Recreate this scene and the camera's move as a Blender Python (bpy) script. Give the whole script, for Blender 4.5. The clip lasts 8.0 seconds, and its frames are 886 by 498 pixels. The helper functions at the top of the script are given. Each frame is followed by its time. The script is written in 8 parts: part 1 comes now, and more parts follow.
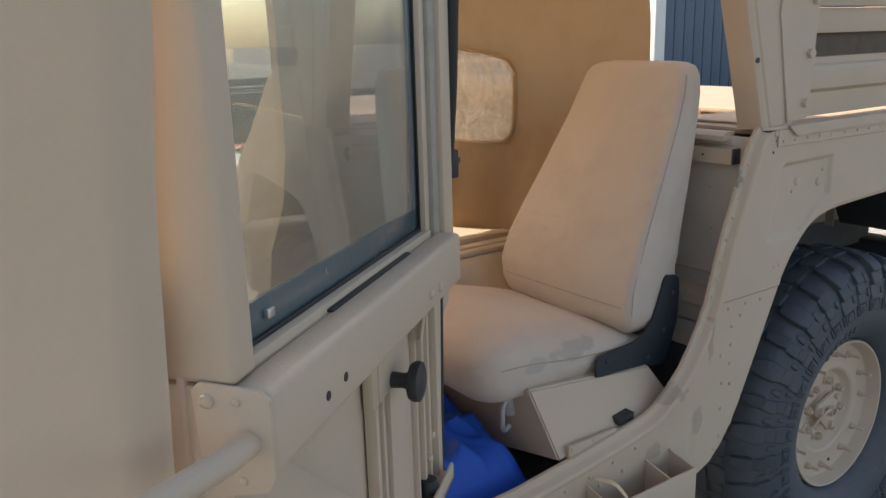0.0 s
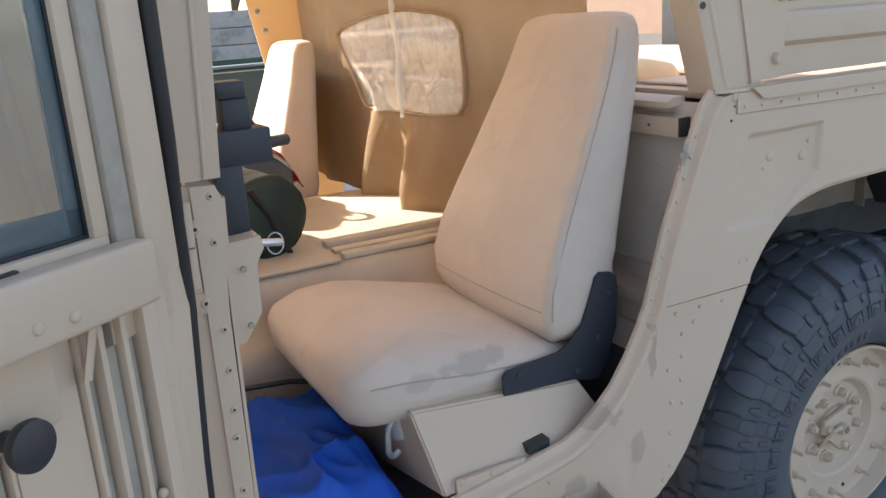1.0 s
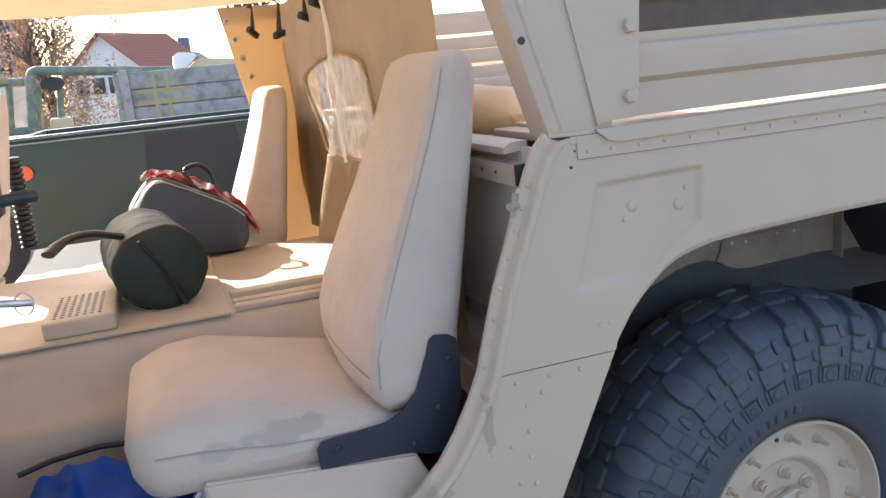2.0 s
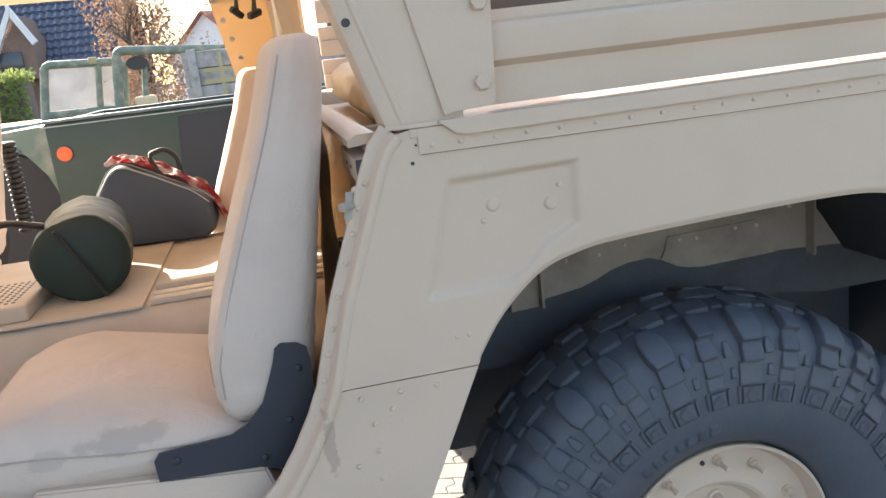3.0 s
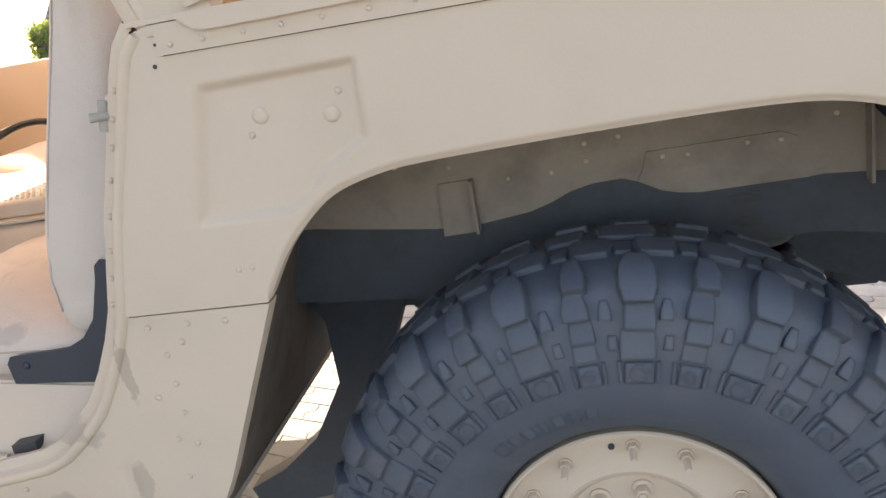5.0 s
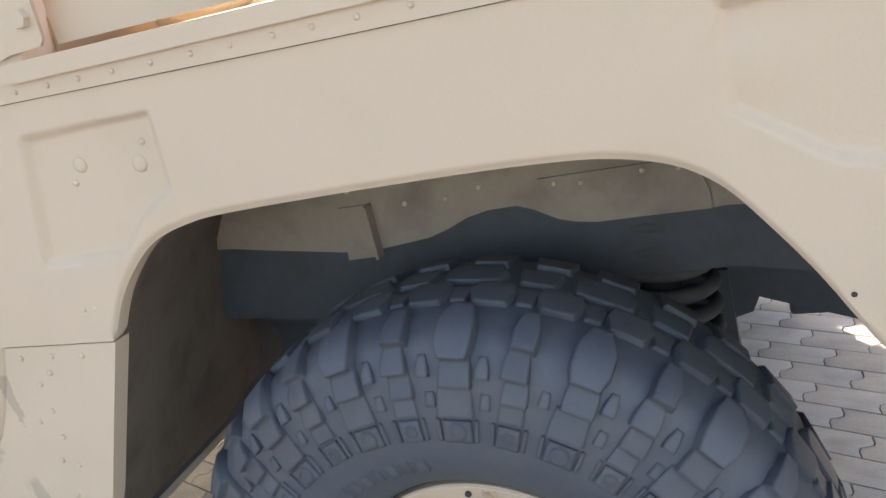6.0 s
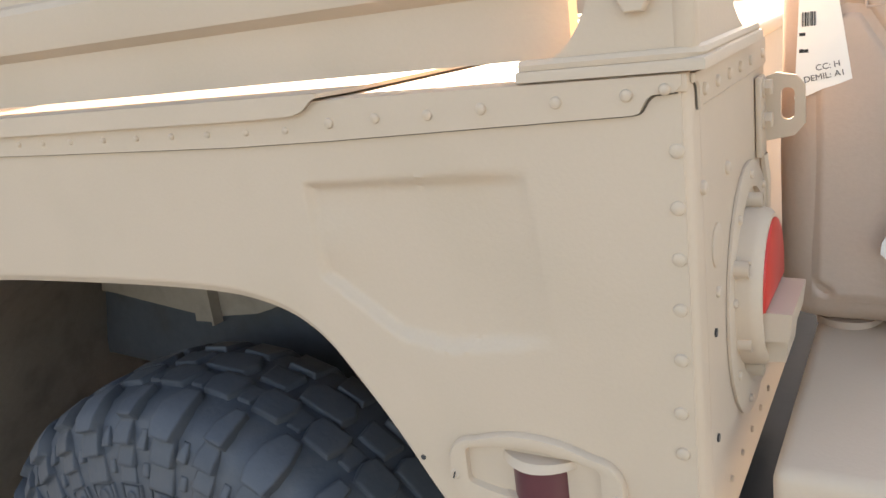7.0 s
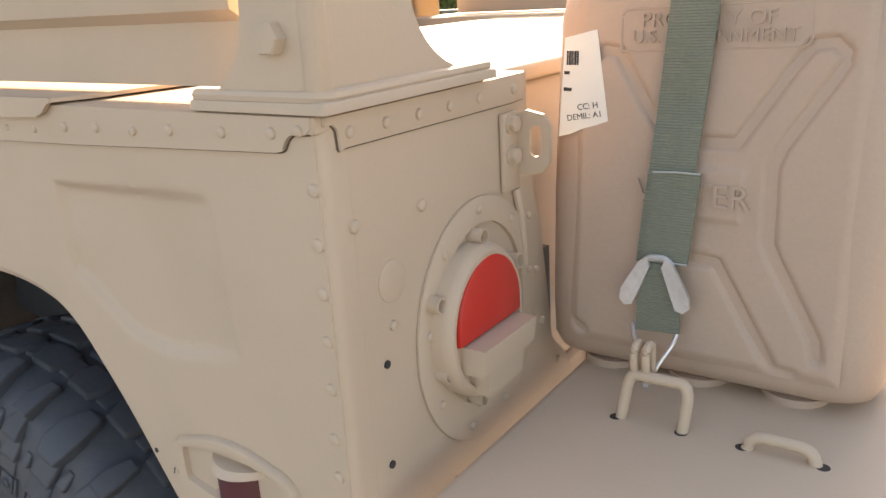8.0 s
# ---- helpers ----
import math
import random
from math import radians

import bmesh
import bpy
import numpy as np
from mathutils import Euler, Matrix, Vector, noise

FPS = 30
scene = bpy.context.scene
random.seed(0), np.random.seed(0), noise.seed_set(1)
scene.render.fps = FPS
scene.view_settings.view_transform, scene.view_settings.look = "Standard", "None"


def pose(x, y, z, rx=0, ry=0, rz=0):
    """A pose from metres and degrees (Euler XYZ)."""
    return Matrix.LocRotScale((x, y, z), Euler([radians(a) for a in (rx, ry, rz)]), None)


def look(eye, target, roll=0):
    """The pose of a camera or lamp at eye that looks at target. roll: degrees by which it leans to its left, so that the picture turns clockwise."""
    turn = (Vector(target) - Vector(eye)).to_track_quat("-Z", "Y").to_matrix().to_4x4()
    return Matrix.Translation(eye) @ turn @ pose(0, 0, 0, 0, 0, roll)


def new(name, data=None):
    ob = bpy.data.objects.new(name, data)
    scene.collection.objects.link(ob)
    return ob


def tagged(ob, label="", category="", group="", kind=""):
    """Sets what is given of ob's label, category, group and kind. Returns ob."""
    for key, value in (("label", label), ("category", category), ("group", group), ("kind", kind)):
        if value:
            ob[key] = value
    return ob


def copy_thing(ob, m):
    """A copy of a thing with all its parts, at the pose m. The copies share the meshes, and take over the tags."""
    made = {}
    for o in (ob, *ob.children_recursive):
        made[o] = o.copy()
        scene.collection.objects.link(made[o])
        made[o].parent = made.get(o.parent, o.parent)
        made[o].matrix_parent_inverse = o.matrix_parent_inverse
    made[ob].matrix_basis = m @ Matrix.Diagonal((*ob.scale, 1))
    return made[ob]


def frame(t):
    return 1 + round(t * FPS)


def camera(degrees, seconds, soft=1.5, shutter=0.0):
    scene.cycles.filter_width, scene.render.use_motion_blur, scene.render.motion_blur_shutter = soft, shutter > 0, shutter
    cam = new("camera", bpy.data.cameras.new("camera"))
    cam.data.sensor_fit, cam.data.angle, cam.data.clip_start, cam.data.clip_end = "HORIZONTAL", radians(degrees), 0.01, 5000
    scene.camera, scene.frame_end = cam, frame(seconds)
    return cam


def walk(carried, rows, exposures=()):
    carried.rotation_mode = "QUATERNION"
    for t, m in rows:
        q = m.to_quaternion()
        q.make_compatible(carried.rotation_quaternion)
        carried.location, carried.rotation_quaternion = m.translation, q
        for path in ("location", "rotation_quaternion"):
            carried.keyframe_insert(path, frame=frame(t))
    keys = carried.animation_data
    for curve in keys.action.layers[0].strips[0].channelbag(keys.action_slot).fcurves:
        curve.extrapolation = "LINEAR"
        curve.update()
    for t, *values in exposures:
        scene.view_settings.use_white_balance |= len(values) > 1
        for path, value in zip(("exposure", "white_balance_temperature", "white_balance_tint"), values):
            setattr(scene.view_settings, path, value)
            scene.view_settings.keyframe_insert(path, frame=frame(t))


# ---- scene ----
cam = camera(57.04, 8.0)
PATH = [
    (0.00, 0.1060, -1.1083, 1.5656, 75.500, 1.586, -34.901),
    (0.20, 0.1853, -1.1008, 1.5492, 74.029, 1.610, -32.944),
    (0.50, 0.3477, -1.0956, 1.5025, 73.879, 2.897, -30.642),
    (1.00, 0.6168, -1.0924, 1.5113, 74.006, 3.618, -28.335),
    (1.50, 0.8682, -1.1411, 1.5121, 75.138, 4.319, -24.909),
    (1.70, 0.9964, -1.1701, 1.4870, 76.600, 4.936, -22.641),
    (2.80, 1.5130, -1.2178, 1.4621, 77.354, 6.544, -13.828),
    (3.00, 1.5998, -1.1874, 1.4502, 76.086, 6.593, -12.611),
    (3.50, 1.8398, -1.0690, 1.4251, 72.958, 7.193, -7.624),
    (4.00, 2.0159, -1.0061, 1.3979, 71.393, 8.196, -3.306),
    (4.20, 2.1018, -0.9928, 1.3736, 71.296, 8.704, -0.483),
    (5.30, 2.4453, -0.9427, 1.3277, 71.406, 10.270, 11.178),
    (5.50, 2.5240, -0.9107, 1.3232, 71.542, 10.053, 11.651),
    (6.00, 2.7373, -0.7948, 1.3494, 70.277, 12.837, 18.997),
    (6.20, 2.8621, -0.7184, 1.4074, 67.904, 13.150, 18.870),
    (6.50, 2.9880, -0.7020, 1.3790, 71.915, 9.706, 17.225),
    (6.80, 3.1420, -0.6520, 1.3830, 74.217, 9.148, 25.349),
    (7.00, 3.2470, -0.6290, 1.4050, 73.823, 7.206, 29.498),
    (7.50, 3.3970, -0.5750, 1.4410, 73.304, 5.365, 32.374),
    (8.00, 3.5320, -0.4640, 1.4280, 72.303, 3.239, 34.075),
]
walk(cam, [(t, pose(x, y, z, rx, ry, rz)) for t, x, y, z, rx, ry, rz in PATH], exposures=[(0.0, 0.94, 7600, 12), (0.5, 1.41, 7300, 12), (1.0, 1.55, 7000, 12), (1.5, 1.57, 6600, 12), (3.0, 1.83, 7000, 12), (3.5, 1.70, 7600, 13), (4.0, 1.82, 7800, 14), (5.5, 2.22, 7900, 16), (6.0, 2.26, 8050, 15), (6.5, 2.21, 8500, 16), (7.0, 2.04, 8500, 14), (8.0, 1.70, 9150, 18)])

# ---- light ----
SUN_EL, SUN_AZ = 30.0, -27.0          # degrees; azimuth from +y towards +x
world = bpy.data.worlds.new("daylight")
scene.world = world
world.use_nodes = True
wn = world.node_tree.nodes
sky = wn.new("ShaderNodeTexSky")
sky.sky_type, sky.sun_disc = "NISHITA", False
sky.sun_elevation, sky.sun_rotation = radians(SUN_EL), radians(SUN_AZ)
sky.air_density, sky.dust_density, sky.ozone_density = 1.0, 2.5, 1.0
world.node_tree.links.new(sky.outputs[0], wn["Background"].inputs[0])
wn["Background"].inputs[1].default_value = 0.15
sun_data = bpy.data.lights.new("sun", "SUN")
sun_data.energy, sun_data.angle, sun_data.color = 4.5, radians(0.5), (1.0, 0.95, 0.87)
sun = new("sun", sun_data)
to_sun = Vector((math.sin(radians(SUN_AZ)) * math.cos(radians(SUN_EL)), math.cos(radians(SUN_AZ)) * math.cos(radians(SUN_EL)), math.sin(radians(SUN_EL))))
sun.matrix_world = look(to_sun * 20, (0, 0, 0))

GROUND = -0.042


# ---- materials ----
def mat(name, base, rough=0.6, metal=0.0, big=0.10, small=0.06, big_scale=3.0, small_scale=60.0, bump=0.05, dirt=None, dirt_amount=0.0, spec=0.5, sheen=0.0, random_tint=0.0):
    """A surface with slow and fine changes of tone, an uneven gloss and a fine relief."""
    m = bpy.data.materials.new(name)
    m.use_nodes = True
    nt = m.node_tree
    n, l = nt.nodes, nt.links
    b = n["Principled BSDF"]
    co = n.new("ShaderNodeTexCoord")
    geo = n.new("ShaderNodeNewGeometry")
    a = n.new("ShaderNodeTexNoise")
    a.inputs["Scale"].default_value, a.inputs["Detail"].default_value = big_scale, 5
    c = n.new("ShaderNodeTexNoise")
    c.inputs["Scale"].default_value, c.inputs["Detail"].default_value = small_scale, 3
    for t in (a, c):
        l.new(geo.outputs["Position"], t.inputs["Vector"])
    hsv = n.new("ShaderNodeHueSaturation")
    hsv.inputs["Color"].default_value = (*base, 1)
    m1 = n.new("ShaderNodeMath")
    m1.operation = "MULTIPLY_ADD"
    l.new(a.outputs["Fac"], m1.inputs[0])
    m1.inputs[1].default_value, m1.inputs[2].default_value = 2 * big, 1 - big
    m2 = n.new("ShaderNodeMath")
    m2.operation = "MULTIPLY_ADD"
    l.new(c.outputs["Fac"], m2.inputs[0])
    m2.inputs[1].default_value = 2 * small
    l.new(m1.outputs[0], m2.inputs[2])
    value = m2.outputs[0]
    if random_tint:
        info = n.new("ShaderNodeObjectInfo")
        m3 = n.new("ShaderNodeMath")
        m3.operation = "MULTIPLY_ADD"
        l.new(info.outputs["Random"], m3.inputs[0])
        m3.inputs[1].default_value = random_tint
        l.new(value, m3.inputs[2])
        value = m3.outputs[0]
    l.new(value, hsv.inputs["Value"])
    colour = hsv.outputs[0]
    if dirt:
        d = n.new("ShaderNodeTexNoise")
        d.inputs["Scale"].default_value, d.inputs["Detail"].default_value = big_scale * 2.3, 8
        l.new(geo.outputs["Position"], d.inputs["Vector"])
        r = n.new("ShaderNodeMapRange")
        r.inputs["From Min"].default_value, r.inputs["From Max"].default_value = 0.48, 0.72
        r.inputs["To Max"].default_value = dirt_amount
        l.new(d.outputs["Fac"], r.inputs["Value"])
        mx = n.new("ShaderNodeMix")
        mx.data_type = "RGBA"
        l.new(r.outputs[0], mx.inputs["Factor"])
        l.new(colour, mx.inputs[6])
        mx.inputs[7].default_value = (*dirt, 1)
        colour = mx.outputs[2]
    l.new(colour, b.inputs["Base Color"])
    rr = n.new("ShaderNodeMath")
    rr.operation = "MULTIPLY_ADD"
    l.new(a.outputs["Fac"], rr.inputs[0])
    rr.inputs[1].default_value, rr.inputs[2].default_value = 0.2, rough - 0.1
    l.new(rr.outputs[0], b.inputs["Roughness"])
    b.inputs["Metallic"].default_value = metal
    b.inputs["Specular IOR Level"].default_value = spec
    b.inputs["Sheen Weight"].default_value = sheen
    if bump:
        bp = n.new("ShaderNodeBump")
        bp.inputs["Strength"].default_value, bp.inputs["Distance"].default_value = bump, 0.003
        l.new(c.outputs["Fac"], bp.inputs["Height"])
        l.new(bp.outputs[0], b.inputs["Normal"])
    return m


TAN = (0.555, 0.435, 0.33)
paint = mat("tan_paint", TAN, 0.55, big=0.05, small=0.025, big_scale=2.5, small_scale=240, bump=0.10, dirt=(0.46, 0.37, 0.27), dirt_amount=0.25, spec=0.35)
inner_paint = mat("tan_paint_inside", (0.54, 0.465, 0.385), 0.6, big=0.07, small=0.04, big_scale=4, small_scale=200, bump=0.12, dirt=(0.40, 0.33, 0.25), dirt_amount=0.35, spec=0.3)
# wheel house tan, darker than the body paint
liner_paint = mat("dark_wheel_house_paint", (0.30, 0.245, 0.20), 0.8, big=0.15, small=0.10, big_scale=5, small_scale=90, bump=0.2, dirt=(0.17, 0.14, 0.12), dirt_amount=0.6, spec=0.2)
# tan lightened to make up for daylight the bulkhead lacks
bulkhead_paint = mat("lightened_tan_paint", (0.60, 0.525, 0.45), 0.6, big=0.06, small=0.03, big_scale=4, small_scale=200, bump=0.1, dirt=(0.45, 0.38, 0.31), dirt_amount=0.3, spec=0.3)
worn_paint = mat("worn_grey_paint", (0.34, 0.30, 0.25), 0.65, big=0.15, small=0.08, big_scale=8, small_scale=120, bump=0.15, dirt=(0.2, 0.18, 0.15), dirt_amount=0.5)
reflection_navy = mat("dark_blue_reflection", (0.075, 0.105, 0.12), 0.25, big=0.2, small=0.1, big_scale=8, small_scale=100, bump=0.1)
rubber = mat("tyre_rubber", (0.050, 0.057, 0.069), 0.6, big=0.25, small=0.12, big_scale=7, small_scale=90, bump=0.25, dirt=(0.10, 0.10, 0.105), dirt_amount=0.55)
def vary_islands(m, amount):
    """Tints each separate block of a joined mesh a little differently."""
    n, l = m.node_tree.nodes, m.node_tree.links
    hsv = [q for q in n if q.bl_idname == "ShaderNodeHueSaturation"][0]
    geo = n.new("ShaderNodeNewGeometry")
    k = n.new("ShaderNodeMath")
    k.operation = "MULTIPLY_ADD"
    l.new(geo.outputs["Random Per Island"], k.inputs[0])
    k.inputs[1].default_value = amount
    l.new(hsv.inputs["Value"].links[0].from_socket, k.inputs[2])
    l.new(k.outputs[0], hsv.inputs["Value"])


vary_islands(rubber, 0.35)


def soften(m, radius):
    """Rounds a material's hard edges and lays its fine relief over them."""
    n, l = m.node_tree.nodes, m.node_tree.links
    bv = n.new("ShaderNodeBevel")
    bv.samples = 4
    bv.inputs["Radius"].default_value = radius
    bp = [q for q in n if q.bl_idname == "ShaderNodeBump"][0]
    l.new(bv.outputs[0], bp.inputs["Normal"])


def wrinkle(m, scale, strength, distance):
    """Adds slow folds below a cloth's weave."""
    n, l = m.node_tree.nodes, m.node_tree.links
    geo = n.new("ShaderNodeNewGeometry")
    t = n.new("ShaderNodeTexNoise")
    t.inputs["Scale"].default_value, t.inputs["Detail"].default_value, t.inputs["Distortion"].default_value = scale, 3, 1.2
    l.new(geo.outputs["Position"], t.inputs["Vector"])
    b2 = n.new("ShaderNodeBump")
    b2.inputs["Strength"].default_value, b2.inputs["Distance"].default_value = strength, distance
    l.new(t.outputs["Fac"], b2.inputs["Height"])
    bp = [q for q in n if q.bl_idname == "ShaderNodeBump"][0]
    l.new(b2.outputs[0], bp.inputs["Normal"])


def stain(m, centre, radii, colour, amount, ragged=0.9, grain=22.0):
    """A ragged stain or scuff at one place on a surface."""
    n, l = m.node_tree.nodes, m.node_tree.links
    b = n["Principled BSDF"]
    old = b.inputs["Base Color"].links[0].from_socket
    geo = n.new("ShaderNodeNewGeometry")
    s = n.new("ShaderNodeVectorMath")
    s.operation = "SUBTRACT"
    l.new(geo.outputs["Position"], s.inputs[0])
    s.inputs[1].default_value = centre
    d = n.new("ShaderNodeVectorMath")
    d.operation = "DIVIDE"
    l.new(s.outputs[0], d.inputs[0])
    d.inputs[1].default_value = radii
    le = n.new("ShaderNodeVectorMath")
    le.operation = "LENGTH"
    l.new(d.outputs[0], le.inputs[0])
    t = n.new("ShaderNodeTexNoise")
    t.inputs["Scale"].default_value, t.inputs["Detail"].default_value = grain, 6
    l.new(geo.outputs["Position"], t.inputs["Vector"])
    k = n.new("ShaderNodeMath")
    k.operation = "MULTIPLY_ADD"
    l.new(t.outputs["Fac"], k.inputs[0])
    k.inputs[1].default_value = ragged * 2
    l.new(le.outputs["Value"], k.inputs[2])
    r = n.new("ShaderNodeMapRange")
    r.inputs["From Min"].default_value, r.inputs["From Max"].default_value = 1.0 + ragged, 0.75 + ragged
    r.inputs["To Max"].default_value = amount
    l.new(k.outputs[0], r.inputs["Value"])
    mx = n.new("ShaderNodeMix")
    mx.data_type = "RGBA"
    l.new(r.outputs[0], mx.inputs["Factor"])
    l.new(old, mx.inputs[6])
    mx.inputs[7].default_value = (*colour, 1)
    l.new(mx.outputs[2], b.inputs["Base Color"])


soften(rubber, 0.008)
stain(paint, (1.615, 0.01, 0.87), (0.012, 0.03, 0.07), (0.25, 0.19, 0.15), 0.45, 0.9, 55)
stain(paint, (1.582, 0.0, 0.68), (0.018, 0.03, 0.045), (0.30, 0.24, 0.18), 0.45, 0.7, 30)
stain(paint, (1.43, 0.0, 0.648), (0.03, 0.03, 0.022), (0.30, 0.24, 0.18), 0.45, 0.7, 30)
stain(paint, (1.50, 0.015, 0.765), (0.05, 0.02, 0.03), (0.30, 0.24, 0.19), 0.5, 0.8, 45)
# dark bead colour that stands in for the shadow line under the rail strips
joint_shade = mat("joint_shade", (0.10, 0.08, 0.06), 0.9, big=0.3, small=0.2, big_scale=9, small_scale=90, bump=0.2)
seal_rubber = mat("black_seal_rubber", (0.012, 0.013, 0.016), 0.5, bump=0.1)
seat_cloth = mat("seat_canvas", (0.555, 0.46, 0.385), 0.85, big=0.06, small=0.05, big_scale=3.4, small_scale=420, bump=0.35, dirt=(0.42, 0.35, 0.30), dirt_amount=0.3, sheen=0.15)
wrinkle(seat_cloth, 11, 0.45, 0.012)
stain(seat_cloth, (1.29, 0.11, 0.898), (0.075, 0.05, 0.024), (0.37, 0.32, 0.275), 0.6, 0.8, 26)
stain(seat_cloth, (1.175, 0.11, 0.888), (0.035, 0.05, 0.018), (0.40, 0.345, 0.30), 0.5, 0.8, 30)
thread = mat("seam_thread", (0.41, 0.34, 0.29), 0.8, bump=0.2)
dusty_rubber = mat("dusty_rubber", (0.055, 0.053, 0.052), 0.8, big=0.3, small=0.15, big_scale=14, small_scale=90, bump=0.25, dirt=(0.10, 0.09, 0.075), dirt_amount=0.5)
canvas = mat("tan_canvas", (0.55, 0.44, 0.315), 0.85, big=0.10, small=0.05, big_scale=5, small_scale=380, bump=0.3, dirt=(0.42, 0.30, 0.17), dirt_amount=0.4)
cream_canvas = mat("cream_canvas", (0.72, 0.56, 0.36), 0.85, big=0.1, small=0.05, big_scale=6, small_scale=300, bump=0.3)
black_steel = mat("black_steel", (0.022, 0.027, 0.038), 0.48, big=0.2, small=0.1, big_scale=9, small_scale=150, bump=0.1)
black_plastic = mat("black_plastic", (0.03, 0.03, 0.033), 0.45, bump=0.05)
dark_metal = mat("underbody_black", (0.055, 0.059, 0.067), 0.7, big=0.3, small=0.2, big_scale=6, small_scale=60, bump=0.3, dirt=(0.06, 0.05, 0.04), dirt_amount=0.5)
steel = mat("bright_steel", (0.62, 0.62, 0.62), 0.35, metal=0.9, big=0.1, small=0.1, bump=0.08)
cast_zinc = mat("dull_zinc", (0.55, 0.55, 0.55), 0.5, metal=0.6, big=0.2, small=0.2, small_scale=150, bump=0.2, dirt=(0.2, 0.2, 0.2), dirt_amount=0.6)
blue_cloth = mat("blue_nylon", (0.020, 0.15, 0.70), 0.5, big=0.12, small=0.06, big_scale=4, small_scale=300, bump=0.25)
green_cloth = mat("dark_green_nylon", (0.013, 0.030, 0.026), 0.6, big=0.15, small=0.08, big_scale=8, small_scale=350, bump=0.25)
grey_cloth = mat("grey_nylon", (0.060, 0.076, 0.108), 0.6, big=0.15, small=0.06, big_scale=8, small_scale=350, bump=0.25)
green_grey_cloth = mat("pale_green_nylon", (0.13, 0.165, 0.155), 0.6, big=0.15, small=0.06, big_scale=8, small_scale=350, bump=0.25)
light_cloth = mat("light_grey_nylon", (0.42, 0.45, 0.45), 0.6, big=0.15, small=0.06, big_scale=8, small_scale=350, bump=0.25)
red_cloth = mat("red_cloth", (0.42, 0.03, 0.035), 0.75, big=0.25, small=0.1, big_scale=20, small_scale=300, bump=0.3)
striped_cloth = mat("red_and_white_cloth", (0.45, 0.03, 0.04), 0.75, big=0.1, small=0.05, big_scale=9, small_scale=300, bump=0.3, dirt=(0.72, 0.68, 0.68), dirt_amount=1.4)
can_plastic = mat("sand_plastic", (0.47, 0.35, 0.275), 0.55, big=0.06, small=0.05, big_scale=6, small_scale=180, bump=0.15, dirt=(0.42, 0.34, 0.27), dirt_amount=0.35)
webbing = mat("olive_webbing", (0.175, 0.195, 0.155), 0.85, big=0.12, small=0.15, big_scale=12, small_scale=260, bump=0.3)


def rib(m, scale, depth):
    """Fine woven ribs across a strap."""
    n, l = m.node_tree.nodes, m.node_tree.links
    b = n["Principled BSDF"]
    old = b.inputs["Normal"].links[0].from_socket if b.inputs["Normal"].links else None
    geo = n.new("ShaderNodeNewGeometry")
    w = n.new("ShaderNodeTexWave")
    w.bands_direction = "Z"
    w.inputs["Scale"].default_value, w.inputs["Distortion"].default_value = scale, 0.4
    l.new(geo.outputs["Position"], w.inputs["Vector"])
    bp = n.new("ShaderNodeBump")
    bp.inputs["Strength"].default_value, bp.inputs["Distance"].default_value = 1.0, depth
    l.new(w.outputs["Fac"], bp.inputs["Height"])
    if old:
        l.new(old, bp.inputs["Normal"])
    l.new(bp.outputs[0], b.inputs["Normal"])


rib(webbing, 110, 0.0006)
paper = mat("tag_card", (0.80, 0.78, 0.73), 0.8, big=0.03, small=0.02, bump=0.05)
ink = mat("ink", (0.03, 0.03, 0.03), 0.7, bump=0)
green_paint = mat("dark_green_paint", (0.03, 0.05, 0.035), 0.55, big=0.15, small=0.08, big_scale=2, small_scale=60, bump=0.1, dirt=(0.045, 0.055, 0.06), dirt_amount=0.6)
black_paint = mat("black_camouflage_paint", (0.019, 0.025, 0.032), 0.55, big=0.15, bump=0.1)
pale_green_paint = mat("faded_green_paint", (0.16, 0.20, 0.15), 0.6, big=0.15, big_scale=3, bump=0.1, dirt=(0.45, 0.40, 0.30), dirt_amount=0.8)
old_wood = mat("weathered_wood", (0.27, 0.26, 0.25), 0.85, big=0.3, small=0.25, big_scale=4, small_scale=40, bump=0.4, dirt=(0.13, 0.12, 0.115), dirt_amount=0.7)
yellow_paint = mat("yellow_paint", (0.36, 0.31, 0.17), 0.8, big=0.2, bump=0.2)
roof_tile = mat("blue_grey_roof_tile", (0.055, 0.075, 0.11), 0.45, big=0.15, small=0.15, big_scale=1.5, small_scale=20, bump=0.2)
red_tile = mat("red_roof_tile", (0.32, 0.12, 0.08), 0.7, big=0.2, small=0.2, big_scale=1.5, small_scale=15, bump=0.2)
house_brick = mat("brown_brick", (0.19, 0.13, 0.10), 0.85, big=0.2, small=0.3, big_scale=1.5, small_scale=14, bump=0.3)
white_wood = mat("white_painted_wood", (0.8, 0.8, 0.78), 0.6, big=0.05, bump=0.05)
bark = mat("bark", (0.11, 0.085, 0.07), 0.9, big=0.3, small=0.3, small_scale=30, bump=0.6)
dry_leaf = mat("dry_leaf", (0.33, 0.245, 0.185), 0.8, big=0.4, small=0.2, bump=0)
hedge_leaf = mat("hedge_leaf", (0.15, 0.19, 0.055), 0.6, big=0.5, small=0.3, big_scale=3, small_scale=20, bump=0)
paver_mat = mat("concrete_paver", (0.30, 0.29, 0.275), 0.85, big=0.12, small=0.18, big_scale=3, small_scale=120, bump=0.4, dirt=(0.2, 0.19, 0.175), dirt_amount=0.5, random_tint=0.18)
ground_mat = mat("sand_joint", (0.085, 0.08, 0.072), 0.95, big=0.2, small=0.2, big_scale=2, small_scale=80, bump=0.5)


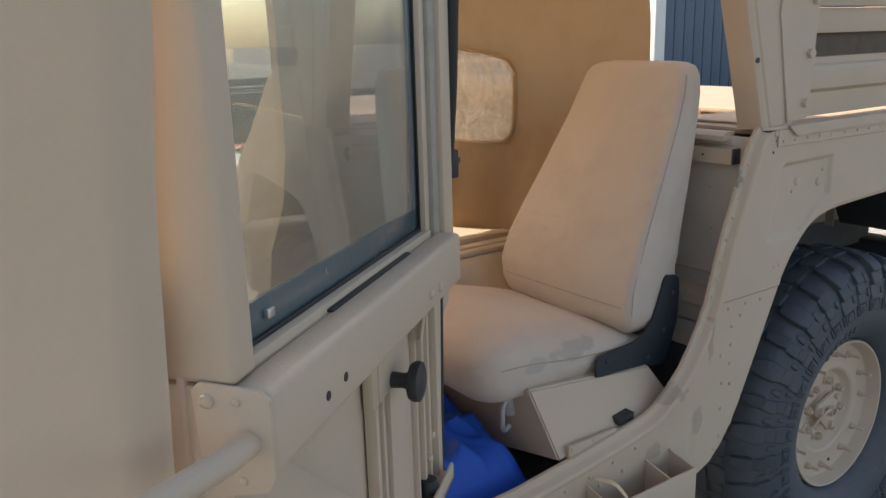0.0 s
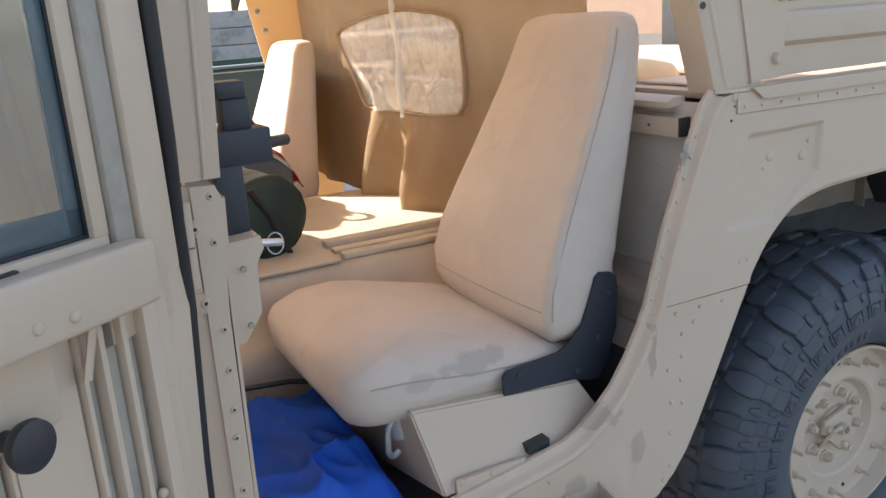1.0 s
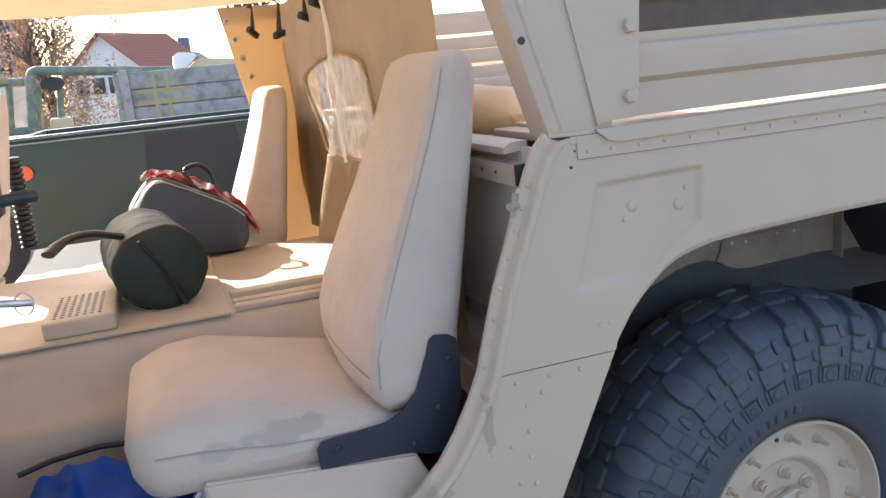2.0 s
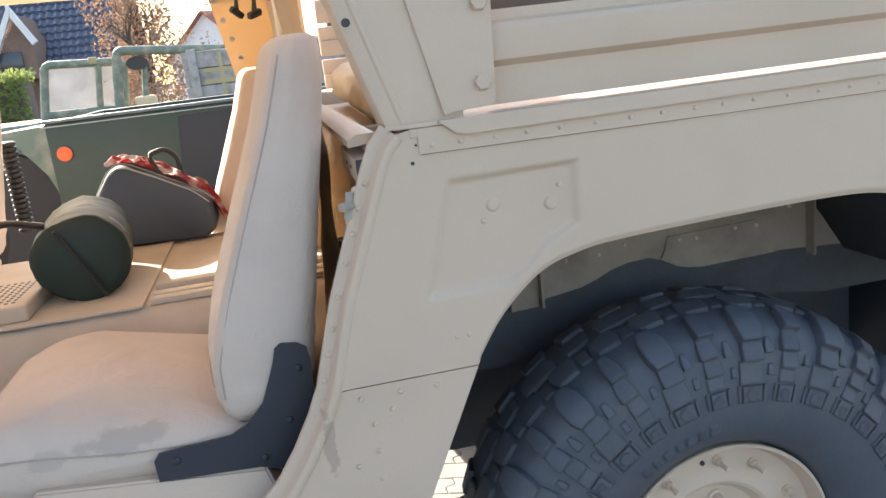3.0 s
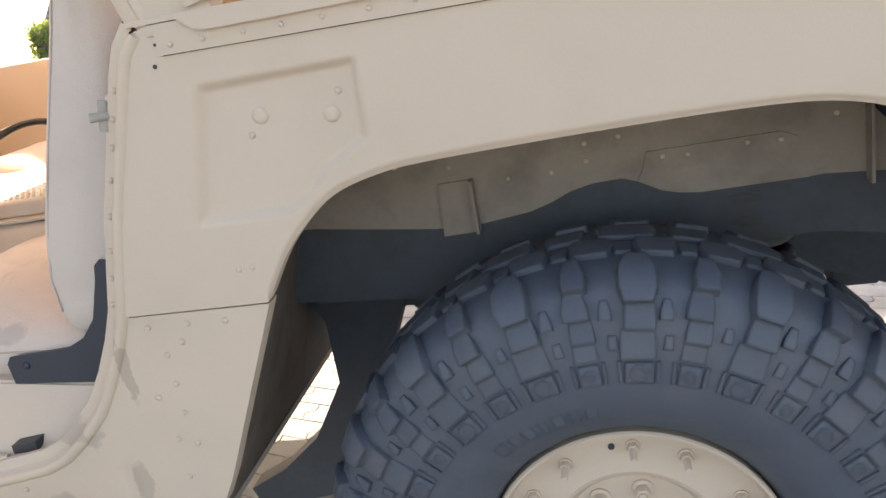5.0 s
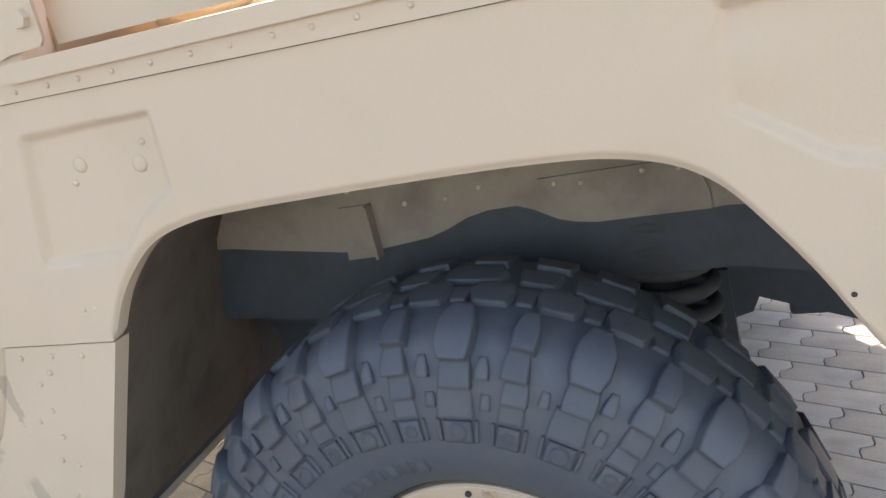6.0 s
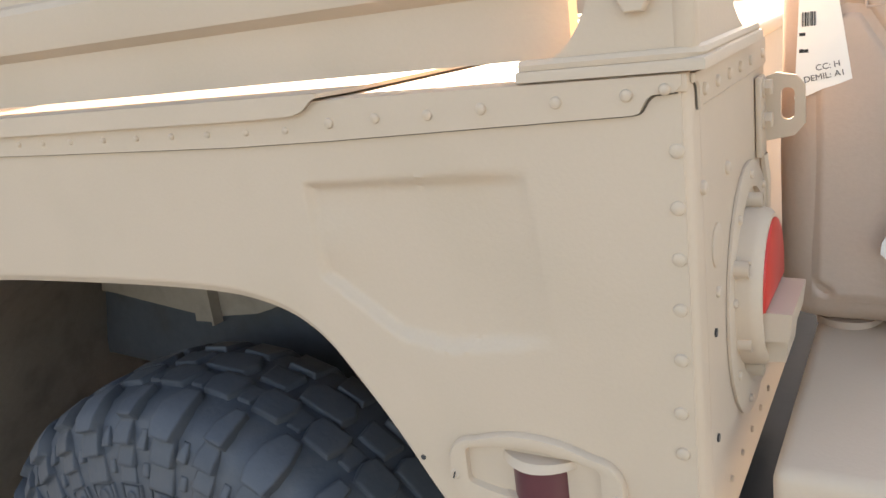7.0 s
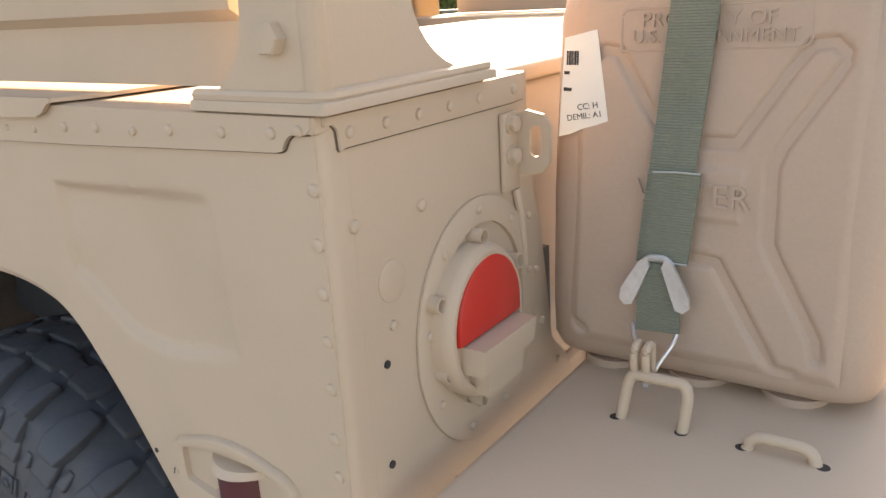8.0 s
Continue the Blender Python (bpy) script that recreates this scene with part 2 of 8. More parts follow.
def glass(name, tint, rough=0.0, ior=1.5):
    m = bpy.data.materials.new(name)
    m.use_nodes = True
    b = m.node_tree.nodes["Principled BSDF"]
    b.inputs["Base Color"].default_value = (*tint, 1)
    b.inputs["Roughness"].default_value = rough
    b.inputs["IOR"].default_value = ior
    b.inputs["Transmission Weight"].default_value = 1.0
    return m


def dusty(m, share):
    """A thin uneven film on glass: dust, and the haze of reflections put in as colour."""
    n, l = m.node_tree.nodes, m.node_tree.links
    d = n.new("ShaderNodeBsdfDiffuse")
    d.inputs[0].default_value = (0.42, 0.41, 0.38, 1)
    no = n.new("ShaderNodeTexNoise")
    no.inputs["Scale"].default_value, no.inputs["Detail"].default_value = 6, 9
    r = n.new("ShaderNodeMapRange")
    r.inputs["From Min"].default_value, r.inputs["From Max"].default_value = 0.3, 0.8
    r.inputs["To Min"].default_value, r.inputs["To Max"].default_value = share * 0.5, share * 1.6
    geo = n.new("ShaderNodeNewGeometry")
    l.new(geo.outputs["Position"], no.inputs["Vector"])
    l.new(no.outputs["Fac"], r.inputs["Value"])
    mixer = n.new("ShaderNodeMixShader")
    l.new(r.outputs[0], mixer.inputs[0])
    l.new(n["Principled BSDF"].outputs[0], mixer.inputs[1])
    l.new(d.outputs[0], mixer.inputs[2])
    l.new(mixer.outputs[0], n["Material Output"].inputs[0])


door_glass = glass("door_glass", (0.80, 0.90, 0.89), ior=1.6)
dusty(door_glass, 0.16)
red_lens = mat("red_lens", (0.62, 0.035, 0.025), 0.35, big=0.05, small=0.03, bump=0.03, spec=0.5)
dark_red_lens = mat("dull_red_lens", (0.10, 0.026, 0.030), 0.35, big=0.2, small=0.1, bump=0.05)
orange_lens = mat("orange_reflector", (0.75, 0.12, 0.03), 0.3, bump=0)
grey_glass = mat("far_window_glass", (0.05, 0.06, 0.07), 0.1, bump=0)


def vinyl_window(name="clear_vinyl", grain=14, low=0.35, high=0.8):
    """Old clear vinyl: mostly see-through, hazed and creased."""
    m = bpy.data.materials.new(name)
    m.use_nodes = True
    n, l = m.node_tree.nodes, m.node_tree.links
    b = n["Principled BSDF"]
    b.inputs["Base Color"].default_value = (0.78, 0.74, 0.70, 1)
    b.inputs["Roughness"].default_value = 0.3
    t = n.new("ShaderNodeBsdfTransparent")
    mixer = n.new("ShaderNodeMixShader")
    geo = n.new("ShaderNodeNewGeometry")
    no = n.new("ShaderNodeTexNoise")
    no.inputs["Scale"].default_value, no.inputs["Detail"].default_value, no.inputs["Distortion"].default_value = grain, 8, 1.2
    l.new(geo.outputs["Position"], no.inputs["Vector"])
    r = n.new("ShaderNodeMapRange")
    r.inputs["From Min"].default_value, r.inputs["From Max"].default_value = 0.3, 0.75
    r.inputs["To Min"].default_value, r.inputs["To Max"].default_value = low, high
    l.new(no.outputs["Fac"], r.inputs["Value"])
    l.new(r.outputs[0], mixer.inputs[0])
    l.new(t.outputs[0], mixer.inputs[1])
    l.new(b.outputs[0], mixer.inputs[2])
    bp = n.new("ShaderNodeBump")
    bp.inputs["Strength"].default_value, bp.inputs["Distance"].default_value = 0.6, 0.02
    l.new(no.outputs["Fac"], bp.inputs["Height"])
    l.new(bp.outputs[0], b.inputs["Normal"])
    l.new(mixer.outputs[0], n["Material Output"].inputs[0])
    return m


clear_vinyl = vinyl_window()
hazy_pane = vinyl_window("hazy_windscreen", 1.6, 0.25, 0.6)


def let_light_through(m, share, tint):
    """Cloth that glows a little when the sun is behind it."""
    n, l = m.node_tree.nodes, m.node_tree.links
    b = n["Principled BSDF"]
    tr = n.new("ShaderNodeBsdfTranslucent")
    tr.inputs[0].default_value = (*tint, 1)
    mixer = n.new("ShaderNodeMixShader")
    mixer.inputs[0].default_value = share
    l.new(b.outputs[0], mixer.inputs[1])
    l.new(tr.outputs[0], mixer.inputs[2])
    l.new(mixer.outputs[0], n["Material Output"].inputs[0])


let_light_through(canvas, 0.36, (0.72, 0.54, 0.33))
let_light_through(dry_leaf, 0.3, (0.4, 0.22, 0.1))
let_light_through(hedge_leaf, 0.3, (0.35, 0.42, 0.12))


# ---- mesh helpers ----
def mesh_of(bm, name, material, smooth=40):
    bmesh.ops.recalc_face_normals(bm, faces=bm.faces)
    me = bpy.data.meshes.new(name)
    bm.to_mesh(me)
    bm.free()
    me.materials.append(material)
    if smooth:
        for p in me.polygons:
            p.use_smooth = True
        me.set_sharp_from_angle(angle=radians(smooth))
    return me


def part(name, bm, material, parent, label="", smooth=40):
    """Links a bmesh (in world metres) as one mesh object under a thing or part."""
    ob = new(name, mesh_of(bm, name, material, smooth))
    if parent:
        ob.parent = parent
        ob.matrix_parent_inverse = Matrix.Translation(-parent.location)
    return tagged(ob, label)


def thing(name, at, label, category, group="", kind=""):
    ob = new(name)
    ob.location = at
    ob.empty_display_size = 0.1
    return tagged(ob, label, category, group, kind)


def pieces(name, me, parent, poses):
    """Alike pieces, objects of their own on one mesh, under parent (poses in the world)."""
    inv = Matrix.Translation(-parent.location)
    for m in poses:
        ob = new(name, me)
        ob.parent = parent
        ob.matrix_parent_inverse = inv
        ob.matrix_basis = m


def box(bm, lo, hi, r=0.0, seg=2, m=None):
    """A box, with rounded edges if r; m turns it."""
    lo, hi = Vector(lo), Vector(hi)
    g = bmesh.ops.create_cube(bm, size=1.0)
    vs = g["verts"]
    for v in vs:
        v.co = Vector(((v.co.x + 0.5) * (hi.x - lo.x) + lo.x, (v.co.y + 0.5) * (hi.y - lo.y) + lo.y, (v.co.z + 0.5) * (hi.z - lo.z) + lo.z))
    if m is not None:
        bmesh.ops.transform(bm, matrix=m, verts=vs)
    if r:
        es = list({e for v in vs for e in v.link_edges})
        bmesh.ops.bevel(bm, geom=es, offset=r, segments=seg, profile=0.5, affect="EDGES")
    return bm


def prism(bm, pts, depth, m=None, r=0.0):
    """A flat outline in its own x, y, given depth along z; m places it."""
    before = set(bm.verts)
    vs = [bm.verts.new((x, y, 0)) for x, y in pts]
    f = bm.faces.new(vs)
    g = bmesh.ops.extrude_face_region(bm, geom=[f])
    top = [v for v in g["geom"] if isinstance(v, bmesh.types.BMVert)]
    for v in top:
        v.co.z += depth
    if r:
        tops = set(top)
        es = [e for e in bm.edges if e.verts[0] in tops and e.verts[1] in tops]
        bmesh.ops.bevel(bm, geom=es, offset=r, segments=2, profile=0.5, affect="EDGES")
        top = None
    if m is not None:
        bmesh.ops.transform(bm, matrix=m, verts=[v for v in bm.verts if v not in before])
    return bm


SIDE = Matrix(((1, 0, 0, 0), (0, 0, 1, 0), (0, 1, 0, 0), (0, 0, 0, 1)))     # outline x, y -> world x, z; depth -> +y


def side(y):
    return Matrix.Translation((0, y, 0)) @ SIDE


REAR = Matrix(((0, 0, 1, 0), (1, 0, 0, 0), (0, 1, 0, 0), (0, 0, 0, 1)))     # outline x, y -> world y, z; depth -> +x


def rear(x):
    return Matrix.Translation((x, 0, 0)) @ REAR


def ring_loft(bm, rings, caps=True):
    """Skins closed rings of points."""
    rows = [[bm.verts.new(p) for p in ring] for ring in rings]
    n = len(rows[0])
    for a, b in zip(rows, rows[1:]):
        for i in range(n):
            bm.faces.new((a[i], a[(i + 1) % n], b[(i + 1) % n], b[i]))
    if caps:
        bm.faces.new(rows[0])
        bm.faces.new(rows[-1])
    return bm


def sweep(bm, path, radius, n=10, caps=True, flat=1.0):
    """A round bar along a path of points; radius may be a list."""
    path = [Vector(p) for p in path]
    rad = radius if isinstance(radius, (list, tuple)) else [radius] * len(path)
    rings = []
    up = Vector((0.137, 0.211, 0.968))
    for i, p in enumerate(path):
        t = (path[min(i + 1, len(path) - 1)] - path[max(i - 1, 0)]).normalized()
        a = t.cross(up).normalized()
        if a.length < 0.1:
            a = t.cross(Vector((1, 0, 0))).normalized()
        b = t.cross(a).normalized()
        rings.append([p + (a * math.cos(k * math.tau / n) + b * math.sin(k * math.tau / n) * flat) * rad[i] for k in range(n)])
    return ring_loft(bm, rings, caps)


def bend(points, r=0.02, seg=4):
    """Rounds the corners of a path."""
    pts = [Vector(p) for p in points]
    out = [pts[0]]
    for a, b, c in zip(pts, pts[1:], pts[2:]):
        u, v = (a - b), (c - b)
        k = min(r, u.length * 0.45, v.length * 0.45)
        p0, p1 = b + u.normalized() * k, b + v.normalized() * k
        for s in range(seg + 1):
            t = s / seg
            out.append(p0 * (1 - t) ** 2 + b * 2 * t * (1 - t) + p1 * t ** 2)
    out.append(pts[-1])
    return out


def lathe(bm, profile, m, n=48):
    """Turns (radius, height) pairs round an axis; m places it."""
    rings = [[m @ Vector((max(r, 1e-4) * math.cos(k * math.tau / n), max(r, 1e-4) * math.sin(k * math.tau / n), h)) for k in range(n)] for r, h in profile]
    return ring_loft(bm, rings)


OUT = Matrix(((1, 0, 0, 0), (0, 0, -1, 0), (0, 1, 0, 0), (0, 0, 0, 1)))     # own z -> world -y (out of the truck's side)
AFT = Matrix(((0, 0, 1, 0), (1, 0, 0, 0), (0, 1, 0, 0), (0, 0, 0, 1)))      # own z -> world +x (out of its tail)


def facing(p, turn):
    return Matrix.Translation(p) @ turn


def dome(r, h, n=12):
    bm = bmesh.new()
    lathe(bm, [(r, -0.003), (r, h * 0.25), (r * 0.86, h * 0.7), (r * 0.5, h * 0.95), (0, h)], Matrix.Identity(4), n)
    return bm


def hexbolt(r, h, washer=0.0):
    bm = bmesh.new()
    if washer:
        lathe(bm, [(washer, -0.002), (washer, 0.0022), (r * 0.9, 0.0024)], Matrix.Identity(4), 16)
    lathe(bm, [(r, -0.002), (r, h * 0.85), (r * 0.88, h), (0, h)], Matrix.Identity(4), 6)
    return bm


def lerp(table, x):
    return float(np.interp(x, [p[0] for p in table], [p[1] for p in table]))


def smoothstep(a, b, x):
    t = min(1.0, max(0.0, (x - a) / (b - a)))
    return t * t * (3 - 2 * t)


def inside_depth(poly, x, z):
    """Signed distance to an outline, positive inside."""
    best, inside = 1e9, False
    for (x0, z0), (x1, z1) in zip(poly, poly[1:] + poly[:1]):
        dx, dz = x1 - x0, z1 - z0
        t = min(1.0, max(0.0, ((x - x0) * dx + (z - z0) * dz) / (dx * dx + dz * dz)))
        best = min(best, math.hypot(x - x0 - t * dx, z - z0 - t * dz))
        if (z0 > z) != (z1 > z) and x < (x1 - x0) * (z - z0) / (z1 - z0) + x0:
            inside = not inside
    return best if inside else -best


rivet_tiny = mesh_of(dome(0.0038, 0.003, 10), "rivet", paint)
rivet_small = mesh_of(dome(0.0047, 0.0036), "rivet", paint)
rivet_mid = mesh_of(dome(0.0052, 0.0036), "rivet", paint)
rivet_large = mesh_of(dome(0.0062, 0.0042), "rivet", paint)
plug_mesh = mesh_of(dome(0.0110, 0.0040, 20), "plug", paint)
hole_mesh = mesh_of(lathe(bmesh.new(), [(0.003, -0.001), (0.003, 0.0009), (0, 0.0008)], Matrix.Identity(4), 12), "hole", black_plastic)
bolt_mesh = mesh_of(hexbolt(0.0115, 0.009, 0.0), "bolt", paint, 30)

# ---- the truck: body ----
truck = thing("utility_truck", (2.0, 1.1, GROUND), "tan painted military utility truck with riveted aluminium body", "truck")

TOP, BOTTOM_SEAM = 1.338, 0.956
ARCH = [(1.866, 0.956), (1.900, 1.010), (1.922, 1.036), (1.945, 1.058), (1.975, 1.083), (2.005, 1.099), (2.045, 1.110), (2.095, 1.119), (2.28, 1.126), (2.45, 1.130),
        (2.55, 1.129), (2.60, 1.124), (2.645, 1.113), (2.675, 1.098), (2.700, 1.078), (2.727, 1.045), (2.773, 0.984), (2.814, 0.916), (2.836, 0.886), (2.852, 0.875), (2.882, 0.870), (3.088, 0.883)]
FRONT_EDGE = [(1.632, 0.956), (1.645, 1.000), (1.672, 1.09), (1.745, 1.28), (1.760, 1.312), (1.780, 1.334), (1.80, TOP)]
POCKET_FRONT = [(1.848, 1.255), (2.056, 1.258), (2.052, 1.160), (1.995, 1.130), (1.962, 1.095), (1.935, 1.079), (1.800, 1.077)]
POCKET_REAR = [(2.706, 1.255), (2.950, 1.262), (2.965, 1.105), (2.850, 1.088), (2.795, 1.098), (2.708, 1.158)]


for _ in range(2):          # soften the arch's corners
    ARCH = ARCH[:1] + [(p[0] * (1 - w) + q[0] * w, p[1] * (1 - w) + q[1] * w) for p, q in zip(ARCH, ARCH[1:]) for w in (0.25, 0.75)] + ARCH[-1:]


def panel_low(x):
    return BOTTOM_SEAM if x < 1.866 else lerp(ARCH, x)


def panel_high(x):
    return lerp(FRONT_EDGE, x) if x < 1.80 else TOP


def panel_depth(x, z):
    """How far the sheet is pressed in: two shallow pockets, a gentle roll at the wheel arch, slight waviness."""
    d = 0.0095 * smoothstep(-0.004, 0.008, inside_depth(POCKET_FRONT, x, z))
    d += 0.0100 * smoothstep(-0.004, 0.008, inside_depth(POCKET_REAR, x, z)) * (1 - 0.8 * smoothstep(2.90, 2.97, x)) * (1 - 0.55 * (1 - smoothstep(2.70, 2.80, x)) * smoothstep(1.15, 1.19, z) * (1 - smoothstep(1.20, 1.245, z)))
    lo = panel_low(x)
    if x > 1.87:
        d += 0.006 * (1 - smoothstep(0.0, 0.014, z - lo)) ** 2
    d += 0.0011 * noise.noise(Vector((x * 4, z * 5, 3.0)))
    return d


def sheet(xs, low, high, rows, depth, flange):
    """A pressed sheet over the x, z plane with its edges turned inwards."""
    bm = bmesh.new()
    grid = []
    for x in xs:
        lo, hi = low(x), high(x)
        col = []
        for j in range(rows + 1):
            t = j / rows
            z = lo + (hi - lo) * t
            col.append(bm.verts.new((x, depth(x, z), z)))
        grid.append(col)
    for a, b in zip(grid, grid[1:]):
        for j in range(rows):
            if (a[j].co - a[j + 1].co).length + (b[j].co - b[j + 1].co).length > 1e-6:
                bm.faces.new((a[j], b[j], b[j + 1], a[j + 1]))
    edges = [e for e in bm.edges if e.is_boundary]
    g = bmesh.ops.extrude_edge_only(bm, edges=edges)
    for v in g["geom"]:
        if isinstance(v, bmesh.types.BMVert):
            v.co.y += flange
    return bm


xs = sorted(set([round(1.634 + 0.0052 * i, 4) for i in range(280)] + [p[0] for p in ARCH] + [1.80, 3.088]))
xs = [x for x in xs if 1.634 <= x <= 3.088]
upper = part("quarter_panel", sheet(xs, panel_low, panel_high, 84, panel_depth, 0.022), paint, truck, "tan rear quarter panel with pressed pockets")

SILL_TOP = [(0.80, 0.655), (1.036, 0.664), (1.22, 0.684), (1.33, 0.700), (1.42, 0.716), (1.46, 0.733), (1.50, 0.763), (1.545, 0.805), (1.58, 0.855), (1.61, 0.908), (1.634, 0.953)]
SILL_LOW = [(0.80, 0.522), (1.54, 0.530), (1.585, 0.536), (1.632, 0.553), (1.675, 0.590), (1.708, 0.632), (1.735, 0.680), (1.866, 0.953)]
xs = [0.80 + 0.0107 * i for i in range(100)] + [1.866]
xs = sorted(set([round(x, 4) for x in xs if x <= 1.866] + [p[0] for p in SILL_TOP + SILL_LOW]))


def sill_depth(x, z):
    return 0.003 + 0.0008 * noise.noise(Vector((x * 4, z * 4, 9.0))) + 0.004 * smoothstep(0.0, 1.0, 1 - abs(x - 1.56) / 0.018) * (1 if 0.60 < z < 0.70 else 0)


lower = part("rocker_panel", sheet(xs, lambda x: lerp(SILL_LOW, x), lambda x: lerp(SILL_TOP, x) if x < 1.634 else 0.953, 30, sill_depth, 0.03), paint, truck, "tan sill panel below the door opening")

# jamb round the door opening: a folded channel along the panels' front edge
jamb_path = [(0.80, 0.655)] + SILL_TOP[1:-1] + [(1.632, 0.956)] + FRONT_EDGE[1:6]


def jamb(path, profile):
    """Extrudes a profile of (offset into the opening, y) along a path in x, z."""
    bm = bmesh.new()
    P = [Vector((x, 0, z)) for x, z in path]
    rows = []
    for i, p in enumerate(P):
        t = (P[min(i + 1, len(P) - 1)] - P[max(i - 1, 0)]).normalized()
        o = Vector((-t.z, 0, t.x))
        rows.append([bm.verts.new(p + o * a + Vector((0, b, 0))) for a, b in profile])
    for a, b in zip(rows, rows[1:]):
        for j in range(len(profile) - 1):
            bm.faces.new((a[j], b[j], b[j + 1], a[j + 1]))
    return bm


def fine(path, step=0.02):
    out = []
    for (x0, z0), (x1, z1) in zip(path, path[1:]):
        n = max(1, int(math.hypot(x1 - x0, z1 - z0) / step))
        out += [(x0 + (x1 - x0) * k / n, z0 + (z1 - z0) * k / n) for k in range(n)]
    return out + [path[-1]]


part("door_jamb", jamb(fine(jamb_path), [(-0.016, 0.0045), (-0.014, 0.0005), (-0.010, -0.003), (-0.005, -0.0045), (0.000, -0.003), (0.003, 0.001), (0.0045, 0.010), (0.008, 0.0135), (0.020, 0.0135), (0.0235, 0.016), (0.024, 0.024), (-0.02, 0.027)]), paint, truck, "folded tan door jamb")

# rail along the top of the bed side
bm = bmesh.new()
prism(bm, [(1.812, 1.3010), (2.30, 1.2975), (2.62, 1.2975), (2.75, 1.3000), (2.92, 1.3055), (3.050, 1.3095), (3.056, 1.311), (3.062, 1.321), (3.067, 1.3245), (3.084, 1.3255), (3.090, 1.331), (3.090, TOP + 0.001), (1.812, TOP + 0.001)], 0.0042, side(-0.0042), 0.0015)
rail = part("rail_strip", bm, paint, truck, "riveted tan rail strip")
# thin dark bead painting the shade in the joint below the side strip
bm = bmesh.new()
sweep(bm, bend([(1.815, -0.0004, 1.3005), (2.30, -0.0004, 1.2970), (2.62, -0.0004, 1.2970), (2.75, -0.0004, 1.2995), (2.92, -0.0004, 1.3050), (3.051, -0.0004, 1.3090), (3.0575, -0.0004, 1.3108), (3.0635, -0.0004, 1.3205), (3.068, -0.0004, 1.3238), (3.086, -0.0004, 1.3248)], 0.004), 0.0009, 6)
part("seam_shade", bm, joint_shade, truck, "dark bead painted as the joint's shade below the rail strip")
bm = bmesh.new()
lip_out = [(1.845, 1.344), (1.852, 1.339), (1.868, 1.3265), (1.885, 1.3225), (2.66, 1.3255), (2.715, 1.327), (2.728, 1.331), (2.742, 1.3415), (2.748, 1.3425)]
prism(bm, [(x, z) for x, z in lip_out] + [(2.748, 1.347), (1.845, 1.347)], 0.0065, side(-0.0115), 0.002)
prism(bm, [(1.845, -0.010), (2.748, -0.010), (2.765, 0.02), (2.805, 0.31), (1.845, 0.31)], 0.0045, Matrix.Translation((0, 0, 1.3425)), 0.001)
part("rail_cap", bm, paint, truck, "overhanging tan rail cap")
bm = bmesh.new()
box(bm, (1.80, -0.003, 1.325), (3.094, 0.32, TOP + 0.002), 0.003)
part("side_deck", bm, paint, truck, "flat tan deck over the wheel house")
RAIL_X = [1.831, 1.875, 1.929, 1.979, 2.032, 2.09, 2.147, 2.201, 2.257, 2.306, 2.36, 2.421, 2.478, 2.535, 2.59, 2.645, 2.698]
pieces("rivet", rivet_tiny, rail, [facing((x, -0.0042, 1.3125), OUT) for x in RAIL_X])
pieces("rivet", rivet_mid, rail, [facing((x, -0.0042, z), OUT) for x, z in ((2.754, 1.3175), (2.808, 1.3195), (2.865, 1.3195), (2.919, 1.322), (2.988, 1.3235), (3.047, 1.3255))])
pieces("rivet", rivet_small, rail, [facing((3.077, -0.0042, 1.3285), OUT)])
# panel rivets, plugs and holes
pieces("rivet", rivet_large, upper, [facing((x, 0.0008, z), OUT) for x, z in ((3.083, 1.280), (3.082, 1.234), (3.081, 1.191), (3.080, 1.147), (3.079, 1.102), (3.0765, 1.052), (3.0765, 1.013))])
pieces("rivet", rivet_small, upper, [facing((x, 0.001, z), OUT) for x, z in ((1.837, 1.008), (1.857, 1.009))])
pieces("rivet", rivet_small, upper, [facing((x, 0.0096, z), OUT) for x, z in ((1.901, 1.184), (2.027, 1.223))])
pieces("plug", plug_mesh, upper, [facing((x, 0.0092, z), OUT) for x, z in ((1.918, 1.207), (2.012, 1.196))])
pieces("hole", hole_mesh, upper, [facing(p, OUT) for p in ((1.800, 0.0, 1.289), (2.803, 0.0, 0.960))])
pieces("hole", mesh_of(lathe(bmesh.new(), [(0.002, -0.001), (0.002, 0.0009), (0, 0.0008)], Matrix.Identity(4), 10), "hole", black_plastic), upper, [facing((1.808, 0.0, 1.315), OUT)])
low_rivets = [(1.673, 0.935), (1.736, 0.936), (1.795, 0.935), (1.72, 0.909), (1.69, 0.890), (1.69, 0.843), (1.655, 0.823), (1.689, 0.795), (1.665, 0.751), (1.695, 0.742), (1.664, 0.684), (1.665, 0.611), (1.646, 0.585)]
pieces("rivet", rivet_small, lower, [facing((x, 0.0025, z), OUT) for x, z in low_rivets])
EDGE_BY_Z = [(p[1], p[0]) for p in FRONT_EDGE]
pieces("rivet", rivet_small, upper, [facing((lerp(EDGE_BY_Z, z) - 0.0145, 0.0132, z), OUT) for z in (1.268, 1.232, 1.195, 1.152, 1.102, 1.053, 1.013, 0.973)])
sr_ = [(1.02 + 0.07 * i, 0) for i in range(6)]
pieces("rivet", rivet_small, lower, [facing((x, 0.0025, lerp(SILL_TOP, x) - 0.03), OUT) for x, _ in sr_])
pieces("rivet", rivet_small, lower, [facing((x + 0.03, 0.0025, lerp(SILL_TOP, x) - 0.06), OUT) for x, _ in sr_[:5]])

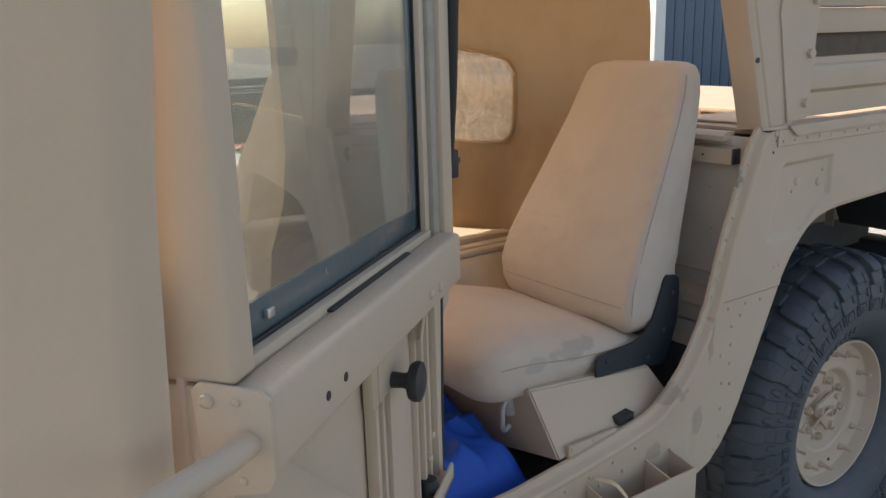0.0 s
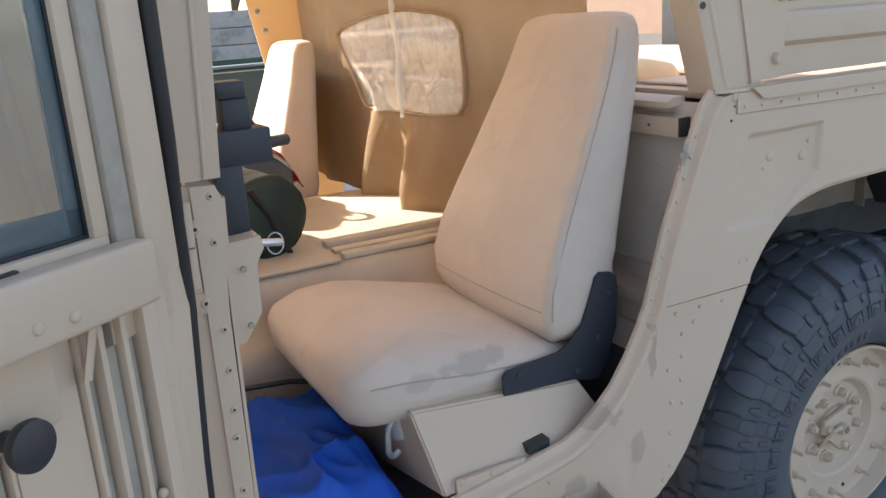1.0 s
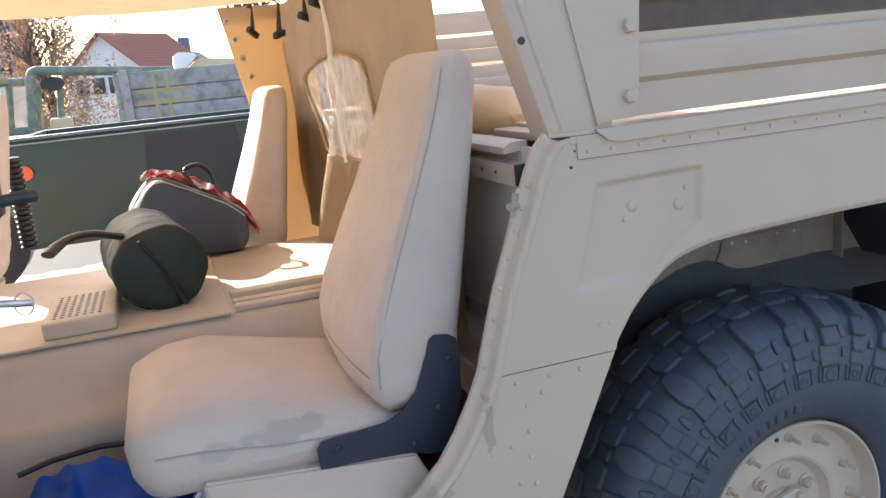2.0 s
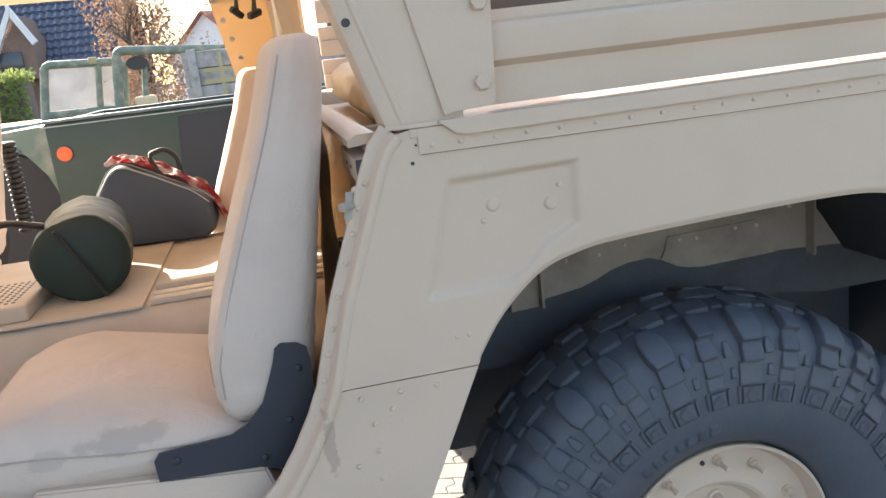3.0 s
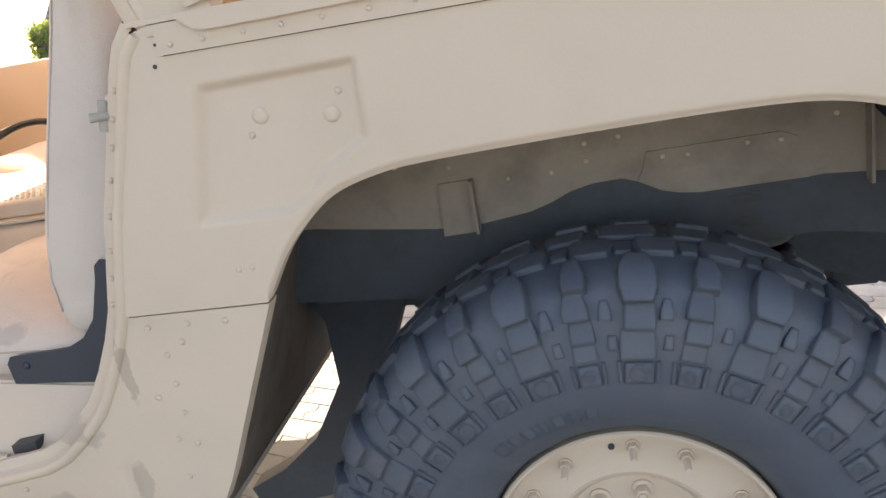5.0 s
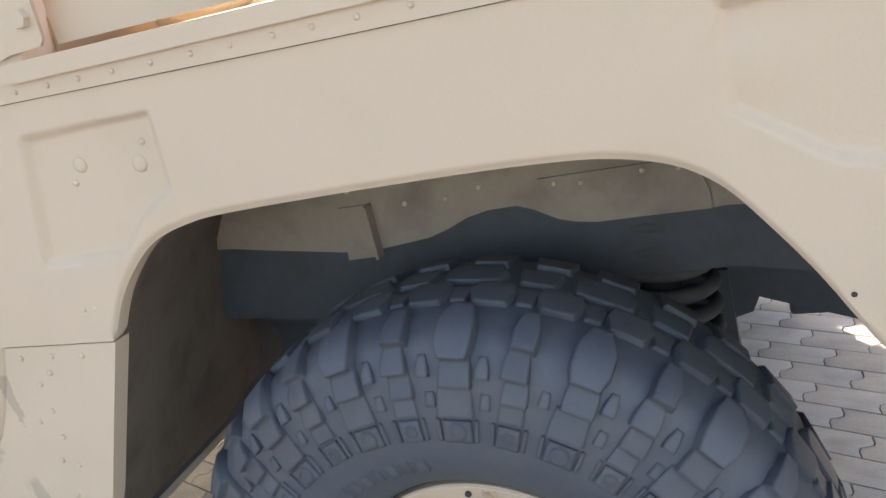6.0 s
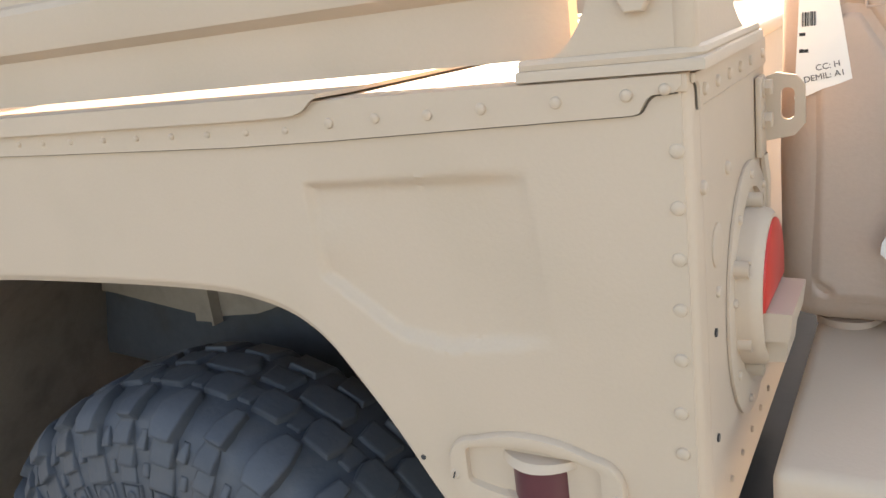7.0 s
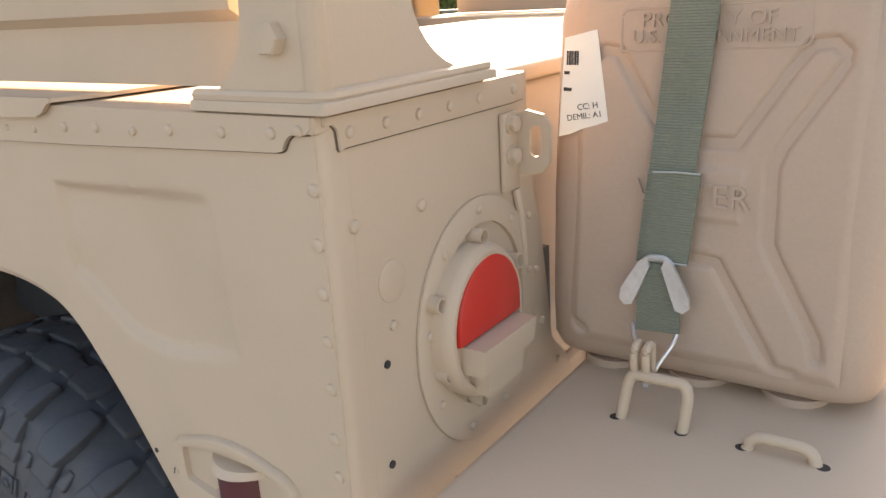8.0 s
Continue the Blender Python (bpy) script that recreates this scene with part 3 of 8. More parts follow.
# tail: the narrow rear face with the lamp
bm = bmesh.new()
prism(bm, [(0.0315, 0.885), (0.47, 0.885), (0.428, 0.96), (0.388, 1.0), (0.373, 1.095), (0.362, 1.156), (0.344, 1.208), (0.335, 1.2995), (0.335, TOP), (0.0315, TOP)], 0.02, rear(3.074))
box(bm, (3.045, 0.0006, 0.882), (3.0938, 0.075, TOP), 0.0125, 6)
tail = part("tail_panel", bm, paint, truck, "tan rear corner panel")
bm = bmesh.new()
prism(bm, [(0.019, 1.3265), (0.0205, 1.3085), (0.026, 1.3105), (0.300, 1.3085), (0.325, 1.310), (0.325, TOP), (0.0045, TOP), (0.0045, 1.331), (0.014, 1.331)], 0.0035, rear(3.0945), 0.001)
tail_rail = part("rail_strip", bm, paint, truck, "riveted tan rail strip")
# same painted shadow line below the tail strip
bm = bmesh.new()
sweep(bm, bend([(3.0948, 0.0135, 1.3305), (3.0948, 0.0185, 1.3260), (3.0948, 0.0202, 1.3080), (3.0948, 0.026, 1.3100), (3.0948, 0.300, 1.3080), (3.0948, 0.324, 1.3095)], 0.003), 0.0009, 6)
part("seam_shade", bm, joint_shade, truck, "dark bead painted as the joint's shade below the rail strip")
pieces("rivet", rivet_mid, tail_rail, [facing((3.098, y, 1.3225), AFT) for y in (0.032, 0.080, 0.128, 0.178, 0.231, 0.300)])
pieces("rivet", rivet_large, tail, [facing((3.0945, y, z), AFT) for y, z in ((0.031, 1.243), (0.127, 1.238))])
pieces("rivet", rivet_mid, tail, [facing((3.0945, 0.072, 1.138), AFT)])
pieces("hole", hole_mesh, tail, [facing((3.0945, y, z), AFT) @ Matrix.Scale(1.35, 4) for y, z in ((0.059, 1.104), (0.054, 1.002))])
pieces("plug", mesh_of(dome(0.020, 0.0025, 24), "plug", paint), tail, [facing((3.0945, 0.076, 1.180), AFT)])
edge_r = []
for k in range(9):
    z = 0.93 + k * 0.035
    edge_r.append((lerp([(0.885, 0.46), (0.96, 0.42), (1.0, 0.38), (1.10, 0.362), (1.19, 0.345), (1.3, 0.33)], z), z))
pieces("rivet", rivet_small, tail, [facing((3.0945, y - 0.014, z), AFT) for y, z in edge_r[1:8:2]])
pieces("rivet", rivet_tiny, tail, [facing((3.0945, 0.05 + 0.055 * i, 0.93 - 0.002 * i), AFT) for i in range(6)])

# ---- tail lamp, marker lamp, tailgate ----
def ellipse(cx, cy, rx, ry, n=40, a0=0.0, a1=math.tau):
    return [(cx + rx * math.cos(a0 + (a1 - a0) * k / n), cy + ry * math.sin(a0 + (a1 - a0) * k / n)) for k in range(n)]


LY, LZ = 0.222, 1.096
lamp = thing("tail_lamp", (3.095, LY, LZ), "round tan tail lamp with red upper lens", "lamp")
bm = bmesh.new()
outer, inner = ellipse(0.222, 1.088, 0.118, 0.135, 56), ellipse(0.222, 1.096, 0.086, 0.100, 56)
outer_in = ellipse(0.222, 1.088, 0.1155, 0.1325, 56)
vo = [[bm.verts.new((3.0945 + h, y, z)) for y, z in ring] for ring, h in ((outer, 0.0), (outer, 0.0028), (outer_in, 0.004), (inner, 0.0045), (inner, -0.02))]
for a, b in zip(vo, vo[1:]):
    for k in range(56):
        bm.faces.new((a[k], a[(k + 1) % 56], b[(k + 1) % 56], b[k]))
flange = part("flange", bm, paint, lamp, "riveted mounting ring")
pieces("rivet", rivet_small, flange, [facing((3.0987, 0.222 + 0.102 * math.cos(a), 1.090 + 0.121 * math.sin(a)), AFT) for a in [0.2 + k * math.tau / 9 for k in range(9)]])
bm = bmesh.new()
lathe(bm, [(0.088, -0.018), (0.0, -0.018)], Matrix.Translation((3.0945, 0.226, 1.096)) @ AFT @ Matrix.Diagonal((1.05, 1.16, 1, 1)), 40)
part("backing", bm, dark_metal, lamp)
bm = bmesh.new()
prof = [(0.074, -0.017), (0.074, 0.016), (0.0725, 0.023), (0.068, 0.0275), (0.0635, 0.0275), (0.061, 0.022), (0, 0.021)]
lathe(bm, prof, Matrix.Translation((3.0945, 0.196, 1.100)) @ AFT @ Matrix.Diagonal((1.0, 1.10, 1, 1)), 64)
part("housing", bm, paint, lamp)
bm = bmesh.new()
ring = [(0.198 + 0.060 * math.cos(a), 1.108 + 0.063 * math.sin(a)) for a in [math.pi * k / 36 for k in range(37)]]
ring = [(0.257, 1.092)] + ring + [(0.139, 1.092)]
prism(bm, ring, 0.012, rear(3.1125), 0.004)
part("lens", bm, red_lens, lamp, "red plastic lens")
for z, w, d in ((1.086, 0.052, 0.030), (1.056, 0.034, 0.024)):
    bm = bmesh.new()
    prism(bm, [(3.112, z - 0.026), (3.116 + d * 0.9, z - 0.024), (3.116 + d, z), (3.116 + d, z + 0.004), (3.112, z + 0.005)], 2 * w, Matrix.Translation((0, 0.198 - w, 0)) @ SIDE, 0)
    part("lamp_shade", bm, paint, lamp)
screw_cup = mesh_of(lathe(bmesh.new(), [(0.0085, -0.012), (0.0085, 0.011), (0.0068, 0.011), (0.0062, 0.001), (0, 0.001)], Matrix.Identity(4), 16), "screw_cup", paint)
pieces("screw_cup", screw_cup, lamp, [facing((3.101, y, z), AFT) for y, z in ((0.208, 1.186), (0.127, 1.140), (0.134, 1.063), (0.196, 1.008), (0.280, 1.138))])

marker = thing("marker_lamp", (2.936, 0.0, 0.962), "recessed side marker lamp with dull red lens", "lamp")


def rounded(cx, cz, w, h, r, n=6, bulge=0.0):
    out = []
    for sx, sz, a0 in ((1, 1, 0), (-1, 1, 90), (-1, -1, 180), (1, -1, 270)):
        for k in range(n + 1):
            a = radians(a0 + 90 * k / n)
            out.append((cx + sx * (w / 2 - r) + r * math.cos(a), cz + sz * (h / 2 - r) + r * math.sin(a)))
        if sx * sz > 0 and bulge:
            for k in range(1, 12):
                t = k / 12
                x0 = cx + sx * (w / 2 - r)
                out.append((x0 - 2 * sx * (w / 2 - r) * t, cz + sz * (h / 2 + bulge * 4 * t * (1 - t))))
    return out


bm = bmesh.new()
o = rounded(2.931, 0.958, 0.186, 0.078, 0.030, 6, 0.0125)
o2 = [(2.931 + (x - 2.931) * 0.975, 0.958 + (z - 0.958) * 0.95) for x, z in o]
i1 = rounded(2.930, 0.9650, 0.142, 0.042, 0.007, 6, 0.0085)
i2 = [(2.930 + (x - 2.930) * 0.985, z + 0.006 * smoothstep(0.965, 0.935, z)) for x, z in i1]
rings = [(o, 0.001), (o, -0.004), (o2, -0.0075), ([(x * 0.5 + p * 0.5, z * 0.5 + q * 0.5) for (x, z), (p, q) in zip(o2, i1)], -0.0085), (i1, -0.0065), (i2, 0.006)]
vo = [[bm.verts.new((x, y, z)) for x, z in ring] for ring, y in rings]
n = len(o)
for a, b in zip(vo, vo[1:]):
    for k in range(n):
        bm.faces.new((a[k], a[(k + 1) % n], b[(k + 1) % n], b[k]))
part("bezel", bm, paint, marker, "tan cast bezel")
# recess walls coloured black to paint the shade at its ends
bm = bmesh.new()
cup = [[bm.verts.new((x, y, z)) for x, z in i2] for y in (0.006, 0.070)]
for k in range(n):
    bm.faces.new((cup[0][k], cup[0][(k + 1) % n], cup[1][(k + 1) % n], cup[1][k]))
bm.faces.new(cup[1])
part("lamp_cup", bm, dark_metal, marker, "lamp recess with its shade painted black")
bm = bmesh.new()
prism(bm, [(2.886, 0.979), (2.900, 0.983), (2.915, 0.980), (2.948, 0.980), (2.962, 0.983), (2.976, 0.980), (2.978, 0.962), (2.962, 0.955), (2.932, 0.950), (2.900, 0.955), (2.884, 0.961)], 0.022, side(0.034), 0.005)
part("lamp_body", bm, paint, marker)
bm = bmesh.new()
rows = []
for k in range(17):
    a = math.pi * k / 16
    x, y = 2.937 - 0.036 * math.cos(a), 0.030 - 0.050 * math.sin(a)
    low = 0.9445 - 0.004 * math.sin(a)
    rows.append([bm.verts.new((x, y, z)) for z in (low, 0.9795 - 0.002 * math.sin(a))])
for a, b in zip(rows, rows[1:]):
    bm.faces.new((a[0], b[0], b[1], a[1]))
bm.faces.new([r[0] for r in rows])
bm.faces.new([r[1] for r in reversed(rows)])
part("lens", bm, dark_red_lens, marker, "dull dark red ribbed lens")
for z, dz, drop in ((0.9790, 0.0075, 0.0), (0.9440, -0.0045, -0.004)):
    bm = bmesh.new()
    pts = [(2.937 + 0.046 * math.cos(q), 0.014 + 0.037 * math.sin(q) * (0.35 + 0.65 * math.sin(-q))) for q in [math.pi + math.pi * k / 20 for k in range(21)]]
    ring_loft(bm, [[Vector((x, y, z + drop * (0.014 - y) / 0.027)) for x, y in pts], [Vector((x, 0.016 + (y - 0.016) * 0.85, z + dz + drop * (0.014 - y) / 0.027)) for x, y in pts]])
    part("lens_guard", bm, paint, marker)


def slotted(r):
    bm = bmesh.new()
    lathe(bm, [(r, -0.002), (r, 0.001), (r * 0.7, 0.0026), (0, 0.0028)], Matrix.Identity(4), 16)
    return mesh_of(bm, "screw", paint)


slot_screw = slotted(0.0055)
slot_cut = mesh_of(box(bmesh.new(), (-0.0042, -0.0007, 0.0022), (0.0042, 0.0007, 0.0031)), "slot", black_plastic, 0)
for x, z, y, a in ((2.845, 0.953, -0.0078, 70), (3.016, 0.957, -0.0078, 60), (2.890, 0.970, 0.0335, 5), (2.972, 0.971, 0.0335, 80)):
    m = facing((x, y, z), OUT) @ pose(0, 0, 0, 0, 0, a)
    pieces("screw", slot_screw, marker, [m])
    pieces("screw_slot", slot_cut, marker, [m])


# tailgate latch plate
latch = thing("latch_bracket", (3.098, 0.29, 1.26), "tan bolted tailgate latch bracket with slot", "bracket")
bm = bmesh.new()
box(bm, (3.095, 0.272, 1.215), (3.101, 0.305, 1.300), 0.002)
outl = [(3.098, 1.228), (3.130, 1.234), (3.140, 1.246), (3.140, 1.286), (3.132, 1.297), (3.112, 1.301), (3.098, 1.296)]
hole = rounded(3.123, 1.268, 0.014, 0.034, 0.0068, 5)
vo, vi = [], []
for y in (0.300, 0.306):
    vo.append([bm.verts.new((x, y, z)) for x, z in outl])
    vi.append([bm.verts.new((x, y, z)) for x, z in hole])
for s in (0, 1):
    edges = [bm.edges.new((ring[k], ring[(k + 1) % len(ring)])) for ring in (vo[s], vi[s]) for k in range(len(ring))]
    bmesh.ops.triangle_fill(bm, use_beauty=True, edges=edges)
for a in (vo, vi):
    for k in range(len(a[0])):
        bm.faces.new((a[0][k], a[0][(k + 1) % len(a[0])], a[1][(k + 1) % len(a[0])], a[1][k]))
part("plate", bm, paint, latch)
pieces("bolt", mesh_of(hexbolt(0.009, 0.009, 0.011), "bolt", paint, 30), latch, [facing((3.101, 0.287, z), AFT) for z in (1.288, 1.254)])
bm = bmesh.new()
sweep(bm, bend([(3.098, 0.30, 1.215), (3.100, 0.305, 1.19), (3.097, 0.318, 1.12)], 0.01), 0.005, 8)
part("chain_eye", bm, paint, latch)

tailgate = thing("tailgate", (3.35, 1.1, 0.98), "tan lowered tailgate with wire tie-down loops", "tailgate")
bm = bmesh.new()
box(bm, (3.143, 0.028, 0.925), (3.66, 2.12, 0.992), 0.014, 4)
part("panel", bm, paint, tailgate)
wire = 0.0060
for pts in ([(3.238, 0.253, 0.972), (3.246, 0.262, 1.030), (3.250, 0.264, 1.040), (3.304, 0.264, 1.040), (3.308, 0.262, 1.030), (3.304, 0.253, 0.972)],
            [(3.366, 0.255, 0.972), (3.370, 0.258, 1.006), (3.427, 0.258, 1.006), (3.433, 0.255, 0.972)]):
    bm = bmesh.new()
    sweep(bm, bend(pts, 0.014), wire, 10)
    part("tie_loop", bm, paint, tailgate, "bent wire loop")
loop_hole = mesh_of(lathe(bmesh.new(), [(0.0066, 0.0), (0.0066, 0.0006), (0.0, 0.0006)], Matrix.Identity(4), 16), "loop_hole", black_plastic)
pieces("loop_hole", loop_hole, tailgate, [Matrix.Translation((x, y, 0.9915)) for x, y in ((3.236, 0.253), (3.305, 0.253), (3.364, 0.255), (3.436, 0.255))])

# corner post of the bow
post = thing("corner_post", (3.05, 0.1, 1.342), "tan flared corner post bolted on the rail", "post")
bm = bmesh.new()


def flare(a, b, h, n=10, p=2.2):
    """A concave flank from a wide foot to a narrow neck."""
    return [(a + (b - a) * (1 - (1 - k / n) ** p), h * (k / n) ** 1.6) for k in range(n + 1)]


Z0 = 1.3505
foot = [(x, Z0 + h) for x, h in flare(2.960, 3.024, 0.095)]
pts = foot + [(3.030, 1.68), (3.088, 1.68), (3.098, Z0)]
prism(bm, pts, 0.005, side(0.000))
foot = [(y, Z0 + h) for y, h in flare(0.235, 0.122, 0.10)]
prism(bm, [(0.002, Z0), (0.002, 1.68)] + [(0.085, 1.68)] + list(reversed(foot)), 0.005, rear(3.0945))
box(bm, (3.081, -0.0012, Z0), (3.1008, 0.02, 1.68), 0.0075, 3)
part("post", bm, paint, post)
bm = bmesh.new()
prism(bm, [(2.955, -0.006), (3.108, -0.006), (3.108, 0.25), (3.07, 0.25), (3.05, 0.05), (2.955, 0.04)], 0.0095, Matrix.Translation((0, 0, 1.3412)), 0.003)
part("base_flange", bm, paint, post)
bm = bmesh.new()
sweep(bm, bend([(2.958, 0.000, 1.3535), (3.100, 0.000, 1.3535), (3.100, 0.245, 1.3535)], 0.015), 0.0055, 8)
part("weld_bead", bm, paint, post)
pieces("bolt", mesh_of(hexbolt(0.0135, 0.012), "bolt", paint, 30), post, [facing((3.058, 0.0, 1.399), OUT)])

# ribbed side rack above the rail
rack = thing("side_rack", (2.45, 0.04, 1.355), "tan ribbed metal side rack above the bed rail", "rack")
bm = bmesh.new()
prof = []
z = 1.356
while z < 1.45:
    prof += [(0.036, z), (0.036, z + 0.056), (0.020, z + 0.066), (0.019, z + 0.070), (0.019, z + 0.112), (0.024, z + 0.120), (0.036, z + 0.125), (0.036, z + 0.140)]
    z += 0.124
rows = []
for x in [1.93 + 0.0265 * k for k in range(41)]:
    rows.append([bm.verts.new((x, y + 0.0012 * noise.noise(Vector((x * 3, 0, zz * 7))), zz)) for y, zz in prof])
for a, b in zip(rows, rows[1:]):
    for j in range(len(prof) - 1):
        bm.faces.new((a[j], b[j], b[j + 1], a[j + 1]))
edges = [e for e in bm.edges if e.is_boundary]
g = bmesh.ops.extrude_edge_only(bm, edges=edges)
for v in g["geom"]:
    if isinstance(v, bmesh.types.BMVert):
        v.co.y += 0.02
part("ribbed_panel", bm, paint, rack, smooth=30)
bm = bmesh.new()
for lo, hi, y in ((1.552, 1.612, 0.036), (1.614, 1.70, 0.019)):
    box(bm, (1.93, y, lo), (2.99, y + 0.02, hi), 0.004)
part("upper_slat", bm, paint, rack, smooth=30)
bm = bmesh.new()
prism(bm, [(1.858, 1.352), (1.878, 1.356), (1.930, 1.358), (1.938, 1.366), (1.950, 1.62), (1.950, 1.68), (1.81, 1.68), (1.80, 1.6)], 0.006, side(0.006), 0.0015)
part("end_plate", bm, paint, rack)
pieces("bolt", mesh_of(hexbolt(0.0125, 0.010), "bolt", paint, 30), rack, [facing((x, 0.006, z), OUT) for x, z in ((1.920, 1.394), (1.925, 1.508), (1.93, 1.63))])

# C pillar: a folded post leaning forward
pillar = thing("bow_pillar", (1.79, 0.03, 1.34), "tan folded sheet pillar leaning forward", "pillar")
bm = bmesh.new()
prof = [(-0.036, 0.075), (-0.036, 0.020), (-0.033, 0.012), (-0.027, 0.0095), (-0.012, 0.0095), (-0.008, 0.006), (-0.003, 0.006), (0.001, 0.0095), (0.030, 0.0095), (0.040, 0.0095), (0.046, 0.012), (0.085, 0.013), (0.085, 0.05)]
rings = []
for t in [k / 14 for k in range(15)]:
    z = 1.342 + 0.335 * t
    xc = 1.803 - 0.31 * (z - 1.342) * 0.98
    wid = 1.0 + 0.10 * t
    rings.append([Vector((xc + dx * wid + (0.31 * (z - 1.342) if dx > 0.04 else 0), y, z)) for dx, y in prof])
ring_loft(bm, rings)
part("post", bm, paint, pillar, smooth=35)
bm = bmesh.new()
prism(bm, [(1.768, 0.010), (1.80, -0.004), (1.862, -0.003), (1.862, 0.08), (1.768, 0.08)], 0.007, Matrix.Translation((0, 0, 1.3405)), 0.002)
part("foot", bm, paint, pillar)
pieces("hole", mesh_of(lathe(bmesh.new(), [(0.0065, -0.001), (0.0065, 0.0012), (0, 0.001)], Matrix.Identity(4), 14), "hole", black_plastic), pillar, [Matrix.Translation((1.731, 0.0093, 1.499)) @ OUT])

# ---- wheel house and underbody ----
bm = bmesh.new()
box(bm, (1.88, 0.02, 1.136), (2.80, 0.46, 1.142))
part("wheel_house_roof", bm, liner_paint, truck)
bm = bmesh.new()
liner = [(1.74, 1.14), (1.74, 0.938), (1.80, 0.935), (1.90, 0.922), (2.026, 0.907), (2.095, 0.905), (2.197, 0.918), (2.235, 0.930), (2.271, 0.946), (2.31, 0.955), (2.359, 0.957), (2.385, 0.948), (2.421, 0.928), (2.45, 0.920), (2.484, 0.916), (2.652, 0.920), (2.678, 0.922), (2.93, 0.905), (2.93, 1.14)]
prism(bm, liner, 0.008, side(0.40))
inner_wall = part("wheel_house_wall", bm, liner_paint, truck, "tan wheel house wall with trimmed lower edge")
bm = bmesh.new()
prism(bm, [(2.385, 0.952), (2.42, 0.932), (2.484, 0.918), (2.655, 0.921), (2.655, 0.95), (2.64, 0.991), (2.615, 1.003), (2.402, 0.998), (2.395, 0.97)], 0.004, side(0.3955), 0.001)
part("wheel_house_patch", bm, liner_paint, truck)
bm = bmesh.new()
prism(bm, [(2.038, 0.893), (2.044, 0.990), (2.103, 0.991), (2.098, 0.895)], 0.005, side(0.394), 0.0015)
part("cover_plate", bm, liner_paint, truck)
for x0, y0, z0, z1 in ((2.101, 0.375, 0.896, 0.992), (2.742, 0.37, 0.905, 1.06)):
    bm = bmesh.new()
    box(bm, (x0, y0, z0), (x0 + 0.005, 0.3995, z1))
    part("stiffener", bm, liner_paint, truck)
pieces("rivet", rivet_small, inner_wall, [facing((x, 0.3995, z), OUT) for x, z in ((1.97, 1.03), (2.067, 1.016), (2.168, 0.983), (2.243, 0.984), (2.303, 1.026), (2.303, 0.996), (2.36, 1.03), (2.70, 1.02))])
pieces("rivet", rivet_small, inner_wall, [facing((x, 0.395, z), OUT) for x, z in ((2.428, 0.988), (2.563, 0.992), (2.615, 0.990), (2.469, 0.985))])
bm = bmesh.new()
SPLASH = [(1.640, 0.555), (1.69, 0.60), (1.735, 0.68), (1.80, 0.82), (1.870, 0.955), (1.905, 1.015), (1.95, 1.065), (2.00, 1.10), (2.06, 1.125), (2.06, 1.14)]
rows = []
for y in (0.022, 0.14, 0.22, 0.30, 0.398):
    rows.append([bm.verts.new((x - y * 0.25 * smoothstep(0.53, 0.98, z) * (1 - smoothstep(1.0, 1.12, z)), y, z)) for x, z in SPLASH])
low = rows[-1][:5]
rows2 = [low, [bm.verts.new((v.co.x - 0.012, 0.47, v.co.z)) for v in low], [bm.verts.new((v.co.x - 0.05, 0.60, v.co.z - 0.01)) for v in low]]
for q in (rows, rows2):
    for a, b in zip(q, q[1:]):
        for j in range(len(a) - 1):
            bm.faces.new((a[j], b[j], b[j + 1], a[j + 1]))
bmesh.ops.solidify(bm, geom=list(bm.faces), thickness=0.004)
part("splash_panel", bm, liner_paint, truck, "dark grey-brown splash panel ahead of the wheel")
bm = bmesh.new()
rows = []
for y in (0.022, 0.40):
    rows.append([bm.verts.new((x, y, z)) for x, z in ((2.64, 1.13), (2.70, 1.09), (2.78, 0.99), (2.84, 0.90), (2.90, 0.885), (3.07, 0.89))])
for a, b in zip(rows, rows[1:]):
    for j in range(len(a) - 1):
        bm.faces.new((a[j], b[j], b[j + 1], a[j + 1]))
bmesh.ops.solidify(bm, geom=list(bm.faces), thickness=0.004)
part("splash_panel", bm, dark_metal, truck, "black splash panel behind the wheel")
# bed floor, frame rails, axle parts
bm = bmesh.new()
box(bm, (1.76, 0.42, 0.86), (3.05, 1.78, 0.90), 0.004)
part("bed_floor", bm, paint, truck, "tan cargo bed floor")
for y in (0.62, 1.50):
    bm = bmesh.new()
    box(bm, (0.3, y, 0.67), (3.08, y + 0.07, 0.81), 0.008)
    part("frame_rail", bm, dark_metal, truck, "black steel frame rail")
bm = bmesh.new()
prism(bm, [(1.62, 0.82), (1.69, 0.66), (1.688, 0.51), (1.60, 0.37), (1.50, 0.29), (1.40, 0.24), (1.42, 0.18), (1.60, 0.21), (1.684, 0.303), (1.717, 0.403), (1.785, 0.465), (1.831, 0.53), (1.836, 0.60), (1.88, 0.70), (1.912, 0.664), (1.953, 0.609), (2.05, 0.66), (2.05, 0.82)], 0.07, side(0.60), 0.01)
part("trailing_arm", bm, dark_metal, truck, "black suspension arm below the frame")
# added beam, coloured black for the shade in the tailgate gap
bm = bmesh.new()
box(bm, (3.0, 0.06, 0.56), (3.12, 2.1, 0.815), 0.012)
part("gap_shade_beam", bm, black_paint, truck, "black beam added to darken the gap before the tailgate")
for x in (0.9, 1.9, 2.75):
    bm = bmesh.new()
    box(bm, (x, 0.66, 0.60), (x + 0.09, 1.52, 0.74), 0.008)
    part("cross_member", bm, dark_metal, truck)
bm = bmesh.new()
box(bm, (1.95, 1.0, 0.27), (2.30, 1.28, 0.66), 0.04, 3)
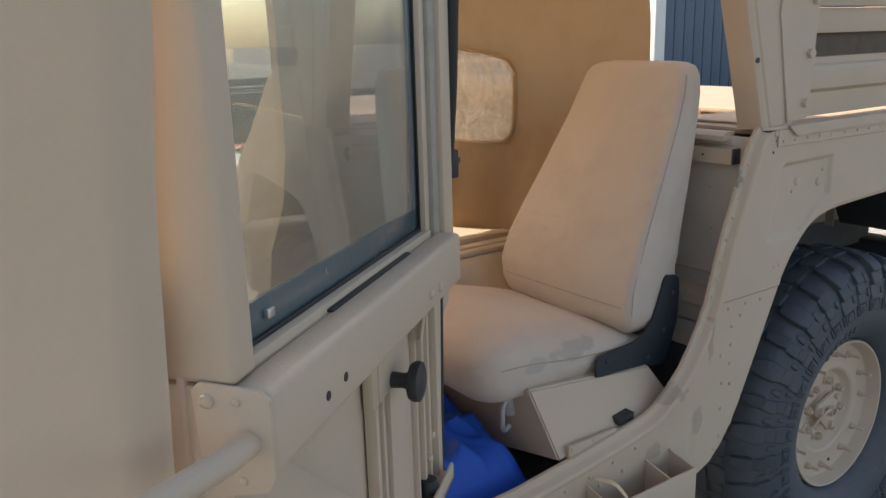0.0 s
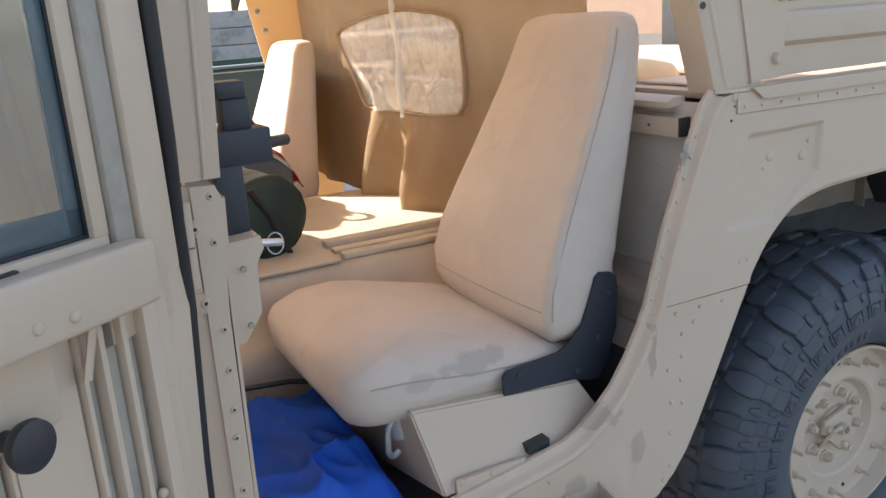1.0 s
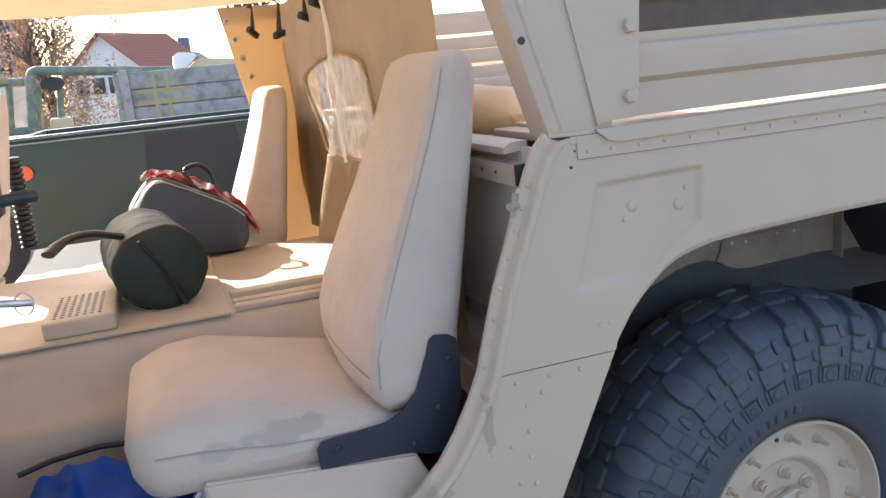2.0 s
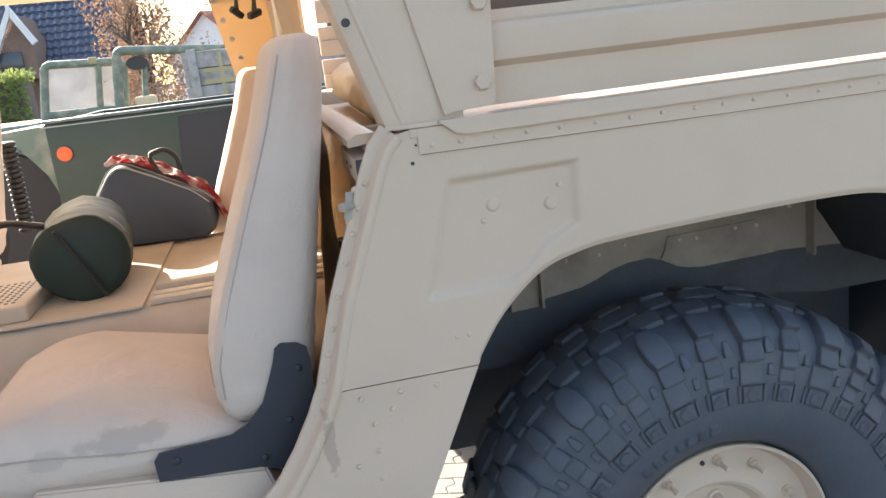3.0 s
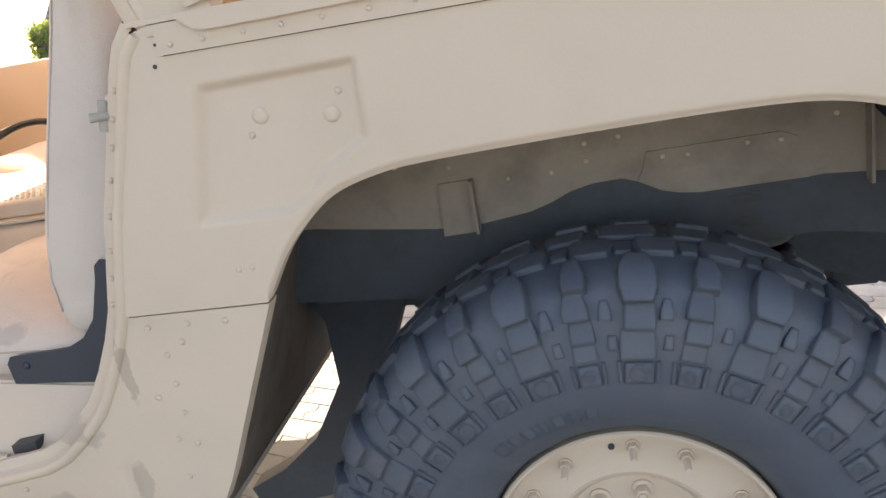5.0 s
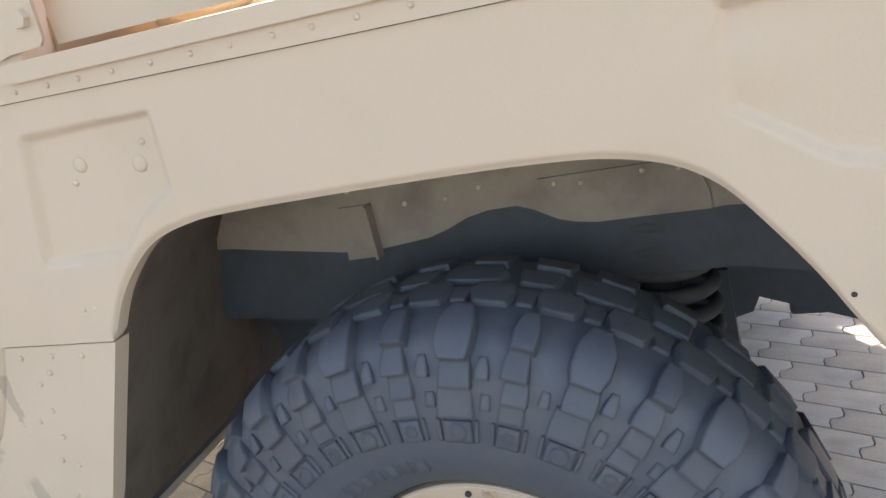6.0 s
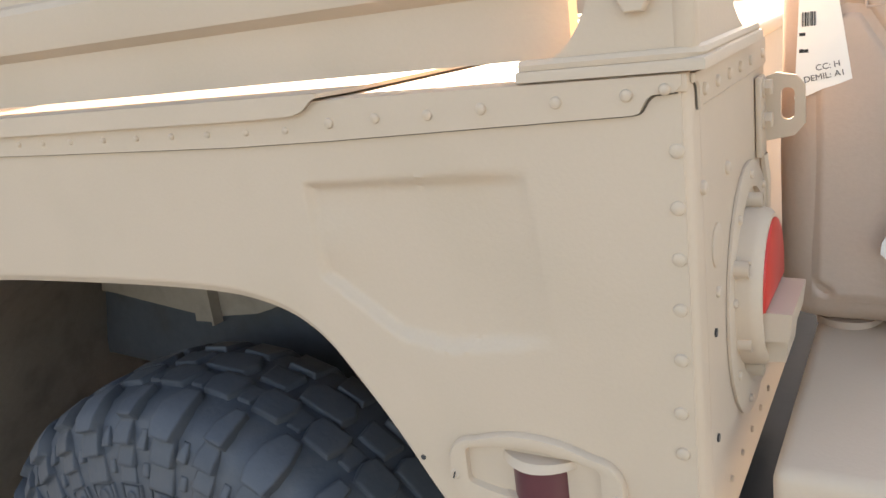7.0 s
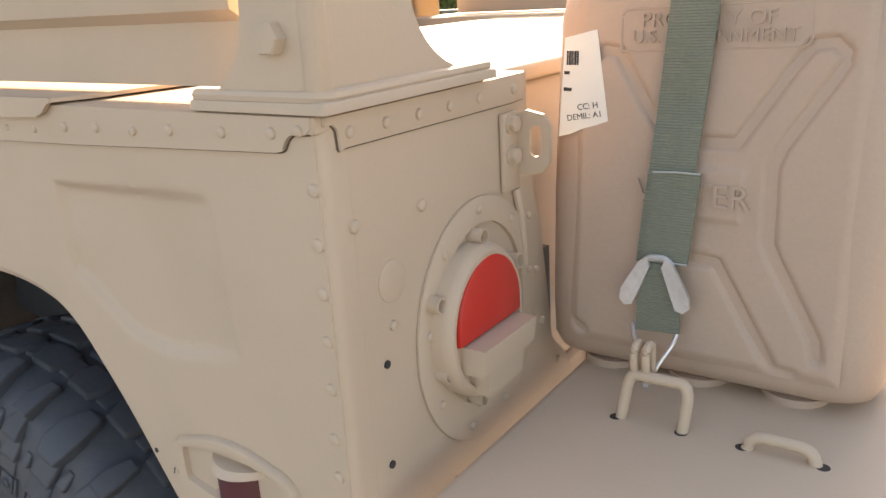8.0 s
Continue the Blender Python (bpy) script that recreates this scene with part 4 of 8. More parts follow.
part("gear_housing", bm, dark_metal, truck)
bm = bmesh.new()
sweep(bm, [(2.37, 0.3, 0.46), (2.37, 0.62, 0.56), (2.37, 0.95, 0.58)], 0.035, 12)
box(bm, (2.24, 0.85, 0.44), (2.52, 1.30, 0.72), 0.04, 3)
part("axle", bm, dark_metal, truck)
bm = bmesh.new()
sweep(bm, [(2.36, 0.34, 0.40), (2.12, 0.60, 0.44)], 0.03, 10)
sweep(bm, [(2.36, 0.34, 0.40), (2.60, 0.60, 0.44)], 0.03, 10)
sweep(bm, [(2.40, 0.36, 0.58), (2.40, 0.66, 0.66)], 0.03, 10)
part("control_arm", bm, dark_metal, truck)
bm = bmesh.new()
sweep(bm, [(2.555 + 0.082 * math.cos(q), 0.500 + 0.082 * math.sin(q), 0.925 - 0.042 * q / math.tau) for q in [k * math.tau / 24 for k in range(24 * 8)]], 0.0125, 10)
part("coil_spring", bm, dusty_rubber, truck, "dusty suspension coil spring", smooth=60)
bm = bmesh.new()
prism(bm, [(2.43, 0.915), (2.62, 0.925), (2.64, 0.938), (2.62, 0.955), (2.44, 0.965)], 0.09, side(0.430), 0.008)
lathe(bm, [(0.030, 0.56), (0.030, 0.90), (0.0, 0.90)], Matrix.Translation((2.555, 0.500, 0)), 20)
part("spring_seat", bm, dusty_rubber, truck, "dusty spring seat and damper")
bm = bmesh.new()
prism(bm, [(2.47, 0.74), (2.655, 0.74), (2.664, 0.55), (2.64, 0.46), (2.56, 0.42), (2.47, 0.44)], 0.05, side(0.575), 0.012)
part("spring_mount", bm, dark_metal, truck)
# black sheets put the wheel well's shaded depth into colour
bm = bmesh.new()
prism(bm, [(1.70, 1.10), (1.70, 0.79), (2.0, 0.77), (2.2, 0.80), (2.68, 0.82), (2.80, 0.80), (3.06, 0.80), (3.06, 1.10)], 0.04, side(0.41))
prism(bm, [(2.30, 0.92), (2.30, 0.70), (2.60, 0.705), (2.655, 0.64), (2.69, 0.652), (2.702, 0.68), (2.93, 0.60), (3.06, 0.56), (3.06, 0.92)], 0.03, side(0.585))
part("shade_skirt", bm, dark_metal, truck, "black inner skirt standing in for shaded depth under the bed")

# ---- wheel ----
WX, WZ = 2.318, 0.453
wheel = thing("wheel", (WX, 0.16, WZ), "large off-road tyre on tan two-piece steel wheel", "wheel", "truck wheels")
TURN_OUT = Matrix.Translation((WX, 0.0, WZ)) @ Matrix(((1, 0, 0, 0), (0, -1, 0, 0), (0, 0, 1, 0), (0, 0, 0, 1)))


def on_wheel(r, a, y):
    r += 0.008 * smoothstep(0.36, 0.46, r)
    return Vector((WX + r * math.sin(a), y, WZ + r * math.cos(a)))


bm = bmesh.new()
carcass = [(0.222, 0.090), (0.231, 0.064), (0.246, 0.041), (0.285, 0.018), (0.330, 0.006), (0.375, 0.010), (0.415, 0.020), (0.447, 0.036), (0.464, 0.062), (0.470, 0.105), (0.471, 0.160),
           (0.470, 0.215), (0.464, 0.258), (0.447, 0.284), (0.375, 0.312), (0.300, 0.310), (0.230, 0.28)]
N = 96
rings = [[on_wheel(r, k * math.tau / N, y) for k in range(N)] for r, y in carcass]
ring_loft(bm, rings, False)


def lug(bm, a, half, path, up, taper=0.85):
    """A tread block: a strip over the carcass from path (r, y pairs), raised by up, wide 2*half (metres)."""
    lo, hi = [], []
    for i, (r, y, w) in enumerate(path):
        da = half * w / r
        # outward direction of the carcass at this point
        d = Vector((0.0, 0.0))
        p0, p1 = path[max(i - 1, 0)], path[min(i + 1, len(path) - 1)]
        d = Vector((-(p1[1] - p0[1]), p1[0] - p0[0]))
        d = Vector((d.x, d.y)).normalized()
        if d.x < 0 and abs(d.x) > abs(d.y):
            d = -d
        if d.y > 0 and abs(d.y) > abs(d.x):
            d = -d
        lo.append((on_wheel(r - d.x * 0.004, a - da, y - d.y * 0.004), on_wheel(r - d.x * 0.004, a + da, y - d.y * 0.004)))
        u = up[i] if isinstance(up, tuple) else up * (0.9 if i in (0, len(path) - 1) else 1.0)
        hi.append((on_wheel(r + d.x * u, a - da * taper, y + d.y * u), on_wheel(r + d.x * u, a + da * taper, y + d.y * u)))
    L = [[bm.verts.new(p) for p in q] for q in lo]
    H = [[bm.verts.new(p) for p in q] for q in hi]
    for i in range(len(path) - 1):
        bm.faces.new((H[i][0], H[i][1], H[i + 1][1], H[i + 1][0]))
        bm.faces.new((L[i][0], L[i + 1][0], H[i + 1][0], H[i][0]))
        bm.faces.new((L[i][1], H[i][1], H[i + 1][1], L[i + 1][1]))
    bm.faces.new((L[0][0], L[0][1], H[0][1], H[0][0]))
    bm.faces.new((L[-1][0], H[-1][0], H[-1][1], L[-1][1]))


M = 34
STEP = math.tau / M


def tread_column(big, foot):
    """One column of the tread, at the top of the wheel: terraces that each end in a step at their inner edge, buttons, groove rib and crown blocks."""
    bm = bmesh.new()
    if big:
        lug(bm, 0.000, 0.0275, [(0.432, 0.0270, 0.74), (0.446, 0.036, 1.0), (0.461, 0.058, 1.0), (0.469, 0.092, 0.55)], (0.018, 0.0175, 0.0155, 0.011), 0.84)
        lug(bm, 0.004, 0.0215, [(0.404, 0.0167, 0.98), (0.420, 0.0215, 1.0), (0.438, 0.030, 0.9)], (0.0120, 0.009, 0.005), 0.93)
        lug(bm, -0.003, 0.0240, [(0.368, 0.0096, 1.0), (0.384, 0.0120, 1.0), (0.405, 0.0166, 0.95)], (0.0065, 0.004, 0.001), 0.95)
    else:
        lug(bm, 0.005, 0.0190, [(0.446, 0.0355, 0.90), (0.458, 0.053, 1.0), (0.469, 0.088, 0.6)], (0.0165, 0.015, 0.010), 0.82)
        lug(bm, -0.004, 0.0180, [(0.418, 0.0212, 1.0), (0.431, 0.0270, 1.0), (0.448, 0.040, 0.8)], (0.0115, 0.009, 0.004), 0.92)
        lug(bm, 0.004, 0.0172, [(0.392, 0.0135, 1.0), (0.404, 0.0165, 1.0), (0.424, 0.0240, 0.9)], (0.0085, 0.005, 0.001), 0.94)
        lug(bm, 0.000, 0.0170, [(0.368, 0.0096, 1.0), (0.396, 0.0145, 0.95)], (0.0042, 0.001), 0.95)
    if foot:
        lug(bm, STEP * 0.5 - 0.008, 0.0095, [(0.414, 0.0200, 1.0), (0.424, 0.0240, 1.0), (0.438, 0.031, 0.6)], (0.0070, 0.005, 0.001), 0.85)
        lug(bm, STEP * 0.5 + 0.006, 0.0070, [(0.380, 0.0112, 1.0), (0.398, 0.0150, 0.9)], (0.0048, 0.001), 0.9)
    else:
        lug(bm, STEP * 0.5, 0.0075, [(0.398, 0.0150, 1.0), (0.416, 0.0205, 0.8)], (0.0060, 0.001), 0.88)
    # crown: staggered blocks joined by lower bars into a zigzag
    lug(bm, 0.06, 0.034, [(0.469, 0.100, 0.7), (0.471, 0.128, 1.0), (0.471, 0.152, 0.8)], 0.0105, 0.86)
    lug(bm, 0.06 + STEP * 0.5, 0.020, [(0.470, 0.108, 0.6), (0.471, 0.146, 1.0)], 0.0062, 0.8)
    if big:
        lug(bm, -0.02, 0.047, [(0.471, 0.160, 0.9), (0.471, 0.188, 1.0), (0.469, 0.212, 0.7)], 0.0105, 0.86)
    else:
        lug(bm, -0.02, 0.034, [(0.471, 0.164, 0.8), (0.470, 0.206, 1.0)], 0.0085, 0.8)
    lug(bm, 0, 0.033, [(0.469, 0.218, 0.8), (0.458, 0.262, 1.0), (0.43, 0.292, 0.9)], 0.012)
    # flat button between ribs under the blocks
    w = 0.019 if big else 0.0145
    lug(bm, 0, w, [(0.334, 0.0058, 1), (0.350, 0.0072, 1), (0.364, 0.0088, 1)], 0.0038, 0.95)
    for sgn in (-1, 1):
        lug(bm, sgn * (w + 0.0055) / 0.349, 0.0026, [(0.335, 0.0060, 1), (0.366, 0.0092, 1)], 0.0038, 0.9)
    r0 = 0.0115 if big else 0.0085
    lathe(bm, [(r0, -0.002), (r0, 0.0020), (r0 * 0.78, 0.0022), (r0 * 0.70, 0.0006), (0, 0.0006)], Matrix.Translation(on_wheel(0.349, 0, 0.0032)) @ OUT, 14)
    return mesh_of(bm, "tread_block", rubber, 35)


# raised maker's marks on the sidewall, as plain bars
for k, w in enumerate((0.016, 0.013, 0.016, 0.010, 0.016, 0.014, 0.016)):
    a = -0.62 + k * 0.082
    lug(bm, a, w * 0.5, [(0.278, 0.0200, 1), (0.299, 0.0145, 1)], 0.0022, 0.95)
tyre = part("tyre", bm, rubber, wheel, "black knobbly off-road tyre", smooth=35)
rng = random.Random(11)
HUB = Matrix.Translation((WX, 0, WZ))
for big in (True, False):
    for foot in (True, False):
        pieces("tread_block", tread_column(big, foot), tyre, [HUB @ pose(0, 0, 0, 0, math.degrees((k + 0.5) * STEP) + rng.uniform(-0.25, 0.25), 0) @ HUB.inverted() for k in range(M) if (k % 2 == 0) == big and (k % 3 != 1) == foot])

AX = Matrix.Translation((WX, 0, WZ)) @ OUT
bm = bmesh.new()
# own z is outwards (towards -y): heights are -y
rim_prof = [(0.226, -0.30), (0.222, -0.090), (0.2265, -0.064), (0.2270, -0.058), (0.2245, -0.0545), (0.2205, -0.0555), (0.2175, -0.061), (0.2135, -0.080), (0.207, -0.092), (0.198, -0.096), (0.150, -0.097), (0.141, -0.094), (0.134, -0.0935), (0.127, -0.097), (0.121, -0.108), (0.113, -0.116), (0.104, -0.118), (0.060, -0.118), (0.0, -0.118)]
lathe(bm, rim_prof, AX, 72)
part("rim", bm, paint, wheel, "tan steel two-piece rim", smooth=30)
stud = bmesh.new()
lathe(stud, [(0.0115, -0.001), (0.0115, 0.003), (0.0095, 0.0035)], Matrix.Identity(4), 16)
lathe(stud, [(0.0095, 0.002), (0.0095, 0.012), (0.0085, 0.0135), (0.006, 0.0136)], Matrix.Identity(4), 6)
prof = [(0.0052, 0.012)]
for k in range(11):
    prof += [(0.0056, 0.014 + 0.0022 * k), (0.0049, 0.0151 + 0.0022 * k)]
lathe(stud, prof + [(0.004, 0.0395), (0, 0.0395)], Matrix.Identity(4), 10)
stud_mesh = mesh_of(stud, "stud", paint, 30)
pieces("stud", stud_mesh, wheel, [facing(on_wheel(0.178, 0.06 + (k // 2) * math.tau / 6 + (k % 2) * 0.44, 0.096), OUT) for k in range(12)])
pieces("rim_hole", hole_mesh, wheel, [facing(on_wheel(0.180, a, 0.0955), OUT) @ Matrix.Scale(1.7, 4) for a in (-0.115, 2.95)])
nut = bmesh.new()
lathe(nut, [(0.017, 0.0), (0.017, 0.004), (0.0135, 0.006)], Matrix.Identity(4), 16)
lathe(nut, [(0.0125, 0.004), (0.0125, 0.018), (0.011, 0.021), (0.0075, 0.021), (0.007, 0.026), (0, 0.026)], Matrix.Identity(4), 6)
nut_mesh = mesh_of(nut, "lug_nut", paint, 30)
pieces("lug_nut", nut_mesh, wheel, [facing(on_wheel(0.0880, 0.2 + k * math.tau / 8, 0.118), OUT) for k in range(8)])
bm = bmesh.new()
AXH = AX @ Matrix.Translation((0, 0, -0.010))
lathe(bm, [(0.050, -0.115), (0.048, -0.098), (0.030, -0.094), (0.028, -0.088), (0, -0.088)], AXH, 32)
tri = [(0.062 * math.sin(a), 0.062 * math.cos(a)) for a in [0.75 + k * math.tau / 3 + d for k in range(3) for d in (-0.26, 0.26)]]
prism(bm, tri, 0.010, AXH @ Matrix.Translation((0, 0, -0.092)), 0.003)
lathe(bm, [(0.016, -0.092), (0.016, -0.066), (0.0145, -0.062), (0.0105, -0.062), (0.010, -0.075), (0, -0.075)], AXH, 20)
for a in (0.75, 2.844, 4.939):
    lathe(bm, [(0.0095, -0.084), (0.0095, -0.074), (0.008, -0.071), (0, -0.071)], AXH @ Matrix.Translation((0.050 * math.sin(a), 0.050 * math.cos(a), 0)), 6)
sweep(bm, bend([on_wheel(0.014, -0.9, 0.080), on_wheel(0.04, -1.3, 0.076), on_wheel(0.062, -2.0, 0.094), on_wheel(0.066, -2.5, 0.117)], 0.012), 0.005, 8)
part("hub", bm, paint, wheel, "tan hub with bolted bracket", smooth=35)
bm = bmesh.new()
lathe(bm, [(0.0098, -0.0745), (0.0, -0.0744)], AXH, 16)
part("hub_bore", bm, black_plastic, wheel)
far = copy_thing(wheel, Matrix.Translation((WX, 2.04, WZ)) @ pose(0, 0, 0, 0, 0, 180))

# ---- open rear door ----
HINGE = Vector((0.775, -0.105, 0.0))
DD, DN = Vector((-0.756, -0.655, 0.0)).normalized(), Vector((0.655, -0.756, 0.0)).normalized()
N0 = 0.617 - Vector((0.775, -0.105, 0)).dot(DN)      # the glass plane's distance from the hinge
DOOR = Matrix(((DD.x, DN.x, 0, HINGE.x), (DD.y, DN.y, 0, HINGE.y), (0, 0, 1, 0), (0, 0, 0, 1)))    # own x along the door, y towards its inner face, z up


def dbox(bm, lo, hi, r=0.0, seg=2):
    """A box in the door's own metres; y counts from the glass."""
    return box(bm, (lo[0], lo[1] + N0, lo[2]), (hi[0], hi[1] + N0, hi[2]), r, seg, DOOR)


def dp(u, n, z):
    return DOOR @ Vector((u, n + N0, z))


def droop(bm):
    """The door's rail sinks a little towards its hinge."""
    for v in bm.verts:
        v.co.z += ((v.co - HINGE).dot(DD) - 0.70) * 0.042


door = thing("rear_door", (HINGE.x, HINGE.y, 0.5), "open tan metal door with sliding window, inner side showing", "door")
bm = bmesh.new()
dbox(bm, (0.055, -0.026, 0.52), (0.700, -0.019, 1.345), 0.002)
part("outer_skin", bm, paint, door)
bm = bmesh.new()
dbox(bm, (0.668, -0.042, 1.3385), (0.700, 0.021, 1.66), 0.0055, 4)
part("window_stile", bm, paint, door, "tan window frame upright")
bm = bmesh.new()
dbox(bm, (0.668, -0.042, 0.52), (0.699, 0.0115, 1.3375), 0.004)
part("edge_frame", bm, paint, door)
bm = bmesh.new()
dbox(bm, (0.070, -0.020, 1.264), (0.118, 0.022, 1.66), 0.004)
part("window_stile", bm, paint, door)
bm = bmesh.new()
dbox(bm, (0.122, -0.020, 1.300), (0.150, 0.016, 1.66), 0.003)
part("window_track", bm, worn_paint, door, "worn sliding window track")
bm = bmesh.new()
dbox(bm, (0.152, -0.012, 1.345), (0.172, 0.010, 1.685), 0.002)
dbox(bm, (0.155, -0.010, 1.305), (0.672, 0.012, 1.346), 0.002)
dbox(bm, (0.650, -0.012, 1.345), (0.671, 0.010, 1.66), 0.002)
droop(bm)
part("sash_frame", bm, paint, door, "thin tan sash frame")
bm = bmesh.new()
dbox(bm, (0.170, -0.006, 1.358), (0.652, -0.001, 1.675))
droop(bm)
pane = part("window_pane", bm, door_glass, door, "dusty door window pane with reflection haze in its film", smooth=0)
pane.visible_shadow = False
# opaque navy strips paint the reflection along the pane's lower and hinge edges
bm = bmesh.new()
dbox(bm, (0.170, -0.0085, 1.346), (0.652, -0.0005, 1.378), 0.001)
dbox(bm, (0.171, -0.0085, 1.346), (0.192, -0.0005, 1.675), 0.001)
droop(bm)
part("reflection_band", bm, reflection_navy, door, "dark blue band painted as the reflection along the pane's edge")
bm = bmesh.new()
dbox(bm, (0.170, 0.0, 1.345), (0.652, 0.003, 1.350), 0.001)
dbox(bm, (0.170, 0.0, 1.345), (0.175, 0.003, 1.675), 0.001)
droop(bm)
part("glazing_bead", bm, seal_rubber, door, "black rubber bead")
bm = bmesh.new()
dbox(bm, (0.66, 0.003, 1.3615), (0.664, 0.010, 1.366))
for u in (0.60, 0.655):
    dbox(bm, (u, 0.000, 1.360), (u + 0.013, 0.0045, 1.368), 0.001)
droop(bm)
part("glazing_clip", bm, steel, door)
# belt rail
bm = bmesh.new()
dbox(bm, (0.130, 0.012, 1.272), (0.700, 0.046, 1.338), 0.0065, 3)
droop(bm)
belt = part("belt_rail", bm, paint, door, "tan boxed rail below the window")
bm = bmesh.new()
dbox(bm, (0.27, 0.004, 1.337), (0.515, 0.018, 1.3405), 0.0015)
droop(bm)
part("weather_strip", bm, seal_rubber, door, "black weather strip")
bm = bmesh.new()
prism(bm, [(-0.008, 1.260), (0.004, 1.256), (0.040, 1.262), (0.047, 1.275), (0.047, 1.333), (0.040, 1.339), (-0.006, 1.342), (-0.012, 1.336)], 0.0035,
      DOOR @ Matrix.Translation((0.7005, N0, 0)) @ REAR, 0.001)
cap = part("end_bracket", bm, paint, door, "riveted end bracket")
ALONG = Matrix.Translation((0, 0, 0)) @ DOOR.to_3x3().to_4x4()
ENDWARD = ALONG @ AFT
INWARD = ALONG @ Matrix(((1, 0, 0, 0), (0, 0, 1, 0), (0, 1, 0, 0), (0, 0, 0, 1)))
pieces("screw", mesh_of(dome(0.0055, 0.004, 14), "screw", paint), cap, [facing(dp(0.704, 0.000, 1.329), ENDWARD)])
pieces("rivet", mesh_of(dome(0.0035, 0.0025), "rivet", paint), cap, [facing(dp(0.704, n, z), ENDWARD) for n, z in ((0.022, 1.330), (0.022, 1.270), (0.000, 1.268))])
bm = bmesh.new()
sweep(bm, [dp(0.690, 0.028, 1.298), Vector((0.255, -0.637, 1.306)), Vector((0.208, -0.669, 1.313)), Vector((0.135, -0.720, 1.324))], 0.0095, 14)
part("stay_rod", bm, paint, door, "tan round stay rod")
pieces("hole", mesh_of(lathe(bmesh.new(), [(0.0042, -0.001), (0.0042, 0.0006), (0, 0.0005)], Matrix.Identity(4), 10), "hole", black_plastic), belt, [facing(dp(u, 0.0462, 1.291), INWARD) for u in (0.564, 0.603)])
pan = mesh_of(dome(0.0062, 0.0045, 14), "pan_screw", paint)
pieces("pan_screw", pan, belt, [facing(dp(u, 0.046, z), INWARD) for u, z in ((0.247, 1.273), (0.288, 1.277))])
# lower door: recessed skin, latch box, channels
bm = bmesh.new()
dbox(bm, (0.055, -0.018, 0.52), (0.700, 0.000, 0.60), 0.004)
part("bottom_frame", bm, paint, door)
bm = bmesh.new()
dbox(bm, (0.055, -0.018, 1.20), (0.70, -0.010, 1.30), 0.002)
part("top_frame", bm, paint, door)
bm = bmesh.new()
prism(bm, [(0.695, 0.60), (0.69, 1.235), (0.60, 1.235), (0.43, 1.09), (0.375, 1.02), (0.37, 0.60)], 0.010, DOOR @ Matrix.Translation((0, N0 - 0.018, 0)) @ SIDE, 0.005)
part("inner_panel", bm, paint, door, "creased tan inner panel")
bm = bmesh.new()
dbox(bm, (0.240, -0.016, 1.162), (0.352, 0.000, 1.262), 0.003)
dbox(bm, (0.344, -0.016, 1.160), (0.368, -0.002, 1.262), 0.003)
part("latch_box", bm, paint, door, "tan latch box with folded side")
for u, w, n1, m_ in ((0.352, 0.011, -0.002, paint), (0.338, 0.008, -0.010, worn_paint), (0.324, 0.009, -0.004, paint), (0.309, 0.009, -0.011, worn_paint), (0.300, 0.005, -0.004, paint)):
    bm = bmesh.new()
    dbox(bm, (u, -0.017, 0.60), (u + w, n1, 1.160), 0.0015)
    part("slide_channel", bm, m_, door)
bm = bmesh.new()
dbox(bm, (0.212, -0.017, 0.60), (0.297, -0.007, 1.262), 0.002)
part("flat_strip", bm, paint, door)
for u, w, n1, m_ in ((0.203, 0.006, 0.000, paint), (0.186, 0.014, -0.012, worn_paint), (0.176, 0.008, 0.002, paint), (0.152, 0.020, -0.010, worn_paint), (0.142, 0.008, 0.000, paint), (0.124, 0.016, -0.012, worn_paint), (0.100, 0.020, 0.004, paint), (0.070, 0.028, -0.006, paint)):
    bm = bmesh.new()
    dbox(bm, (u, -0.018, 0.56), (u + w, n1, 1.262), 0.0015)
    part("edge_channel", bm, m_, door)
bm = bmesh.new()
sweep(bm, [dp(0.190, 0.012, 1.262), dp(0.212, 0.008, 1.190)], 0.0085, 10, flat=0.45)
part("link_tab", bm, paint, door)
bm = bmesh.new()
lathe(bm, [(0.010, 0.0), (0.009, 0.014), (0.011, 0.020), (0.022, 0.024), (0.0245, 0.030), (0.0235, 0.036), (0.014, 0.039), (0, 0.0395)], Matrix.Translation(dp(0.307, 0.000, 1.174)) @ INWARD, 28)
part("pull_knob", bm, black_plastic, door, "black mushroom knob")
bm = bmesh.new()
dbox(bm, (0.105, -0.010, 0.930), (0.215, 0.022, 0.942), 0.003)
dbox(bm, (0.105, 0.016, 0.930), (0.215, 0.022, 0.958), 0.003)
part("stop_bracket", bm, paint, door)
bm = bmesh.new()
lathe(bm, [(0.0145, 0.0), (0.0155, 0.006), (0.0145, 0.020), (0.012, 0.026), (0, 0.027)], Matrix.Translation(dp(0.180, 0.003, 0.944)), 20)
part("bump_stop", bm, seal_rubber, door, "black rubber bump stop")
pieces("pan_screw", pan, door, [facing(dp(0.128, -0.004, 1.01), INWARD), facing(dp(0.150, -0.002, 0.985), INWARD)])
# edge flange towards the hinge
bm = bmesh.new()
prism(bm, [(0.074, 0.55), (0.060, 0.55), (0.022, 1.20), (0.012, 1.345), (0.074, 1.345)], 0.005, DOOR @ Matrix.Translation((0, N0 - 0.017, 0)) @ SIDE, 0.001)
prism(bm, [(0.074, 1.349), (0.040, 1.349), (0.045, 1.66), (0.074, 1.66)], 0.005, DOOR @ Matrix.Translation((0, N0 - 0.017, 0)) @ SIDE, 0.001)
part("edge_flange", bm, paint, door)
